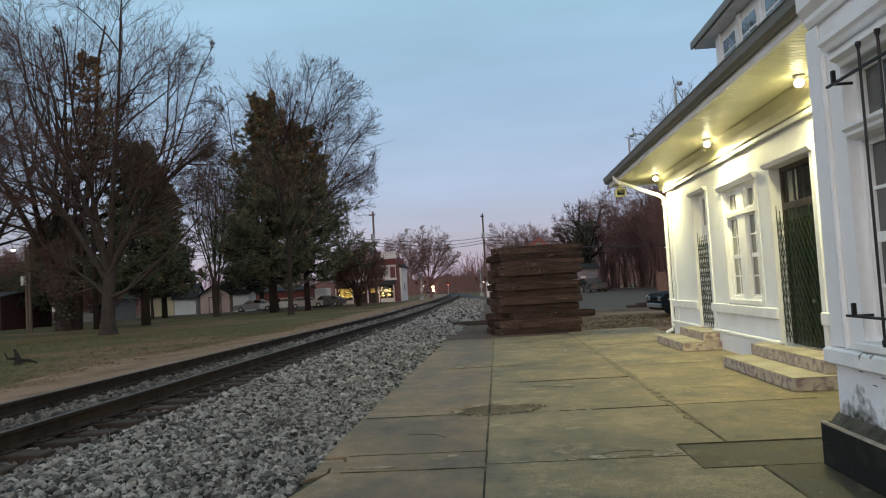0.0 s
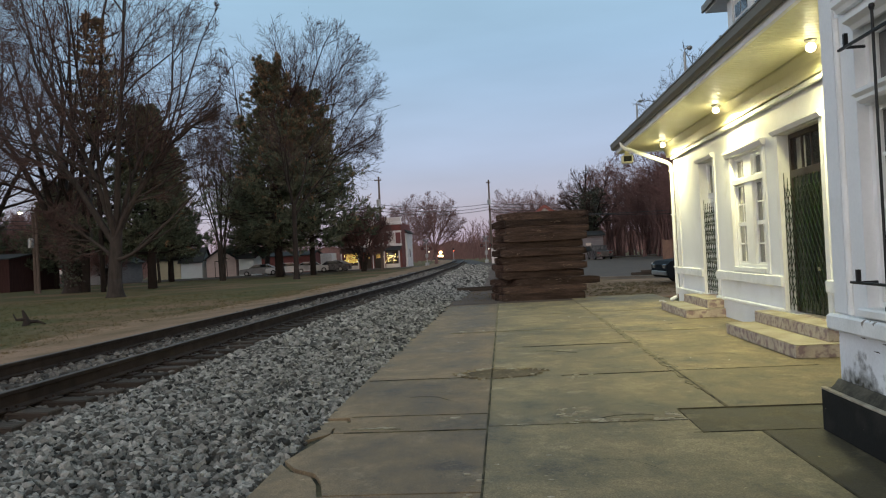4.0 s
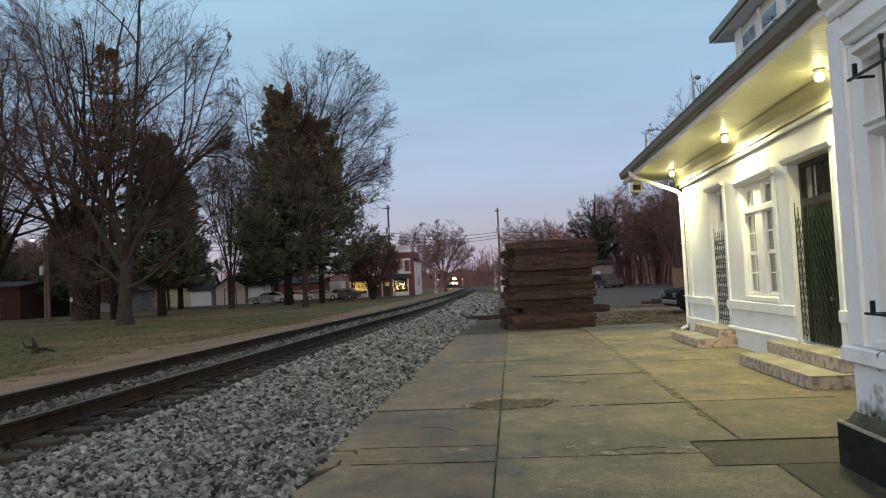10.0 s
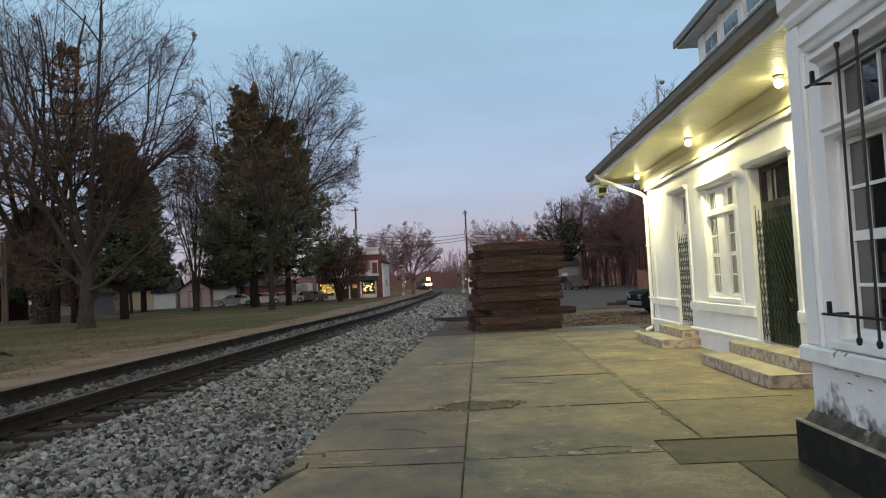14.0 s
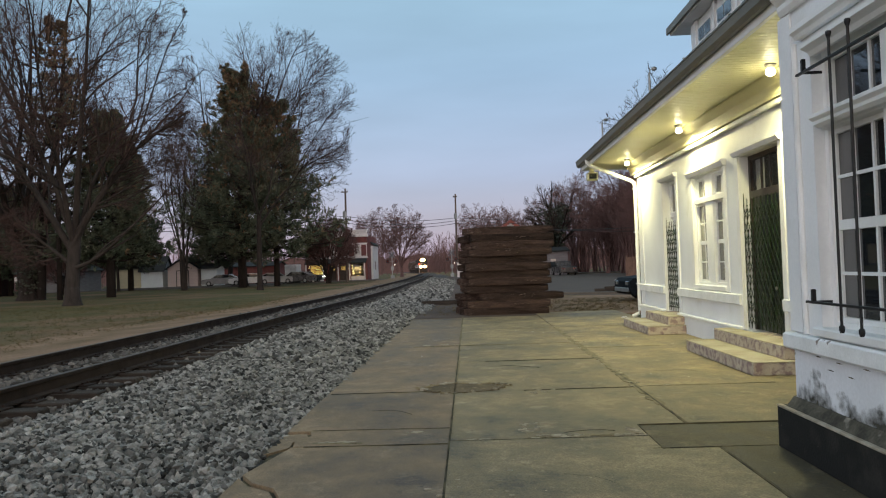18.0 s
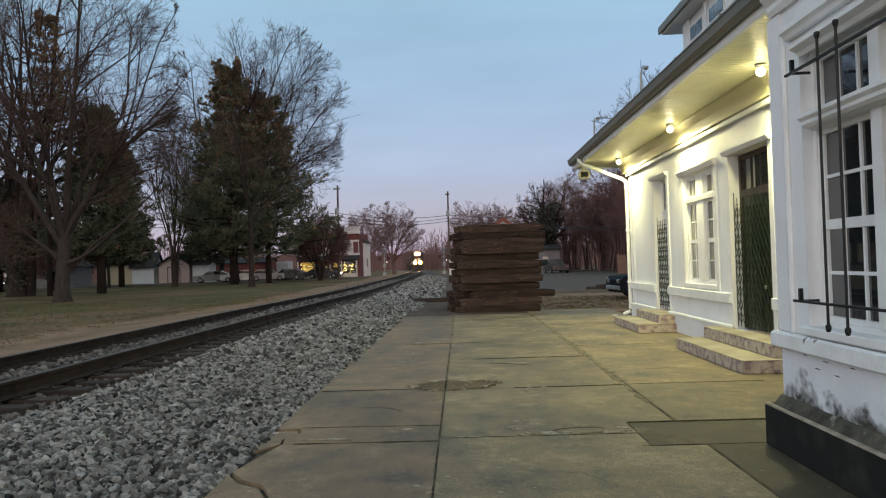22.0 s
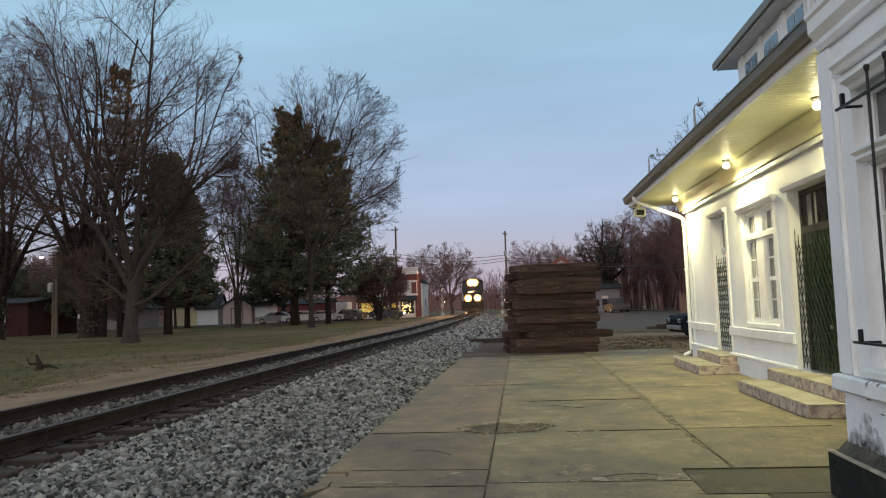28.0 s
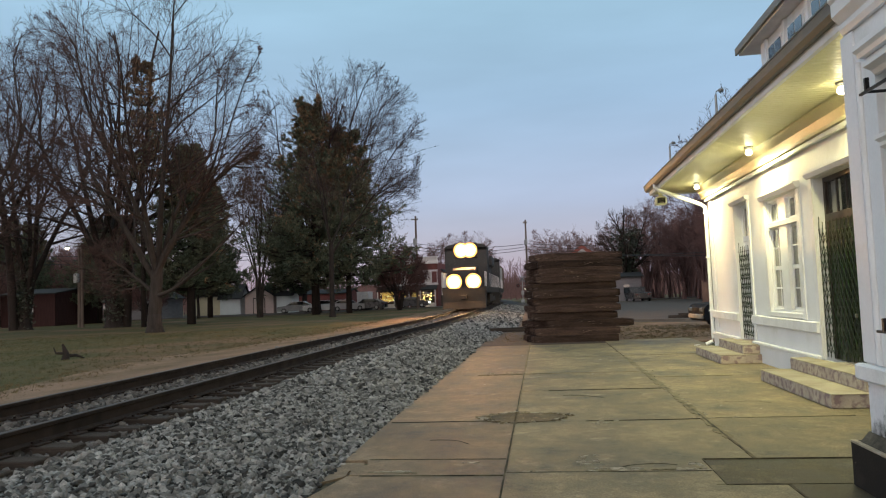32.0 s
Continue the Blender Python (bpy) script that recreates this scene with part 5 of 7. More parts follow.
def evergreen(label, seed, height, width, trunk_r, low=0.12, brown=0.0, shoots=(8, 4), n=12, widest=0.25, blunt=0.18):
    """Trunk, whorls of upswept limbs, side shoots and needle sprays, with gaps between the layers."""
    rng = np.random.default_rng(seed)
    t = thing("evergreen_tree", label, "tree")
    tr = S().tube([(0, 0, -0.2), (0.02, 0, height * 0.3), (0.12, 0.05, height * 0.65), (0.05, 0, height * 0.97)], [trunk_r, trunk_r * 0.8, trunk_r * 0.45, 0.03], 8)
    p0, p1, p2, r = [], [], [], []
    z = low * height
    while z < height * 0.985:
        u = (z / height - low) / (1 - low)
        prof = (0.8 + 0.2 * u / widest) if u < widest else blunt + (1 - blunt) * (1 - ((u - widest) / (1 - widest)) ** 0.78)
        a0 = rng.uniform(0, math.tau)
        for k in range(6):
            a = a0 + k * math.tau / 6 + rng.uniform(-0.4, 0.4)
            q = width / 2 * prof * rng.uniform(0.5, 1.18)
            rise = rng.uniform(-0.10, 0.16) + 0.75 * u * u
            p0.append((0.1 * u, 0, z)), p1.append((math.cos(a) * q * 0.55, math.sin(a) * q * 0.55, z + (rise * 0.25 - 0.04) * q))
            p2.append((math.cos(a) * q, math.sin(a) * q, z + (rise + 0.06) * q)), r.append(0.085 * (1.15 - u))
        z += height * rng.uniform(0.022, 0.046)
    limbs = Boughs(p0, p1, p2, r)
    side = limbs.children(rng, shoots[0], 0.22, (0.22, 0.42), (0.5, 1.1), 0.08, 0.08, 0.014, flat=0.3)
    tip = side.children(rng, shoots[1], 0.2, (0.35, 0.7), (0.3, 0.9), 0.10, 0.1, 0.008, flat=0.5)
    part("trunk", tr, M_BARK, t, smooth=True)
    part("limb_framework", joined("limb_framework", [limbs.tubes(4, 4), side.tubes(2, 3)], M_BARK), None, t)
    tan = rng.uniform(0, 1, len(tip.r)) < brown * np.clip(0.02 + 1.25 * (tip.p0[:, 2] / height) ** 2.4, 0, 1)
    pick = lambda m: Boughs(tip.p0[m], tip.p1[m], tip.p2[m], tip.r[m])
    part("foliage", joined("foliage", [needles(rng, pick(~tan), n, 0.34, 0.042)], M_NEEDLE), None, t, "dark green needle sprays")
    if tan.sum() > 20:
        part("browned_foliage", joined("browned_foliage", [needles(rng, pick(tan), n, 0.34, 0.036)], M_NEEDLE_BROWN), None, t, "browned needle tips")
    return t


def place(t, x, y, rz=0, s=1.0, z=-0.05):
    t.matrix_world = pose(x, y, z - drop(y), 0, 0, rz) @ Matrix.Scale(s, 4)
    return t


def twin(t, x, y, rz=0, s=1.0, label=""):
    o = copy_thing(t, pose(x, y, -0.05 - drop(y), 0, 0, rz))
    o.scale = (s, s, s)
    if label:
        tagged(o, label)
    return o


T_BIG = place(bare_tree("large bare tree with pale trunk and one long low limb", 21, 22.8, 0.41, 17.0, 0.2, 6, (12, 9, 7, 4), (-0.6, 0), 0.12, bark=M_BARK_PALE, reach=((2.2, (2.6, -0.4, 2.6), (6.6, -0.8, 7.2)), (3.4, (1.6, 0.6, 6.4), (7.0, 1.2, 16.6)), (2.4, (-1.6, 0.5, 3.6), (-4.6, 0.9, 5.8)))), -23.4, 43.8)
T_MAPLE = place(bare_tree("tall bare maple with a wide fan of fine twigs", 5, 24.2, 0.36, 17.4, 0.24, 7, (11, 9, 7, 4), (2.4, 0), 0.18, reach=((6.0, (2.4, 0, 8.2), (9.6, -0.5, 15.4)), (6.5, (2.8, 1.0, 11.0), (7.2, 0.5, 20.6)))), -26.5, 87.5, 0, 1.31)
T_LEAN = place(bare_tree("slight bare tree with thin branches before the evergreens", 33, 17.5, 0.24, 9.0, 0.38, 5, (7, 5, 5, 3), (0.6, 0), 0.36), -18.4, 66)
T_SLIM = place(bare_tree("slender bare tree with three pale stems", 12, 20, 0.16, 7.0, 0.25, 4, (8, 6, 5, 3), (0, 0), 0.32, bark=M_BARK_PALE, stems=2), -29.2, 76, 10)
T_DARK = place(bare_tree("tall dark bare tree with crooked limbs", 8, 27, 0.6, 17, 0.17, 7, (11, 8, 6, 4), (-1.5, 0), 0.1, stems=1), -34.8, 58)
nr = np.random.default_rng(17)
part("ivy", blades(nr, [(0.5 * math.cos(2.4 * k), 0.5 * math.sin(2.4 * k), 0.4 + 0.055 * k) for k in range(140)], 16, (0.2, 0.2, 0.2), 0.26, 0.1, -0.2), M_IVY, T_DARK, "dark ivy round the trunk")
twin(T_MAPLE, -33.5, 104, 130, 1.0)
twin(T_DARK, -44.5, 60, 200, 0.92)
twin(T_BIG, -37.2, 45, 155, 0.98, "large bare tree at the park's edge")
twin(T_SLIM, -39, 82, 70, 1.0)
twin(T_SLIM, -33.8, 88, 200, 0.95)
place(evergreen("broad tall evergreen with browned upper tips", 2, 23.4, 15.0, 0.5, 0.16, 0.5, (11, 5), 12, 0.16, 0.16), -24.3, 80)
place(evergreen("evergreen with browned tips beside a taller one", 31, 20.0, 14.6, 0.35, 0.17, 0.4, (11, 5), 12, 0.16, 0.16), -20.9, 81.5)
T_EVER = place(evergreen("dark evergreen behind a bare tree", 9, 14.8, 9.4, 0.4, 0.2, 0.2, (9, 4), 13, 0.25, 0.15), -29.0, 60)
for x, y, s, r in ((-47.5, 76, 0.75, 40), (-60, 82, 0.8, 160), (-69, 90, 0.9, 250), (-54, 92, 0.9, 310), (-38.5, 84, 0.9, 100), (-33.2, 98, 0.95, 200)):
    twin(T_EVER, x, y, r, s, "dark evergreen among far park trees")
place(evergreen("evergreen with browned top among bare trees", 14, 22.0, 5.0, 0.22, 0.55, 1.0, (6, 3), 7, 0.3, 0.25), -31.6, 57)
T_BUSH = place(bare_tree("dense dark bare tree with low twigs", 41, 8.2, 0.14, 7.6, 0.08, 12, (10, 8, 7, 3), (0, 0), 0.04, twig=M_TWIG_RED, rmin=0.012, stems=4), -16.4, 88)
for x, y, s, r in ((-55, 84, 1.1, 20), (-63, 92, 1.3, 100), (-74, 100, 1.4, 200), (-50, 98, 1.0, 260), (-86, 104, 1.5, 320), (-58, 74, 0.8, 150), (-41.0, 74, 0.7, 220), (-56, 66, 0.8, 300)):
    twin(T_BUSH, x, y, r, s)
T_FAR = place(bare_tree("far bare tree with a rounded crown of reddish twigs", 52, 12.9, 0.28, 11.8, 0.2, 8, (10, 7, 7, 5), (0, 0), 0.14, bark=M_TWIG_RED, twig=M_TWIG_RED, rmin=0.013, far=True), -11.6, 132)
for x, y, s, r in ((-19, 150, 1.1, 40), (3.4, 152, 1.12, 300), (8.4, 150, 1.08, 200), (27, 120, 1.0, 30), (21, 105, 0.9, 99), (33, 95, 1.0, 150), (40, 85, 1.1, 270), (20.5, 78, 1.0, 33), (26, 72, 0.95, 190), (18.5, 86, 1.05, 310), (15.5, 104, 1.1, 20), (19.5, 72, 0.85, 260), (23, 76, 0.9, 150), (31, 66, 0.9, 250), (22, 90, 0.9, 310), (36, 75, 1.0, 60), (17.5, 92, 0.8, 120), (24.5, 82, 0.95, 5), (-75, 120, 1.2, 20), (-95, 110, 1.3, 60), (-62, 135, 1.2, 140), (29, 58, 0.95, 140), (24, 62, 0.75, 80)):
    twin(T_FAR, x, y, r, s)


def ivy_tree():
    t = bare_tree("bare tree overgrown with dark ivy", 61, 12.4, 0.35, 9.0, 0.25, 8, (9, 7, 6, 3), (0, 0), 0.2, rmin=0.014, far=True)
    rng, nr = random.Random(3), np.random.default_rng(3)
    c = []
    for k in range(9):
        az, w = k * 2.4, rng.uniform(0.8, 2.6)
        for i in range(24):
            u = i / 24
            c.append((math.cos(az) * w * u + rng.gauss(0, 0.3), math.sin(az) * w * u + rng.gauss(0, 0.3), 1.5 + 7.6 * u + rng.gauss(0, 0.2)))
    part("ivy", blades(nr, c, 14, (0.32, 0.32, 0.32), 0.3, 0.13, 0), M_IVY, t, "dark ivy leaves")
    return t


twin(T_LEAN, 12.6, 46, 75, 0.8, "thin bare tree behind the station")
twin(T_LEAN, 16.5, 50, 200, 0.78, "thin bare tree behind the station")
T_IVY = place(ivy_tree(), 11.8, 98, 0)


def far_woods():
    """Belts of bare woods far off: stems with forked branches, one mesh."""
    rng = np.random.default_rng(77)
    n = 900
    y = rng.uniform(170, 560, n)
    cx = np.array([track_x(float(q)) for q in y])
    x = cx + np.where(rng.uniform(0, 1, n) < 0.6, rng.uniform(5.5, 80, n), rng.uniform(-110, -6.5, n))
    keep = ~((y < 250) & (x > -60) & (x < cx))
    spots = [np.column_stack([x, y])[keep]] + [np.column_stack([rng.uniform(a, b, k), rng.uniform(c, d, k)]) for a, b, c, d, k in ((24, 120, 90, 170, 120), (13.5, 60, 100, 122, 170), (17, 45, 72, 90, 120), (-220, -60, 140, 190, 110))]
    s = np.concatenate(spots)
    n = len(s)
    h = np.where(s[:, 1] < 125, rng.uniform(8, 12.5, n), rng.uniform(9, 15, n))
    z = -0.1 - np.array([drop(float(q)) for q in s[:, 1]])
    foot = np.column_stack([s, z])
    head = np.column_stack([s + rng.normal(0, 0.6, (n, 2)), h + z])
    stems = Boughs(foot, (foot + head) / 2 + rng.normal(0, 0.2, (n, 3)), head, 0.16 + 0 * h)
    wide = 0.012 + 0.00009 * np.repeat(s[:, 1], 12)
    one = stems.children(rng, 12, 0.08, (0.22, 0.42), (0.5, 1.0), 0.2, 0.1, 0.01)
    one.r = wide * 1.6
    two = one.children(rng, 5, 0.2, (0.4, 0.75), (0.4, 0.9), 0.15, 0.08, 0.01)
    two.r = np.repeat(wide, 5)
    tagged(part("far_woods", joined("far_woods", [stems.tubes(2, 4), one.spikes(), two.spikes()], M_TWIG_RED), None), "far belt of bare reddish-brown woods", "woods", kind="stuff")


far_woods()


def tree_line():
    """Ragged wooded skyline that closes the distance."""
    rng = random.Random(9)
    pts = [(-1500 + 6 * i, 11 + 3 * noise.noise((i * 0.11, 0, 0)) + 2.5 * noise.noise((i * 0.6, 7, 0)) + rng.uniform(-1.2, 1.2)) for i in range(501)]
    tagged(part("backdrop", S().prism([(-1500, -5)] + pts + [(1500, -5)], "y", 640, 646), M_TWIG_RED), "far wooded skyline", "backdrop", kind="structure")


tree_line()

# ---- far buildings ----
M_BRICK = mat("dark_red_brick", (0.17, 0.06, 0.055), 0.85, (0.12, 0.045, 0.042), 2, 30, bump=0.2, var=0.15)
M_BARN = mat("dark_red_boards", (0.038, 0.016, 0.015), 0.9, (0.028, 0.013, 0.012), 1, 20, bump=0.2, stretch=(6, 6, 1))
M_SIDING = mat("grey_siding", (0.24, 0.23, 0.235), 0.8, (0.19, 0.18, 0.185), 1, 20, bump=0.1, stretch=(1, 1, 6))
M_DKSIDING = mat("dark_grey_siding", (0.21, 0.19, 0.20), 0.85, (0.17, 0.155, 0.165), 1, 20, bump=0.1, stretch=(1, 1, 6))
M_SHOPWHITE = mat("white_shop_trim", (0.62, 0.58, 0.58), 0.6, (0.52, 0.5, 0.5), 1.5, 20, bump=0.1)
M_BEIGE = mat("beige_siding", (0.52, 0.46, 0.31), 0.8, (0.46, 0.40, 0.28), 1, 20, bump=0.1, stretch=(1, 1, 6))
M_PINK = mat("pinkish_siding", (0.52, 0.42, 0.38), 0.8, (0.46, 0.37, 0.34), 1, 20, bump=0.1, stretch=(1, 1, 6))
M_PALEBLUE = mat("pale_shed_siding", (0.62, 0.66, 0.66), 0.75, (0.55, 0.59, 0.59), 1, 20, bump=0.1)
M_DKROOF = mat("dark_far_roof", (0.026, 0.027, 0.027), 0.95, (0.036, 0.035, 0.034), 2, 20, bump=0.2)
M_REDROOF = mat("red_metal_roof", (0.30, 0.07, 0.05), 0.5, (0.24, 0.06, 0.045), 2, 20, bump=0.1)
M_WARM = glow("lit_shop_window", (1.0, 0.68, 0.17), 0.24)
M_SHUTTER = mat("dark_red_shutter", (0.16, 0.045, 0.045), 0.6, (0.12, 0.035, 0.035), 2, 30, bump=0.08)
M_CURTAIN = mat("pale_curtain", (0.5, 0.46, 0.44), 0.5, (0.42, 0.38, 0.37), 2, 15, bump=0.03)
M_STRING = glow("string_light_bulb", (1.0, 0.72, 0.25), 7.0)
M_SIGNAL = glow("signal_lamp_glow", (1.0, 0.9, 0.7), 6.0)
M_REDLAMP = glow("red_signal_glow", (1.0, 0.12, 0.05), 5.0)
M_STREETLAMP = glow("street_lamp_glow", (1.0, 0.85, 0.6), 8.0)
M_WOODPOLE = mat("weathered_pole_wood", (0.13, 0.10, 0.085), 0.9, (0.09, 0.07, 0.06), 3, 20, bump=0.3, stretch=(3, 3, 0.3))
M_GALV = mat("galvanised_metal", (0.32, 0.33, 0.33), 0.5, (0.25, 0.26, 0.26), 4, 30, bump=0.05, metal=0.6)
M_WORN_SIGN = mat("worn_grey_sign_paint", (0.14, 0.14, 0.15), 0.8, (0.1, 0.1, 0.11), 4, 30)
M_DARK_GLASS = mat("dark_tinted_glass", (0.008, 0.009, 0.01), 0.45, bump=0)
M_WIRE = mat("dark_wire", (0.03, 0.03, 0.032), 0.7, bump=0)


def house(label, x, y, w, d, h, roof_h, wall_m, roof_m, rz=0, along=True, name="shed", category="shed", windows=(), doors=(), trim=None):
    """Walls, gable roof with overhang, windows and doors on the front (-y)."""
    t = thing(name, label, category, at=(x, y, -0.05 - drop(y)), rz=rz)
    part("wall", S().box(-w / 2, w / 2, 0, d, 0, h), wall_m, t)
    o = 0.3
    if along:
        part("gable", S().prism([(0, h), (d, h), (d / 2, h + roof_h * 0.93)], "x", -w / 2, w / 2), wall_m, t)
        prof = [(-o, h - o * roof_h / (d / 2)), (d / 2, h + roof_h), (d + o, h - o * roof_h / (d / 2)), (d + o, h - o * roof_h / (d / 2) + 0.12), (d / 2, h + roof_h + 0.14), (-o, h - o * roof_h / (d / 2) + 0.12)]
        part("roof", S().prism(prof, "x", -w / 2 - o, w / 2 + o), roof_m, t)
    else:
        part("gable", S().prism([(-w / 2, h), (w / 2, h), (0, h + roof_h * 0.93)], "y", 0, d), wall_m, t)
        k = o * roof_h / (w / 2)
        prof = [(-w / 2 - o, h - k), (0, h + roof_h), (w / 2 + o, h - k), (w / 2 + o, h - k + 0.12), (0, h + roof_h + 0.14), (-w / 2 - o, h - k + 0.12)]
        part("roof", S().prism(prof, "y", -o, d + o), roof_m, t)
    for wx, wz, ww, wh in windows:
        f = part("window", S().box(wx - ww / 2 - 0.08, wx + ww / 2 + 0.08, -0.06, -0.004, wz - 0.08, wz + wh + 0.08), trim or M_SHOPWHITE, t)
        part("pane", S().box(wx - ww / 2, wx + ww / 2, -0.07, -0.062, wz, wz + wh), M_PANE, f)
    for wx, ww, wh in doors:
        f = part("door", S().box(wx - ww / 2, wx + ww / 2, -0.05, -0.004, 0.0, wh), trim or M_SHOPWHITE, t)
        part("door_panel", S().box(wx - ww / 2 + 0.1, wx + ww / 2 - 0.1, -0.06, -0.052, 0.1, wh - 0.1), wall_m, f)
    return t


def shop():
    """Two-storey brick shop with lit windows."""
    t = thing("shop_building", "two-storey red brick shop with white cornice and lit windows", "shop", at=(-18.2, 104, -0.05))
    w, h = 8.6, 6.3
    part("wall", S().box(-w / 2, w / 2, 0, 10.4, 0, h), M_BRICK, t)
    part("side_wing", S().box(w / 2 - 3, w / 2 + 0.25, 4.0, 10.6, 0, 4.9), M_SHOPWHITE, t, "pale side wing")
    part("wing_roof", S().prism([(w / 2 + 0.004, 5.35), (w / 2 + 0.5, 4.9), (w / 2 + 0.5, 5.02), (w / 2 + 0.004, 5.47)], "y", 3.8, 10.8), M_DKROOF, t)
    f = part("window", S().box(w / 2 + 0.26, w / 2 + 0.31, 6.2, 7.2, 1.3, 2.7), M_SHOPWHITE, t)
    part("pane", S().box(w / 2 + 0.315, w / 2 + 0.325, 6.3, 7.1, 1.4, 2.6), M_PANE, f)
    part("cornice", S().box(-w / 2 - 0.15, w / 2 + 0.15, -0.25, 0.4, 6.1, 6.5, 0.05), M_SHOPWHITE, t)
    part("parapet", S().box(-w / 2 - 0.05, w / 2 + 0.05, -0.15, 0.3, 6.5, 7.0, 0.03), M_SHOPWHITE, t)
    part("parapet_cap", S().box(-w / 2 - 0.2, w / 2 + 0.2, -0.3, 0.45, 7.0, 7.12, 0.03), M_SHOPWHITE, t)
    part("band", S().box(-w / 2 - 0.06, w / 2 + 0.06, -0.1, -0.004, 5.05, 5.25), M_SHOPWHITE, t)
    part("band", S().box(-w / 2 - 0.1, w / 2 + 0.1, -0.14, -0.004, 3.1, 3.32), M_SHOPWHITE, t)
    part("upper_wall", S().box(-w / 2, w / 2, -0.05, -0.004, 3.33, 5.04), M_SHOPWHITE, t, "white painted upper wall")
    for x in (-3.0, -0.4, 3.0):
        f = part("window", S().box(x - 0.5, x + 0.5, -0.10, -0.054, 3.42, 4.98), M_SHOPWHITE, t)
        for z in (3.5, 4.24):
            part("pane", S().box(x - 0.41, x + 0.41, -0.115, -0.105, z, z + 0.66), M_CURTAIN, f, "pane with a drawn pale curtain")
    for x in (-3.86, -2.14, -1.26, 0.46, 1.2, 2.14, 3.86):
        f = part("shutter", S().box(x - 0.36, x + 0.36, -0.10, -0.054, 3.42, 4.98), M_SHUTTER, t, "dark red louvred shutter")
        for k in range(7):
            part("louvre", S().box(x - 0.29, x + 0.29, -0.125, -0.104, 3.52 + k * 0.205, 3.64 + k * 0.205), M_SHUTTER, f)
    part("porch_roof", S().prism([(-1.6, 2.38), (0, 3.0), (0, 3.09), (-1.65, 2.48)], "x", -w / 2, w / 2), M_DKROOF, t)
    for x in (-4.1, -1.7, 0.4, 2.0, 4.1):
        part("post", S().box(x - 0.07, x + 0.07, -1.55, -1.41, 0, 2.4), M_SHOPWHITE, t)
    for x, ww, glass in ((-2.9, 1.7, M_WARM), (2.9, 1.5, M_PANE)):
        f = part("shop_window", S().box(x - ww / 2 - 0.1, x + ww / 2 + 0.1, -0.1, -0.004, 0.6, 2.4), M_FRAME_DARK, t)
        part("lit_pane" if glass is M_WARM else "pane", S().box(x - ww / 2, x + ww / 2, -0.115, -0.105, 1.0 if glass is M_WARM else 0.7, 2.3), glass, f, "warmly lit shop window" if glass is M_WARM else "dark shop window hung with bulbs")
        part("stall_riser", S().box(x - ww / 2 - 0.15, x + ww / 2 + 0.15, -0.16, -0.104, 0, 0.58), M_SHOPWHITE, t)
    for x in (-0.6, 0.9):
        f = part("door", S().box(x - 0.5, x + 0.5, -0.1, -0.004, 0, 2.2), M_FRAME_DARK, t)
        part("lit_pane", S().box(x - 0.3, x + 0.3, -0.115, -0.105, 1.5, 2.1), M_WARM, f)
    rng = random.Random(6)
    for i in range(46):
        x = rng.choice((-2.9, 2.9, 2.9)) + rng.gauss(0, 0.5)
        part("string_bulb", S().lathe([(0.01, -0.04), (0.05, 0), (0.01, 0.04)], (x, -1.3 + rng.uniform(-0.2, 0.2), rng.triangular(0.7, 2.3, 1.2)), 5), M_STRING, t)
    return t


shop()
house("tan garden shed beside a pale one", -44.55, 96, 3.6, 3, 2.65, 0.5, M_BEIGE, M_DKROOF)
house("pale garden shed with a dark teal roof", -41.25, 96, 2.9, 3, 2.45, 1.6, M_PALEBLUE, M_DKROOF)
house("pinkish garden shed with a gable and dark-trimmed door", -37.15, 96, 4.0, 3.4, 2.5, 1.25, M_PINK, M_DKROOF, along=False, doors=((0, 1.7, 2.2),), trim=M_DKROOF)
house("small pale garden shed under an evergreen", -33.65, 96, 2.1, 3, 2.4, 0.5, M_PALEBLUE, M_DKROOF)
house("low brick building behind parked cars", -33.5, 112, 9, 6, 2.6, 0.6, M_BRICK, M_DKROOF, name="low_building", category="building")
house("dark house behind the trees", -78, 130, 12, 8, 3.4, 2.0, M_BRICK, M_DKROOF, name="house", category="house", windows=((-3, 1.2, 1.0, 1.2), (3, 1.2, 1.0, 1.2)), doors=((0, 1.0, 2.1),))
house("grey house under dense bare trees", 9.9, 92, 5.4, 7, 2.9, 0.5, M_DKSIDING, M_DKROOF, trim=M_DKSIDING, name="house", category="house", windows=((-1.2, 0.6, 0.8, 1.2), (0.9, 0.9, 0.7, 1.1)), doors=((2.1, 0.9, 2.1),))
GABLED = house("white house with a red metal gable roof", 6.75, 110, 7.6, 9, 5.3, 2.75, M_SHOPWHITE, M_REDROOF, along=False, name="house", category="house", windows=((0, 6.1, 0.8, 0.8),))
for k in (-1, 1):
    part("rake_board", S().prism([(0, 8.1), (k * 4.15, 5.05), (k * 4.15, 4.62), (0, 7.62)], "y", -0.42, -0.31), M_REDROOF, GABLED, "red painted rake board")


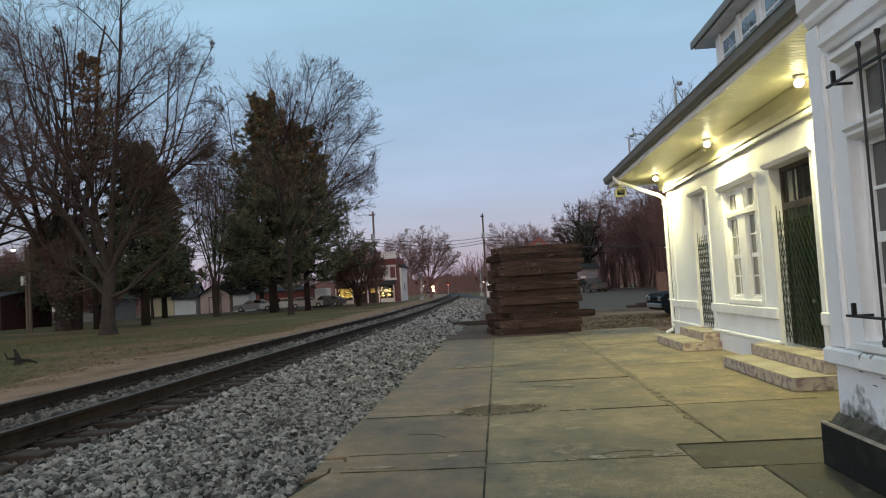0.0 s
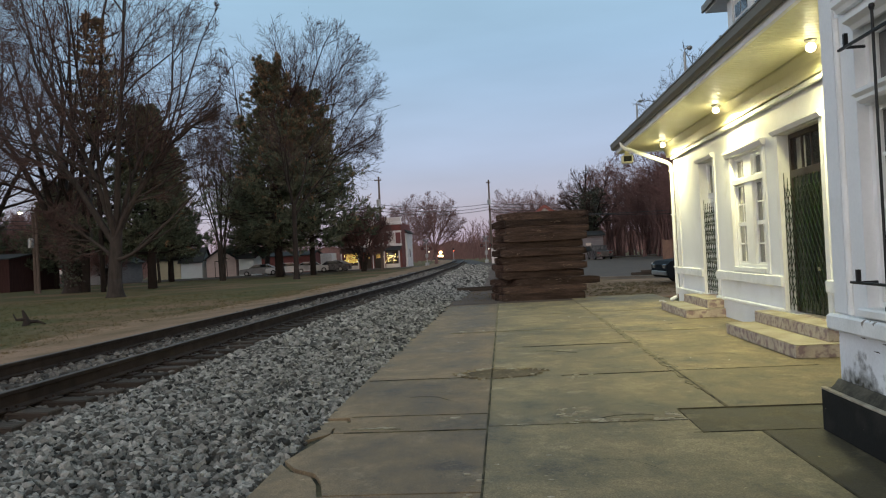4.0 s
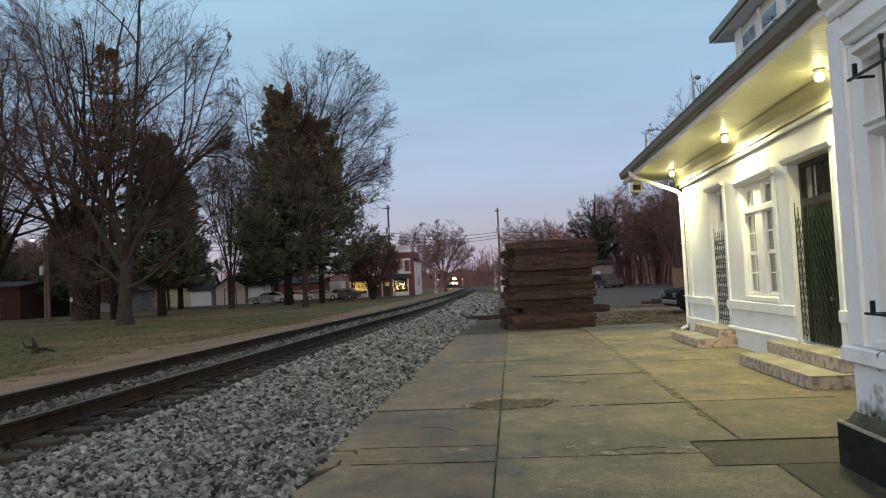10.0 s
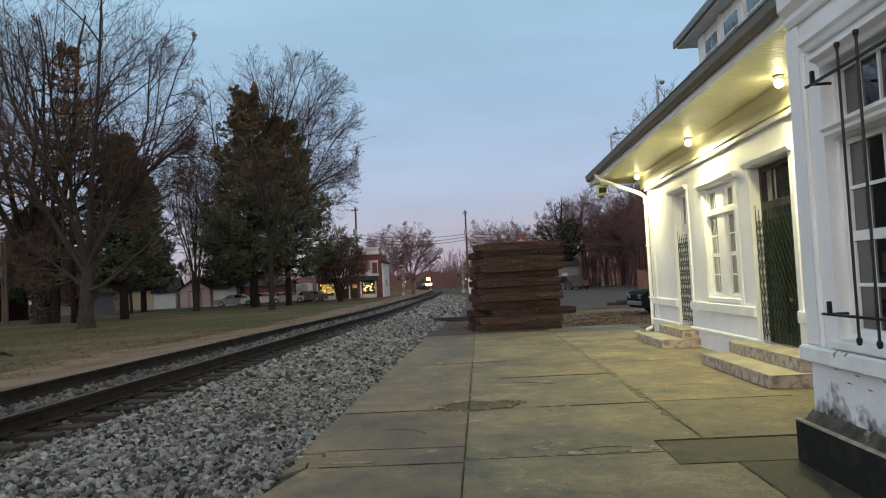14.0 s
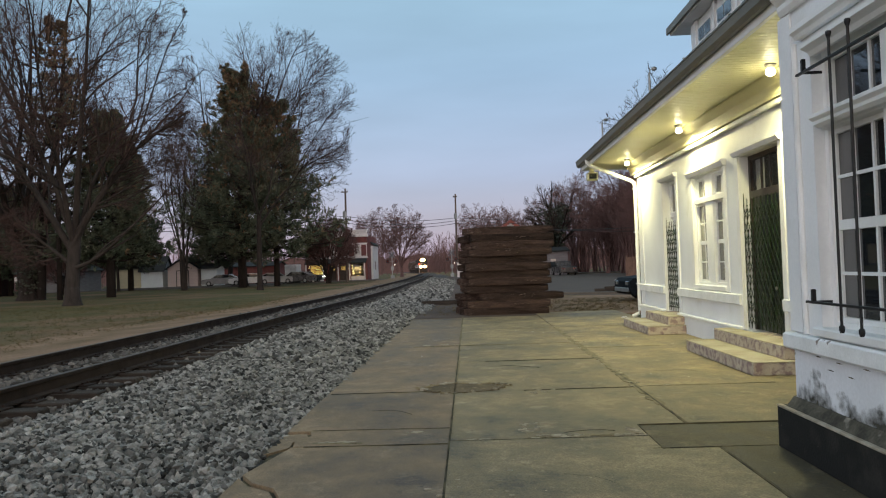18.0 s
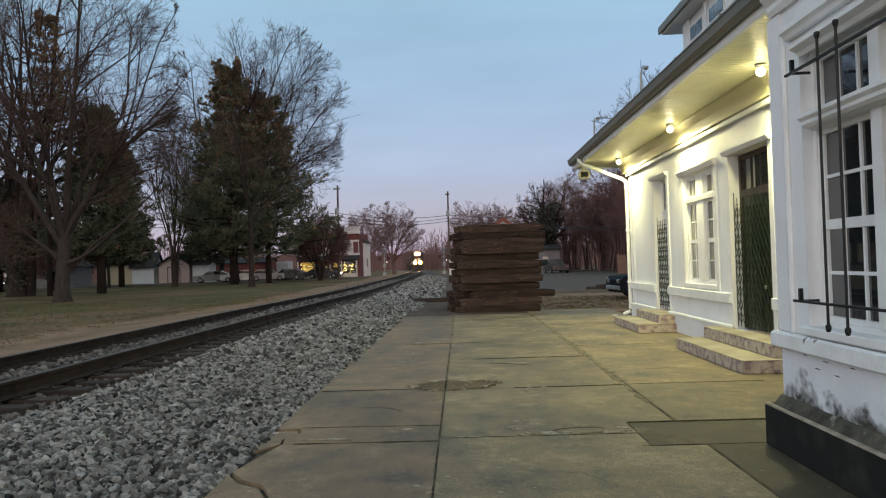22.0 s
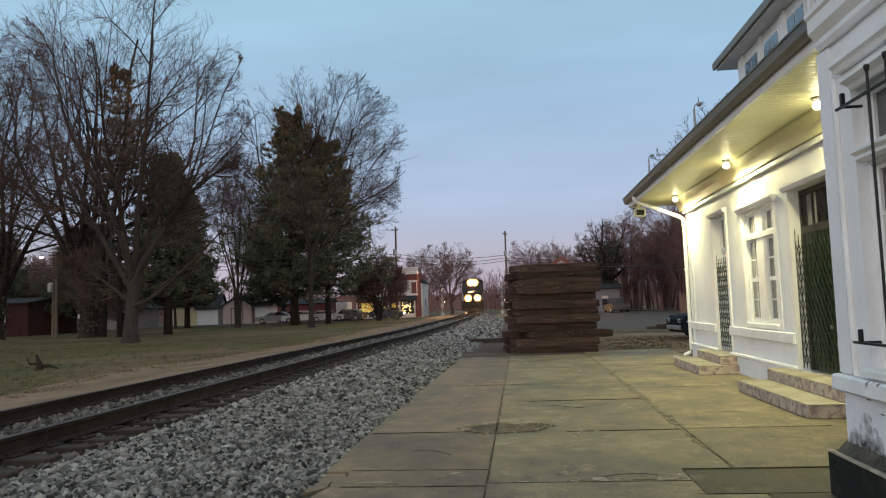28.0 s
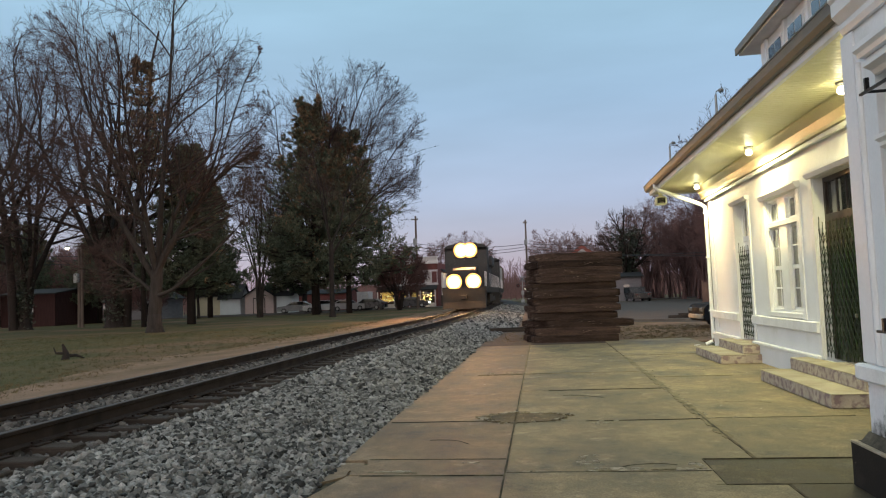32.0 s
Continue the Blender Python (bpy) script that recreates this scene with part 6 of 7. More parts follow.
def utility_pole(label, x, y, h, arms, lean=0):
    t = thing("utility_pole", label, "utility pole", "utility poles", at=(x, y, -0.1))
    part("pole", S().tube([(0, 0, 0), (lean, 0, h)], [0.17, 0.11], 8), M_WOODPOLE, t)
    for z, w in arms:
        a = part("crossarm", S().box(-w, w, -0.22, -0.1, z, z + 0.13, 0.01), M_WOODPOLE, t)
        for k in (-0.9, -0.45, 0.45, 0.9):
            part("insulator", S().lathe([(0.03, 0.13), (0.05, 0.18), (0.02, 0.28)], (w * k, -0.16, z), 6), M_GALV, a)
    part("transformer", S().lathe([(0.2, 0), (0.24, 0.05), (0.24, 0.75), (0.1, 0.85)], (0.0, -0.42, h - 3.6), 10), M_GALV, t)
    return t


utility_pole("tall wooden utility pole beside the shop street", -14.5, 90, 11.5, ((11.0, 0.42),), 0.1)
utility_pole("wooden utility pole at the grade crossing", -1.25, 105, 11.8, ((11.3, 0.3),), 0.05)
utility_pole("wooden utility pole in the park", -40.3, 61.6, 7.6, ((7.2, 0.4),))


def wire(label, a, b, sag, r=0.032):
    pts = [Vector(a).lerp(Vector(b), i / 16) - Vector((0, 0, sag * 4 * (i / 16) * (1 - i / 16))) for i in range(17)]
    tagged(part("overhead_wire", S().tube(pts, r, 4), M_WIRE), label, "wire", "overhead wires")


for z, s in ((8.0, 0.5), (7.6, 0.6), (7.2, 0.6)):
    wire("dark overhead wire over the track", (-14.5, 90, z), (-1.25, 105, z + 0.3), s)
    wire("dark overhead wire along the street", (-1.25, 105, z + 0.3), (36, 92, z - 1.8), s)
    wire("dark overhead wire along the street", (-14.5, 90, z), (-62, 70, z - 0.4), s)
wire("dark low service wire over the yard", (2, 80, 5.6), (38, 62, 4.2), 0.8)
wire("dark low service wire over the yard", (-1.25, 105, 7.2), (24, 62, 4.6), 0.8)


def roof_light(y):
    t = thing("roof_light", "small dark gooseneck light on the eave edge", "roof light", "roof lights", at=(3.58, y, 4.34))
    part("post", S().tube([(0, 0, 0), (0, 0, 0.44), (0.015, 0, 0.51), (0.06, 0, 0.53)], [0.024, 0.02, 0.012, 0.01], 8), M_GALV, t)
    part("base", S().box(-0.04, 0.04, -0.04, 0.04, -0.03, 0.03, 0.008), M_GALV, t)
    part("lamp_head", S().lathe([(0.02, 0.0), (0.045, 0.02), (0.05, 0.05), (0.02, 0.07)], (0.09, 0, 0.49), 10), M_GALV, t)


roof_light(13.5)
roof_light(18.05)


def crossing_signal(x, y, face):
    t = thing("crossing_signal", "grade crossing signal mast with crossbuck and lamps", "crossing signal", "crossing signals", at=(x, y, -0.05), rz=face)
    part("mast", S().tube([(0, 0, 0), (0, 0, 4.0)], 0.06, 8), M_GALV, t)
    part("base", S().box(-0.25, 0.25, -0.25, 0.25, 0, 0.5, 0.03), M_GALV, t)
    for a in (45, -45):
        part("crossbuck_blade", S().box(-0.6, 0.6, -0.1, -0.07, -0.09, 0.09, m=Matrix.Translation((0, 0, 3.4)) @ Matrix.Rotation(radians(a), 4, "Y")), M_WORN_SIGN, t)
    part("arm", S().tube([(-0.75, -0.06, 2.5), (0.75, -0.06, 2.5)], 0.03, 6), M_GALV, t)
    for k in (-0.6, 0.6):
        f = part("hood", S().lathe([(0.25, -0.02), (0.25, 0.02)], (k, -0.12, 2.5), 14, "y"), M_IRON, t)
        part("lens", S().lathe([(0.12, -0.02), (0.12, 0.01)], (k, -0.15, 2.5), 12, "y"), M_REDLENS, f)
    part("tell_tale", S().lathe([(0.05, -0.02), (0.05, 0.02)], (0.35, -0.1, 2.0), 8, "y"), M_SIGNAL, t)
    part("bell_box", S().box(-0.2, 0.2, -0.1, 0.2, 1.2, 1.75, 0.03), M_GALV, t)


crossing_signal(-10.6, 106, 0)
crossing_signal(-2.0, 104.5, 0)
ws = thing("wayside_signal", "far railroad signal mast showing red", "railroad signal", at=(-15.5, 238, -0.05 - drop(238)))
part("mast", S().tube([(0, 0, 0), (0, 0, 4.2)], 0.08, 8), M_GALV, ws)
part("signal_head", S().box(-0.25, 0.25, -0.1, 0.15, 3.0, 4.1, 0.04), M_IRON, ws)
part("red_lamp", S().lathe([(0.16, -0.02), (0.16, 0.02)], (0, -0.12, 3.3), 12, "y"), M_REDLAMP, ws)
sb = thing("signal_cabinet", "white signal equipment cabinet by the crossing", "cabinet", at=(-0.55, 92, -0.05))
part("body", S().box(-0.55, 0.55, -0.4, 0.4, 0.1, 1.9, 0.03), M_SHOPWHITE, sb)
part("roof", S().box(-0.62, 0.62, -0.47, 0.47, 1.9, 2.0, 0.02), M_GALV, sb)
part("work_lamp", S().lathe([(0.1, -0.03), (0.1, 0.0)], (-0.3, -0.42, 1.5), 10, "y"), M_SIGNAL, sb, "small bright lamp")


def street_lamp(x, y, h):
    t = thing("street_lamp", "wooden street lamp pole with a small lit lamp", "street lamp", "street lamps", at=(x, y, -0.05))
    part("pole", S().tube([(0, 0, 0), (0, 0, h)], [0.14, 0.1], 8), M_WOODPOLE, t)
    part("arm", S().tube([(0, 0, h - 0.4), (-0.9, 0, h - 0.1), (-1.3, 0, h - 0.15)], 0.03, 6), M_GALV, t)
    part("lamp_head", S().lathe([(0.05, 0), (0.16, -0.08), (0.2, -0.16)], (-1.4, 0, h - 0.1), 10), M_GALV, t)
    part("lamp_glass", S().lathe([(0.17, -0.165), (0.15, -0.26), (0.05, -0.32)], (-1.4, 0, h - 0.1), 10), M_STREETLAMP, t, "lit lamp glass")


street_lamp(-39.3, 60.5, 7.3)
house("dark red barn-like building behind the park trees", -51.6, 70, 6, 8, 3.3, 0.5, M_BARN, M_DKROOF, name="building", category="building", windows=((0.4, 1.0, 0.5, 1.1),), trim=M_BARN)
house("pale cottage behind the park trees", -49, 86, 6, 6, 2.6, 1.5, M_SIDING, M_DKROOF, along=False, name="cottage", category="house", windows=((-1.5, 1.0, 0.9, 1.0), (1.5, 1.0, 0.9, 1.0)), doors=((0, 0.9, 2.0),), trim=M_SIDING)

# ---- vehicles ----
M_TYRE = mat("black_tyre", (0.018, 0.018, 0.018), 0.9, bump=0.1)
M_HEAD = glow("car_headlight_glow", (1.0, 0.95, 0.85), 14.0)


def car(label, colour, seed, lights=False, truck=False, rough=0.3):
    rng = random.Random(seed)
    paint = mat("car_paint", colour, rough, tuple(c * 0.85 for c in colour), 2, 30, bump=0, var=0.03)
    t = thing("pickup_truck" if truck else "car", label, "truck" if truck else "car", "parked cars")
    L, W = (5.3, 1.9) if truck else (4.6, 1.8)
    low = [(-L / 2, 0.35), (-L / 2 + 0.1, 0.25), (L / 2 - 0.1, 0.25), (L / 2, 0.4), (L / 2, 0.72), (L / 2 - 0.15, 0.85), (L / 2 - 1.2, 0.95), (-L / 2 + 0.5, 1.0), (-L / 2 + 0.02, 0.92)]
    body = part("body", S().prism(low, "y", -W / 2, W / 2), paint, t)
    cab = [(-0.2, 0.95), (L / 2 - 1.25, 0.95), (0.55, 1.55), (0.0, 1.62)] if truck else [(-L / 2 + 0.25, 0.98), (L / 2 - 1.15, 0.95), (0.45, 1.42), (-1.1, 1.45)]
    part("cabin", S().prism(cab, "y", -W / 2 + 0.12, W / 2 - 0.12), paint, t)
    cx = sum(p[0] for p in cab) / 4
    inner = [(cx + (u - cx) * 0.86, 1.0 + (w - 0.95) * 0.82) for u, w in cab]
    part("side_glass", S().prism(inner, "y", -W / 2 + 0.105, W / 2 - 0.105), M_PANE, t)
    (xa, za), (xb, zb) = cab[1], cab[2]
    part("windscreen", S().quad((xa - 0.02, -W / 2 + 0.22, za + 0.06), (xa - 0.02, W / 2 - 0.22, za + 0.06), (xb + 0.05, W / 2 - 0.26, zb - 0.04), (xb + 0.05, -W / 2 + 0.26, zb - 0.04)), M_PANE, t)
    for x in (-L / 2 + 0.85, L / 2 - 0.9):
        for y in (-W / 2 + 0.08, W / 2 - 0.08):
            w = part("wheel", S().lathe([(0.2, -0.1), (0.31, -0.09), (0.33, 0), (0.31, 0.09), (0.2, 0.1)], (x, y, 0.33), 16, "y"), M_TYRE, t)
            part("rim", S().lathe([(0.19, -0.105), (0.19, 0.105)], (x, y, 0.33), 12, "y"), M_GALV, w)
    for y in (-W / 2 + 0.3, W / 2 - 0.3):
        part("headlight", S().box(L / 2 - 0.05, L / 2 + 0.012, y - 0.17, y + 0.17, 0.58, 0.74, 0.02), M_HEAD if lights else M_PANE_LIT, body)
        part("tail_light", S().box(-L / 2 - 0.012, -L / 2 + 0.05, y - 0.15, y + 0.15, 0.68, 0.84, 0.02), M_REDLAMP if lights else M_BRICK, body)
    part("bumper", S().box(L / 2 - 0.03, L / 2 + 0.04, -W / 2 + 0.1, W / 2 - 0.1, 0.34, 0.5, 0.02), M_GALV, body)
    return t


def put_car(t, x, y, rz):
    t.matrix_world = pose(x, y, 0.0, 0, 0, rz)
    return t


put_car(car("white sedan parked before the sheds", (0.55, 0.56, 0.57), 1), -27.5, 92, 205)
put_car(car("silver sedan parked near the shop", (0.35, 0.36, 0.37), 2), -24, 93, 15)
put_car(car("dark hatchback parked near the shop", (0.03, 0.03, 0.035), 3), -21.5, 93.5, 170)
put_car(car("grey wagon parked before the sheds", (0.2, 0.21, 0.22), 4), -30.5, 91.5, 190)
put_car(car("dark blue car parked behind the station", (0.002, 0.004, 0.007), 5, rough=0.8), 8.3, 28.6, 186)
put_car(car("black pickup truck in the yard", (0.012, 0.012, 0.014), 6, truck=True), 11.3, 86, 95)
M_WHITEVAN = mat("white_box_body", (0.6, 0.58, 0.58), 0.5, bump=0.05)
tv = thing("box_trailer", "small white box trailer beside the shop", "trailer", at=(-22.8, 97, 0.0))
part("body", S().box(-0.75, 0.75, -1.4, 1.4, 0.5, 2.4, 0.05), M_WHITEVAN, tv)
for y in (-0.4, 0.4):
    part("wheel", S().lathe([(0.2, -0.86), (0.3, -0.85), (0.3, 0.85), (0.2, 0.86)], (0, y, 0.3), 12, "x"), M_TYRE, tv)
part("tongue", S().tube([(0, -1.4, 0.5), (0, -2.3, 0.45)], 0.05, 6), M_GALV, tv)
part("jack", S().tube([(0, -2.2, 0.0), (0, -2.2, 0.5)], 0.04, 6), M_GALV, tv)


def board_fence():
    f = thing("board_fence", "weathered brown board fence beyond the yard", "fence")
    m = mat("fence_board_wood", (0.16, 0.10, 0.075), 0.9, (0.11, 0.07, 0.055), 2, 20, bump=0.2, rnd=0.2)
    rng = random.Random(5)
    for i in range(44):
        part("board", S().box(15.0 + 0.22 * i, 15.2 + 0.22 * i, 70, 70.03, 0, 1.75 + rng.uniform(-0.04, 0.04)), m, f)
    for i in range(5):
        part("post", S().box(15.0 + 2.3 * i, 15.12 + 2.3 * i, 70.04, 70.16, -0.05, 1.9), m, f)
    for z in (0.4, 1.4):
        part("rail", S().box(15.0, 24.7, 70.031, 70.08, z, z + 0.09), m, f)


board_fence()
rng0 = random.Random(15)
for i in range(9):
    a = rng0.uniform(0, 180)
    ob = part("scrap_timber", S().box(-0.9, 0.9, -0.08, 0.08, 0, 0.14, 0.01), M_TIE)
    ob.matrix_world = pose(8.2 + rng0.uniform(-0.8, 0.8), 37 + rng0.uniform(-0.8, 0.8), 0.0 + 0.13 * (i // 3), 0, rng0.uniform(-3, 3) if i > 2 else 0, a)
    tagged(ob, "dark scrap timber on a heap in the yard", "timber", "scrap timbers")
ob = part("white_barrier_pole", S().tube([(7.35, 36.4, 0.55), (8.15, 35.9, 0.08)], 0.06, 8), M_SHOPWHITE)
tagged(ob, "white pole leaning on scrap timber", "pole")
for y, x0, x1 in ((34.4, 3.4, 10.5),):
    ob = part("yard_kerb", S().prism([(x0, y + 1.6), (x1, y - 2.9), (x1, y - 2.6), (x0, y + 1.9)], "z", -0.05, 0.1), M_CONC_OLD)
    tagged(ob, "dark low kerb along the yard", "kerb", kind="structure")
ob = part("loose_tie", S().box(-0.9, 0.9, -0.1, 0.1, 0, 0.17, 0.012), M_TIE)
ob.matrix_world = pose(-0.7, 29.5, 0.01, 0, 0, 8)
tagged(ob, "single dark tie lying beside the stack", "railroad tie")
st = part("root_stump", S().tube([(0, 0, -0.05), (0.02, 0.03, 0.18), (-0.08, 0, 0.5)], [0.14, 0.1, 0.03], 7).tube([(0, 0, 0.12), (0.3, 0.1, 0.12), (0.55, 0.05, 0.02)], [0.07, 0.05, 0.02], 5).tube([(0, 0, 0.2), (-0.25, -0.1, 0.22), (-0.35, 0, 0.4)], [0.06, 0.04, 0.015], 5), M_BARK)
st.matrix_world = pose(-14.8, 22.6, -0.05, 0, 0, 20)
tagged(st, "small dead root stump in the grass", "stump")


def tufts(label, centres, length, seed, material):
    nr = np.random.default_rng(seed)
    tagged(part("grass_tufts", blades(nr, centres, 6, (0.05, 0.05, 0.008), length, 0.006, 1.1), material), label, "grass", kind="stuff")


M_DRY = mat("dry_grass_blades", (0.15, 0.10, 0.05), 0.9, (0.085, 0.07, 0.028), 0.5, 20, bump=0, island=0.35)
M_GREENBLADE = mat("dull_green_grass_blades", (0.06, 0.06, 0.02), 0.9, (0.10, 0.08, 0.035), 0.35, 20, bump=0, island=0.35)
rg = random.Random(40)
tufts("short dull winter grass", [(rg.uniform(-30, -10.2), 8 + 34 * rg.random() ** 1.5, -0.03) for _ in range(6500)], 0.09, 1, M_GREENBLADE)
tufts("dry grass along the dirt beside the track", [(track_x(y) - 2.6 - 3.4 * rg.random() ** 1.4, y, 0.03) for y in [6 + 40 * rg.random() ** 1.5 for _ in range(3000)]], 0.08, 2, M_DRY)
tufts("thin dry grass at the platform end", [(rg.uniform(2.9, 7.5), rg.uniform(23.2, 31), 0.0) for _ in range(1300)] + [(rg.uniform(-1.2, 0.3), rg.uniform(23.3, 30), 0.01) for _ in range(160)], 0.09, 3, M_DRY)
rg2 = random.Random(14)
for i in range(16):
    ob = part("litter_scrap", S().box(-0.05, 0.05, -0.03, 0.03, 0, 0.012, 0.003), M_SHOPWHITE)
    ob.matrix_world = pose(4.42 + rg2.uniform(-0.12, 0.05), 19.75 + rg2.uniform(-0.25, 0.6), 0.002 + 0.012 * (i % 3), rg2.uniform(-4, 4), 0, rg2.uniform(0, 180)) if i < 5 else pose(rg2.uniform(-1.2, 4), rg2.uniform(9, 21), 0.007, 0, 0, rg2.uniform(0, 180)) @ Matrix.Scale(rg2.uniform(0.2, 0.45), 4)
    tagged(ob, "small pale scrap lying on the platform", "scrap", "pale scraps")

# ---- train ----
M_LOCO = mat("black_loco_paint", (0.010, 0.010, 0.012), 0.6, (0.016, 0.014, 0.014), 1.2, 25, bump=0.06, third=(0.03, 0.022, 0.018), third_scale=0.8, third_range=(0.6, 0.72))
M_UNDER = mat("grimy_underframe", (0.028, 0.025, 0.022), 0.85, (0.045, 0.038, 0.03), 2, 25, bump=0.2)
M_HOPPER = mat("freight_car_brown", (0.10, 0.06, 0.045), 0.7, (0.075, 0.048, 0.038), 1, 20, bump=0.1)
M_BEAM = glow("locomotive_headlight", (1.0, 0.50, 0.17), 2300.0)
# glare round the lamps, modelled as oversized glowing discs behind the bulbs
M_GLARE = glow("lamp_reflector", (1.0, 0.66, 0.27), 6.0)
M_GLARE_EDGE = glow("lamp_glare_edge", (1.0, 0.50, 0.14), 1.7)
M_BEAMLOW = glow("ditch_light", (1.0, 0.50, 0.17), 2300.0)


def bogie(parent, y, axles):
    for a in axles:
        for side in (-0.755, 0.755):
            w = part("wheel", S().lathe([(0.2, -0.05), (0.5, -0.06), (0.53, -0.045), (0.5, 0.06), (0.2, 0.06)], (side, y + a, 0.5), 18, "x"), M_UNDER, parent)
    for side in (-1.05, 1.05):
        part("truck_frame", S().box(side - 0.1, side + 0.1, y + min(axles) - 0.6, y + max(axles) + 0.6, 0.42, 0.85, 0.06), M_UNDER, parent)


def locomotive():
    """Front at y=0 facing -y, rail top at z=0."""
    t = thing("locomotive", "dark diesel locomotive with bright headlight and ditch lights", "locomotive")
    fr = part("underframe", S().box(-1.5, 1.5, 0.3, 21.5, 1.15, 1.6, 0.04), M_UNDER, t)
    part("pilot", S().prism([(0.0, 0.12), (0.55, 0.12), (0.55, 1.5), (0.18, 1.5), (0.12, 0.6)], "x", -1.45, 1.45), M_UNDER, t, "black pilot plate")
    part("nose", S().prism([(0.95, 1.6), (2.7, 1.6), (2.7, 3.0), (1.25, 2.95), (0.98, 2.75)], "x", -0.8, 0.8), M_LOCO, t)
    part("cab", S().prism([(2.7, 1.6), (4.9, 1.6), (4.9, 4.45), (2.95, 4.45), (2.7, 4.2)], "x", -1.5, 1.5), M_LOCO, t)
    part("cab_roof", S().prism([(-1.56, 4.4), (-1.2, 4.62), (0, 4.7), (1.2, 4.62), (1.56, 4.4)], "y", 2.6, 5.0), M_LOCO, t)
    for x in (-1.05, -0.36, 0.36, 1.05):
        part("cab_window", S().box(x - 0.26, x + 0.26, 2.66, 2.697, 3.25, 4.0, 0.01), M_DARK_GLASS, t)
    for x in (-1.505, 1.505):
        part("side_window", S().box(x - 0.02, x + 0.02, 3.2, 4.6, 3.1, 3.9, 0.01), M_DARK_GLASS, t)
    part("long_hood", S().prism([(-0.85, 1.6), (0.85, 1.6), (0.85, 4.2), (0.6, 4.4), (-0.6, 4.4), (-0.85, 4.2)], "y", 4.9, 20.4), M_LOCO, t)
    for y in (7.0, 10.5, 16.0, 18.3):
        part("roof_fan", S().lathe([(0.6, 4.4), (0.6, 4.6), (0.5, 4.64)], (0, y, 0), 18), M_UNDER, t)
    part("radiator", S().box(-1.2, 1.2, 15, 19.5, 3.5, 4.35, 0.05), M_LOCO, t)
    for i in range(7):
        part("hood_door", S().box(0.852, 0.875, 5.3 + 1.35 * i, 6.5 + 1.35 * i, 1.9, 3.9, 0.008), M_LOCO, t)
        part("hood_door", S().box(-0.875, -0.852, 5.3 + 1.35 * i, 6.5 + 1.35 * i, 1.9, 3.9, 0.008), M_LOCO, t)
    part("fuel_tank", S().box(-1.3, 1.3, 8.4, 13.0, 0.35, 1.15, 0.12), M_UNDER, t)
    bogie(t, 4.2, (-2.0, 0, 2.0)), bogie(t, 17.6, (-2.0, 0, 2.0))
    part("coupler", S().box(-0.16, 0.16, -0.55, 0.3, 0.72, 1.05, 0.04), M_UNDER, t)
    for x in (-1.42, 1.42):
        for y in [0.5 + 1.0 * i for i in range(3)] + [5.2 + 1.7 * i for i in range(10)]:
            part("stanchion", S().tube([(x, y, 1.6), (x, y, 2.6)], 0.02, 5), M_SHOPWHITE, t)
        part("handrail", S().tube([(x, 0.5, 2.6), (x, 2.5, 2.6)], 0.02, 5), M_SHOPWHITE, t)
        part("handrail", S().tube([(x, 5.2, 2.6), (x, 20.5, 2.6)], 0.02, 5), M_SHOPWHITE, t)
        part("step_well", S().box(x - 0.18, x + 0.05, 0.35, 0.9, 0.35, 1.1, 0.02), M_UNDER, t)
    part("front_rail", S().tube([(-1.42, 0.5, 2.6), (-0.9, 0.42, 2.55), (0.9, 0.42, 2.55), (1.42, 0.5, 2.6)], 0.02, 5), M_UNDER, t)
    box = part("headlight_box", S().box(-0.84, 0.84, 2.5, 2.9, 3.66, 4.74, 0.04), M_UNDER, t)
    for x in (-0.3, 0.3):
        part("headlight", S().lathe([(0.18, -0.02), (0.18, 0.02)], (x, 2.462, 4.2), 16, "y"), M_BEAM, box, "bright warm headlight bulb")
        part("reflector", S().lathe([(0.42, -0.012), (0.42, 0.012)], (x, 2.474, 4.2), 20, "y"), M_GLARE, box, "yellow lamp glare shaped as a glowing disc")
        part("reflector_rim", S().lathe([(0.54, -0.008), (0.54, 0.008)], (x, 2.488, 4.2), 24, "y"), M_GLARE_EDGE, box, "orange edge of the lamp glare, shaped as a glowing disc")
    for x in (-0.66, 0.66):
        b = part("ditch_light_box", S().box(x - 0.5, x + 0.5, 0.2, 0.5, 1.45, 2.45, 0.03), M_UNDER, t)
        part("ditch_light", S().lathe([(0.18, -0.02), (0.18, 0.02)], (x, 0.162, 1.95), 16, "y"), M_BEAMLOW, b, "bright warm ditch light bulb")
        part("reflector", S().lathe([(0.42, -0.012), (0.42, 0.012)], (x, 0.174, 1.95), 20, "y"), M_GLARE, b, "yellow lamp glare shaped as a glowing disc")
        part("reflector_rim", S().lathe([(0.54, -0.008), (0.54, 0.008)], (x, 0.188, 1.95), 24, "y"), M_GLARE_EDGE, b, "orange edge of the lamp glare, shaped as a glowing disc")
    part("marker_light", S().lathe([(0.06, -0.02), (0.06, 0.02)], (1.42, 0.4, 1.35), 10, "y"), M_SIGNAL, t)
    part("horn", S().lathe([(0.03, 0), (0.04, 0.25), (0.11, 0.4)], (0.3, 4.0, 4.7), 10, "y"), M_UNDER, t)
    return t


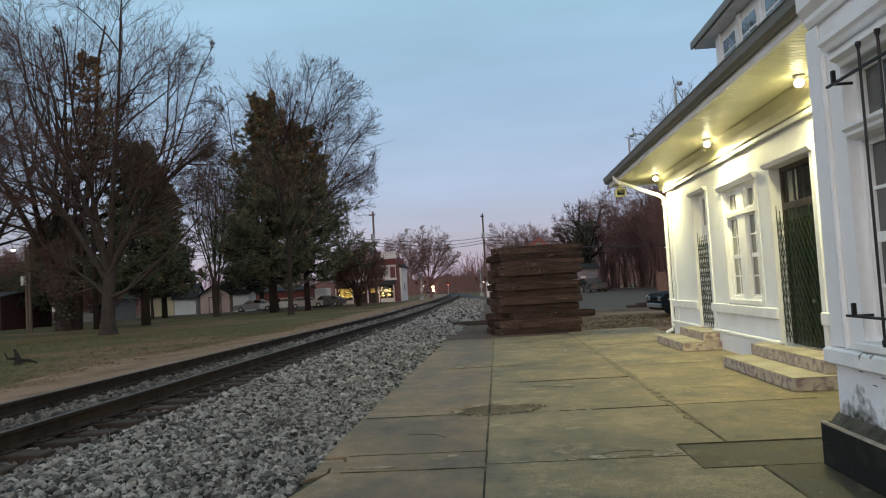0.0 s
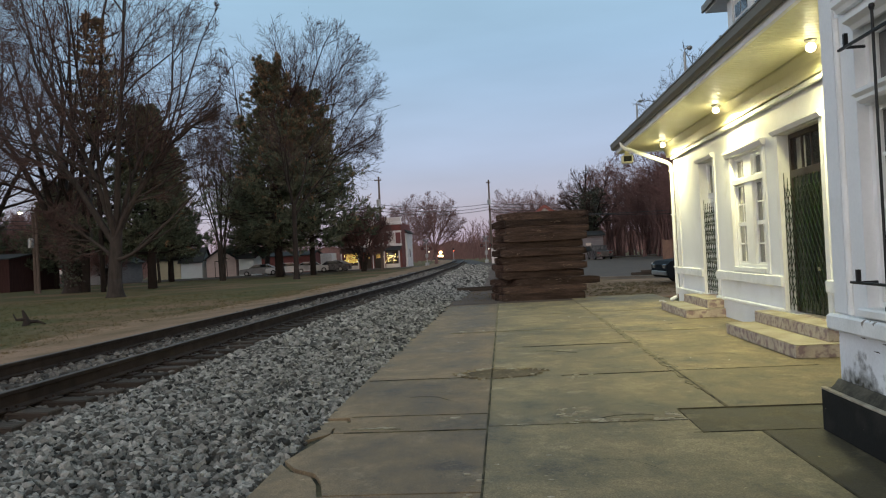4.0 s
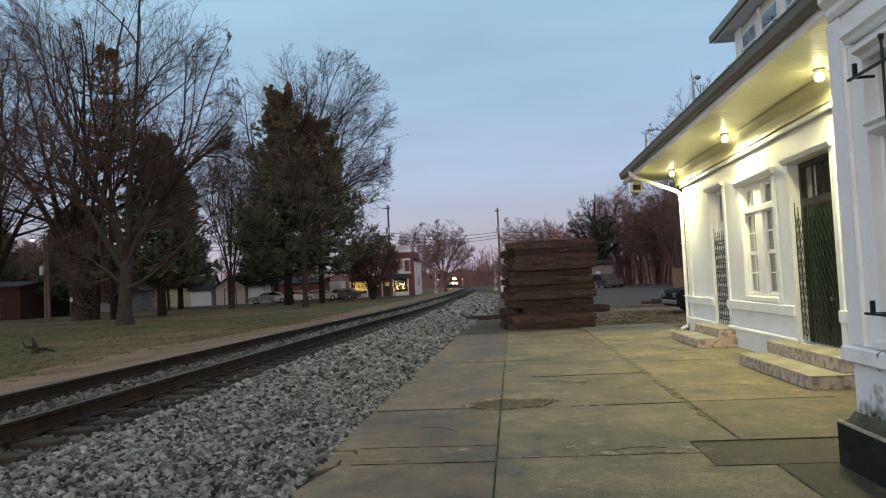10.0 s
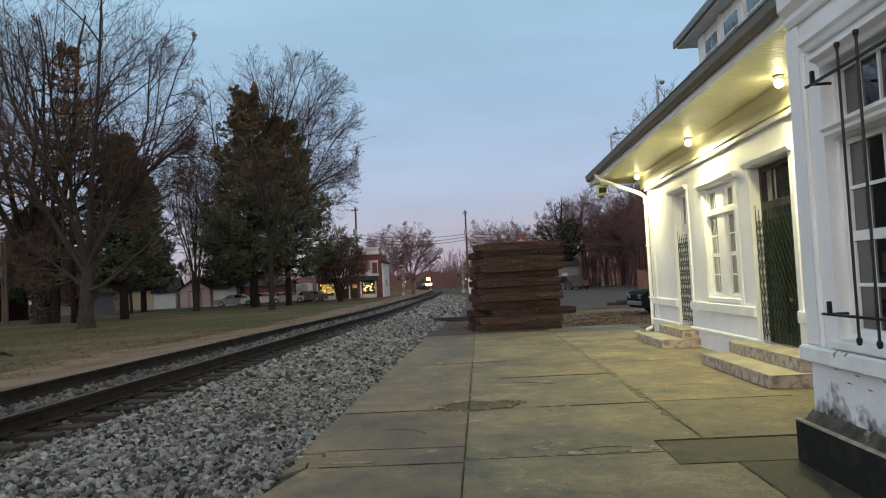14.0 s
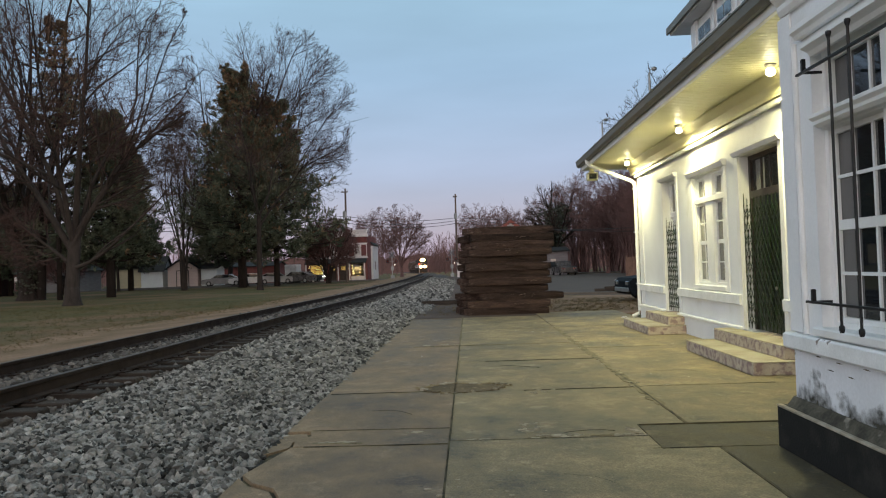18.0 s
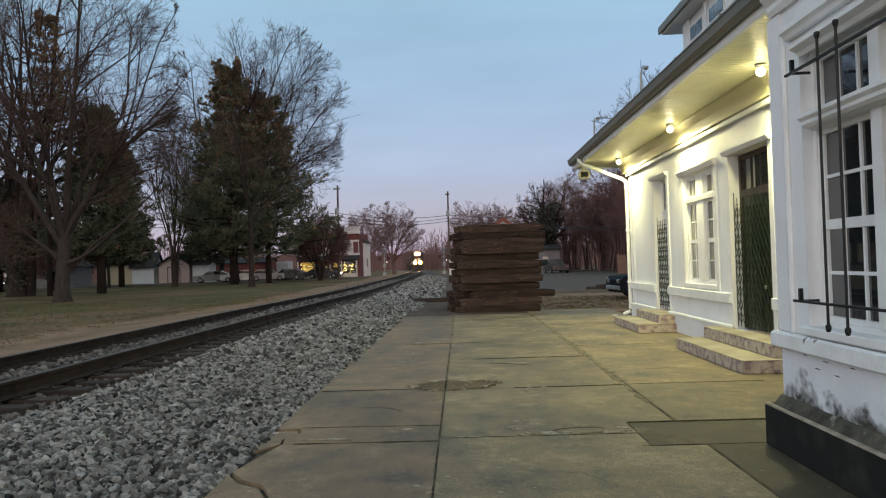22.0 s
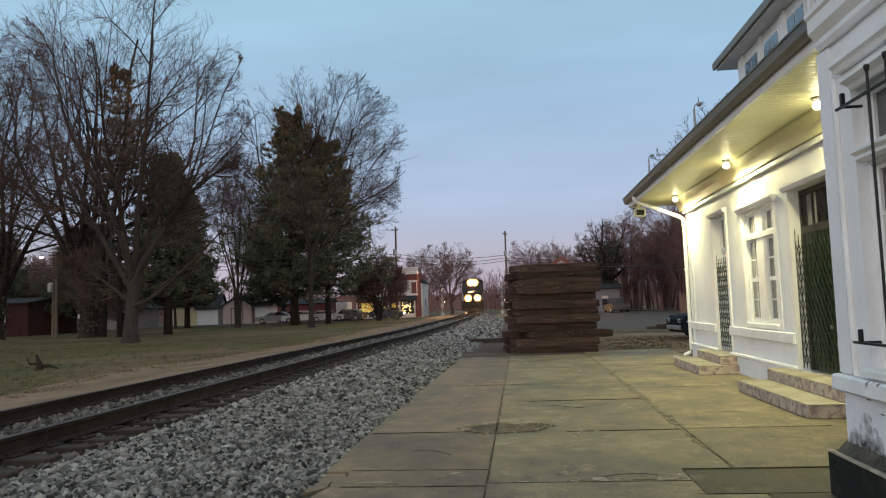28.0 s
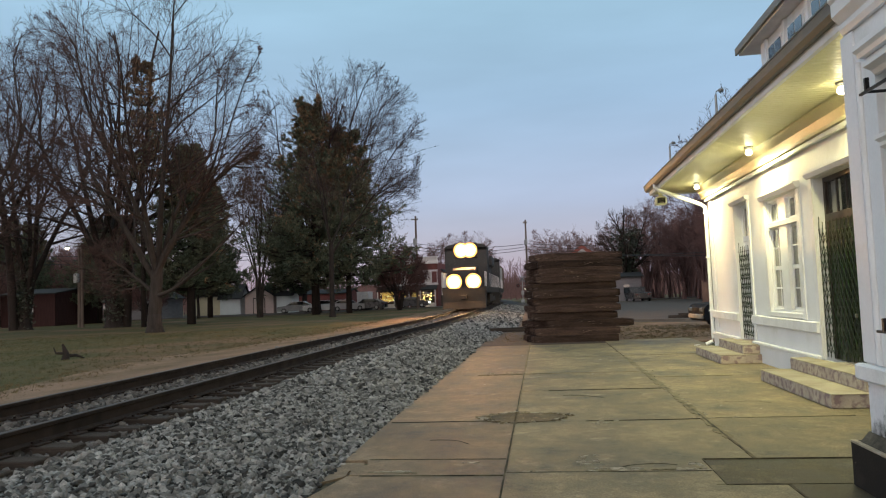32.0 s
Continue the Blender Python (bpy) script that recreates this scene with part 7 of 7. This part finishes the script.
def freight_car(label):
    t = thing("hopper_car", label, "freight car", "freight cars")
    part("body", S().prism([(-1.5, 1.5), (-1.1, 1.0), (1.1, 1.0), (1.5, 1.5), (1.5, 4.3), (1.2, 4.6), (-1.2, 4.6), (-1.5, 4.3)], "y", 0.7, 15.3), M_HOPPER, t)
    for i in range(11):
        for x in (-1.55, 1.51):
            part("rib", S().box(x, x + 0.06, 1.0 + 1.35 * i, 1.12 + 1.35 * i, 1.5, 4.3), M_HOPPER, t)
    part("sill", S().box(-0.3, 0.3, 0.0, 16.0, 0.8, 1.1, 0.02), M_UNDER, t)
    bogie(t, 2.2, (-0.9, 0.9)), bogie(t, 13.8, (-0.9, 0.9))
    part("end_ladder", S().box(1.0, 1.4, 0.62, 0.68, 1.4, 4.3), M_GALV, t)
    return t


LOCO = locomotive()
CONSIST = [(LOCO, 0.0, 21.8)]
LOCO2 = copy_thing(LOCO, Matrix())
for o in LOCO2.children_recursive:
    if o.name.split(".")[0] in ("headlight", "ditch_light", "marker_light", "reflector", "reflector_rim"):
        o.data = o.data.copy()
        o.data.materials[0] = M_PANE_LIT
tagged(LOCO2, "second dark diesel locomotive with unlit lamps", "locomotive")
CONSIST.append((LOCO2, 22.4, 21.8))
CARA = freight_car("brown covered hopper car behind the locomotives")
CONSIST.append((CARA, 44.8, 16.0))
for k in range(3):
    CONSIST.append((copy_thing(CARA, Matrix()), 61.2 + 16.4 * k, 16.0))


def front_y(t):
    """Where the locomotive's front stands along the track."""
    return 50.0 + (32.0 - t) * 13.7


MOVING_CARS = [
    (car("white pickup truck driving on the street behind the sheds", (0.55, 0.56, 0.57), 8, True, True), ((0, -230, 128, 0), (20, -150, 128, 0), (26, -88, 128, 0), (28.3, -69, 128, 0), (29, -62, 128, 0), (30, -52, 128, 0), (32, -38, 128, 0))),
    (car("dark car with lit headlights creeping past the shop", (0.05, 0.05, 0.055), 9, True), ((0, -110, 98.2, 0), (10, -60, 98.2, 0), (17, -26, 98.2, 0), (19, -18.6, 98.2, 0), (21, -17.9, 98.2, 0), (32, -16.6, 98.2, 0))),
    (car("dark sedan with lit headlights turning in", (0.03, 0.03, 0.035), 10, True), ((0, -190, 96.4, 0), (16, -110, 96.4, 0), (24, -48, 96.4, 0), (27.6, -29.5, 96.4, 0), (29, -27.4, 96.4, 0), (32, -25.6, 96.4, 0))),
]


def motions():
    for ob, back, length in CONSIST:
        rows = []
        for i in range(17):
            t = 2.0 * i
            y = front_y(t) + back
            a, b = Vector((track_x(y), y, RAIL_Z - drop(y))), Vector((track_x(y + length), y + length, RAIL_Z - drop(y + length)))
            rows.append((t, Matrix.Translation(a) @ Matrix.Rotation(-math.atan2(b.x - a.x, b.y - a.y), 4, "Z")))
        walk(ob, rows)
    for ob, rows in MOVING_CARS:
        walk(ob, [(t, pose(x, y, 0.02 - drop(y), 0, 0, rz)) for t, x, y, rz in rows])


motions()
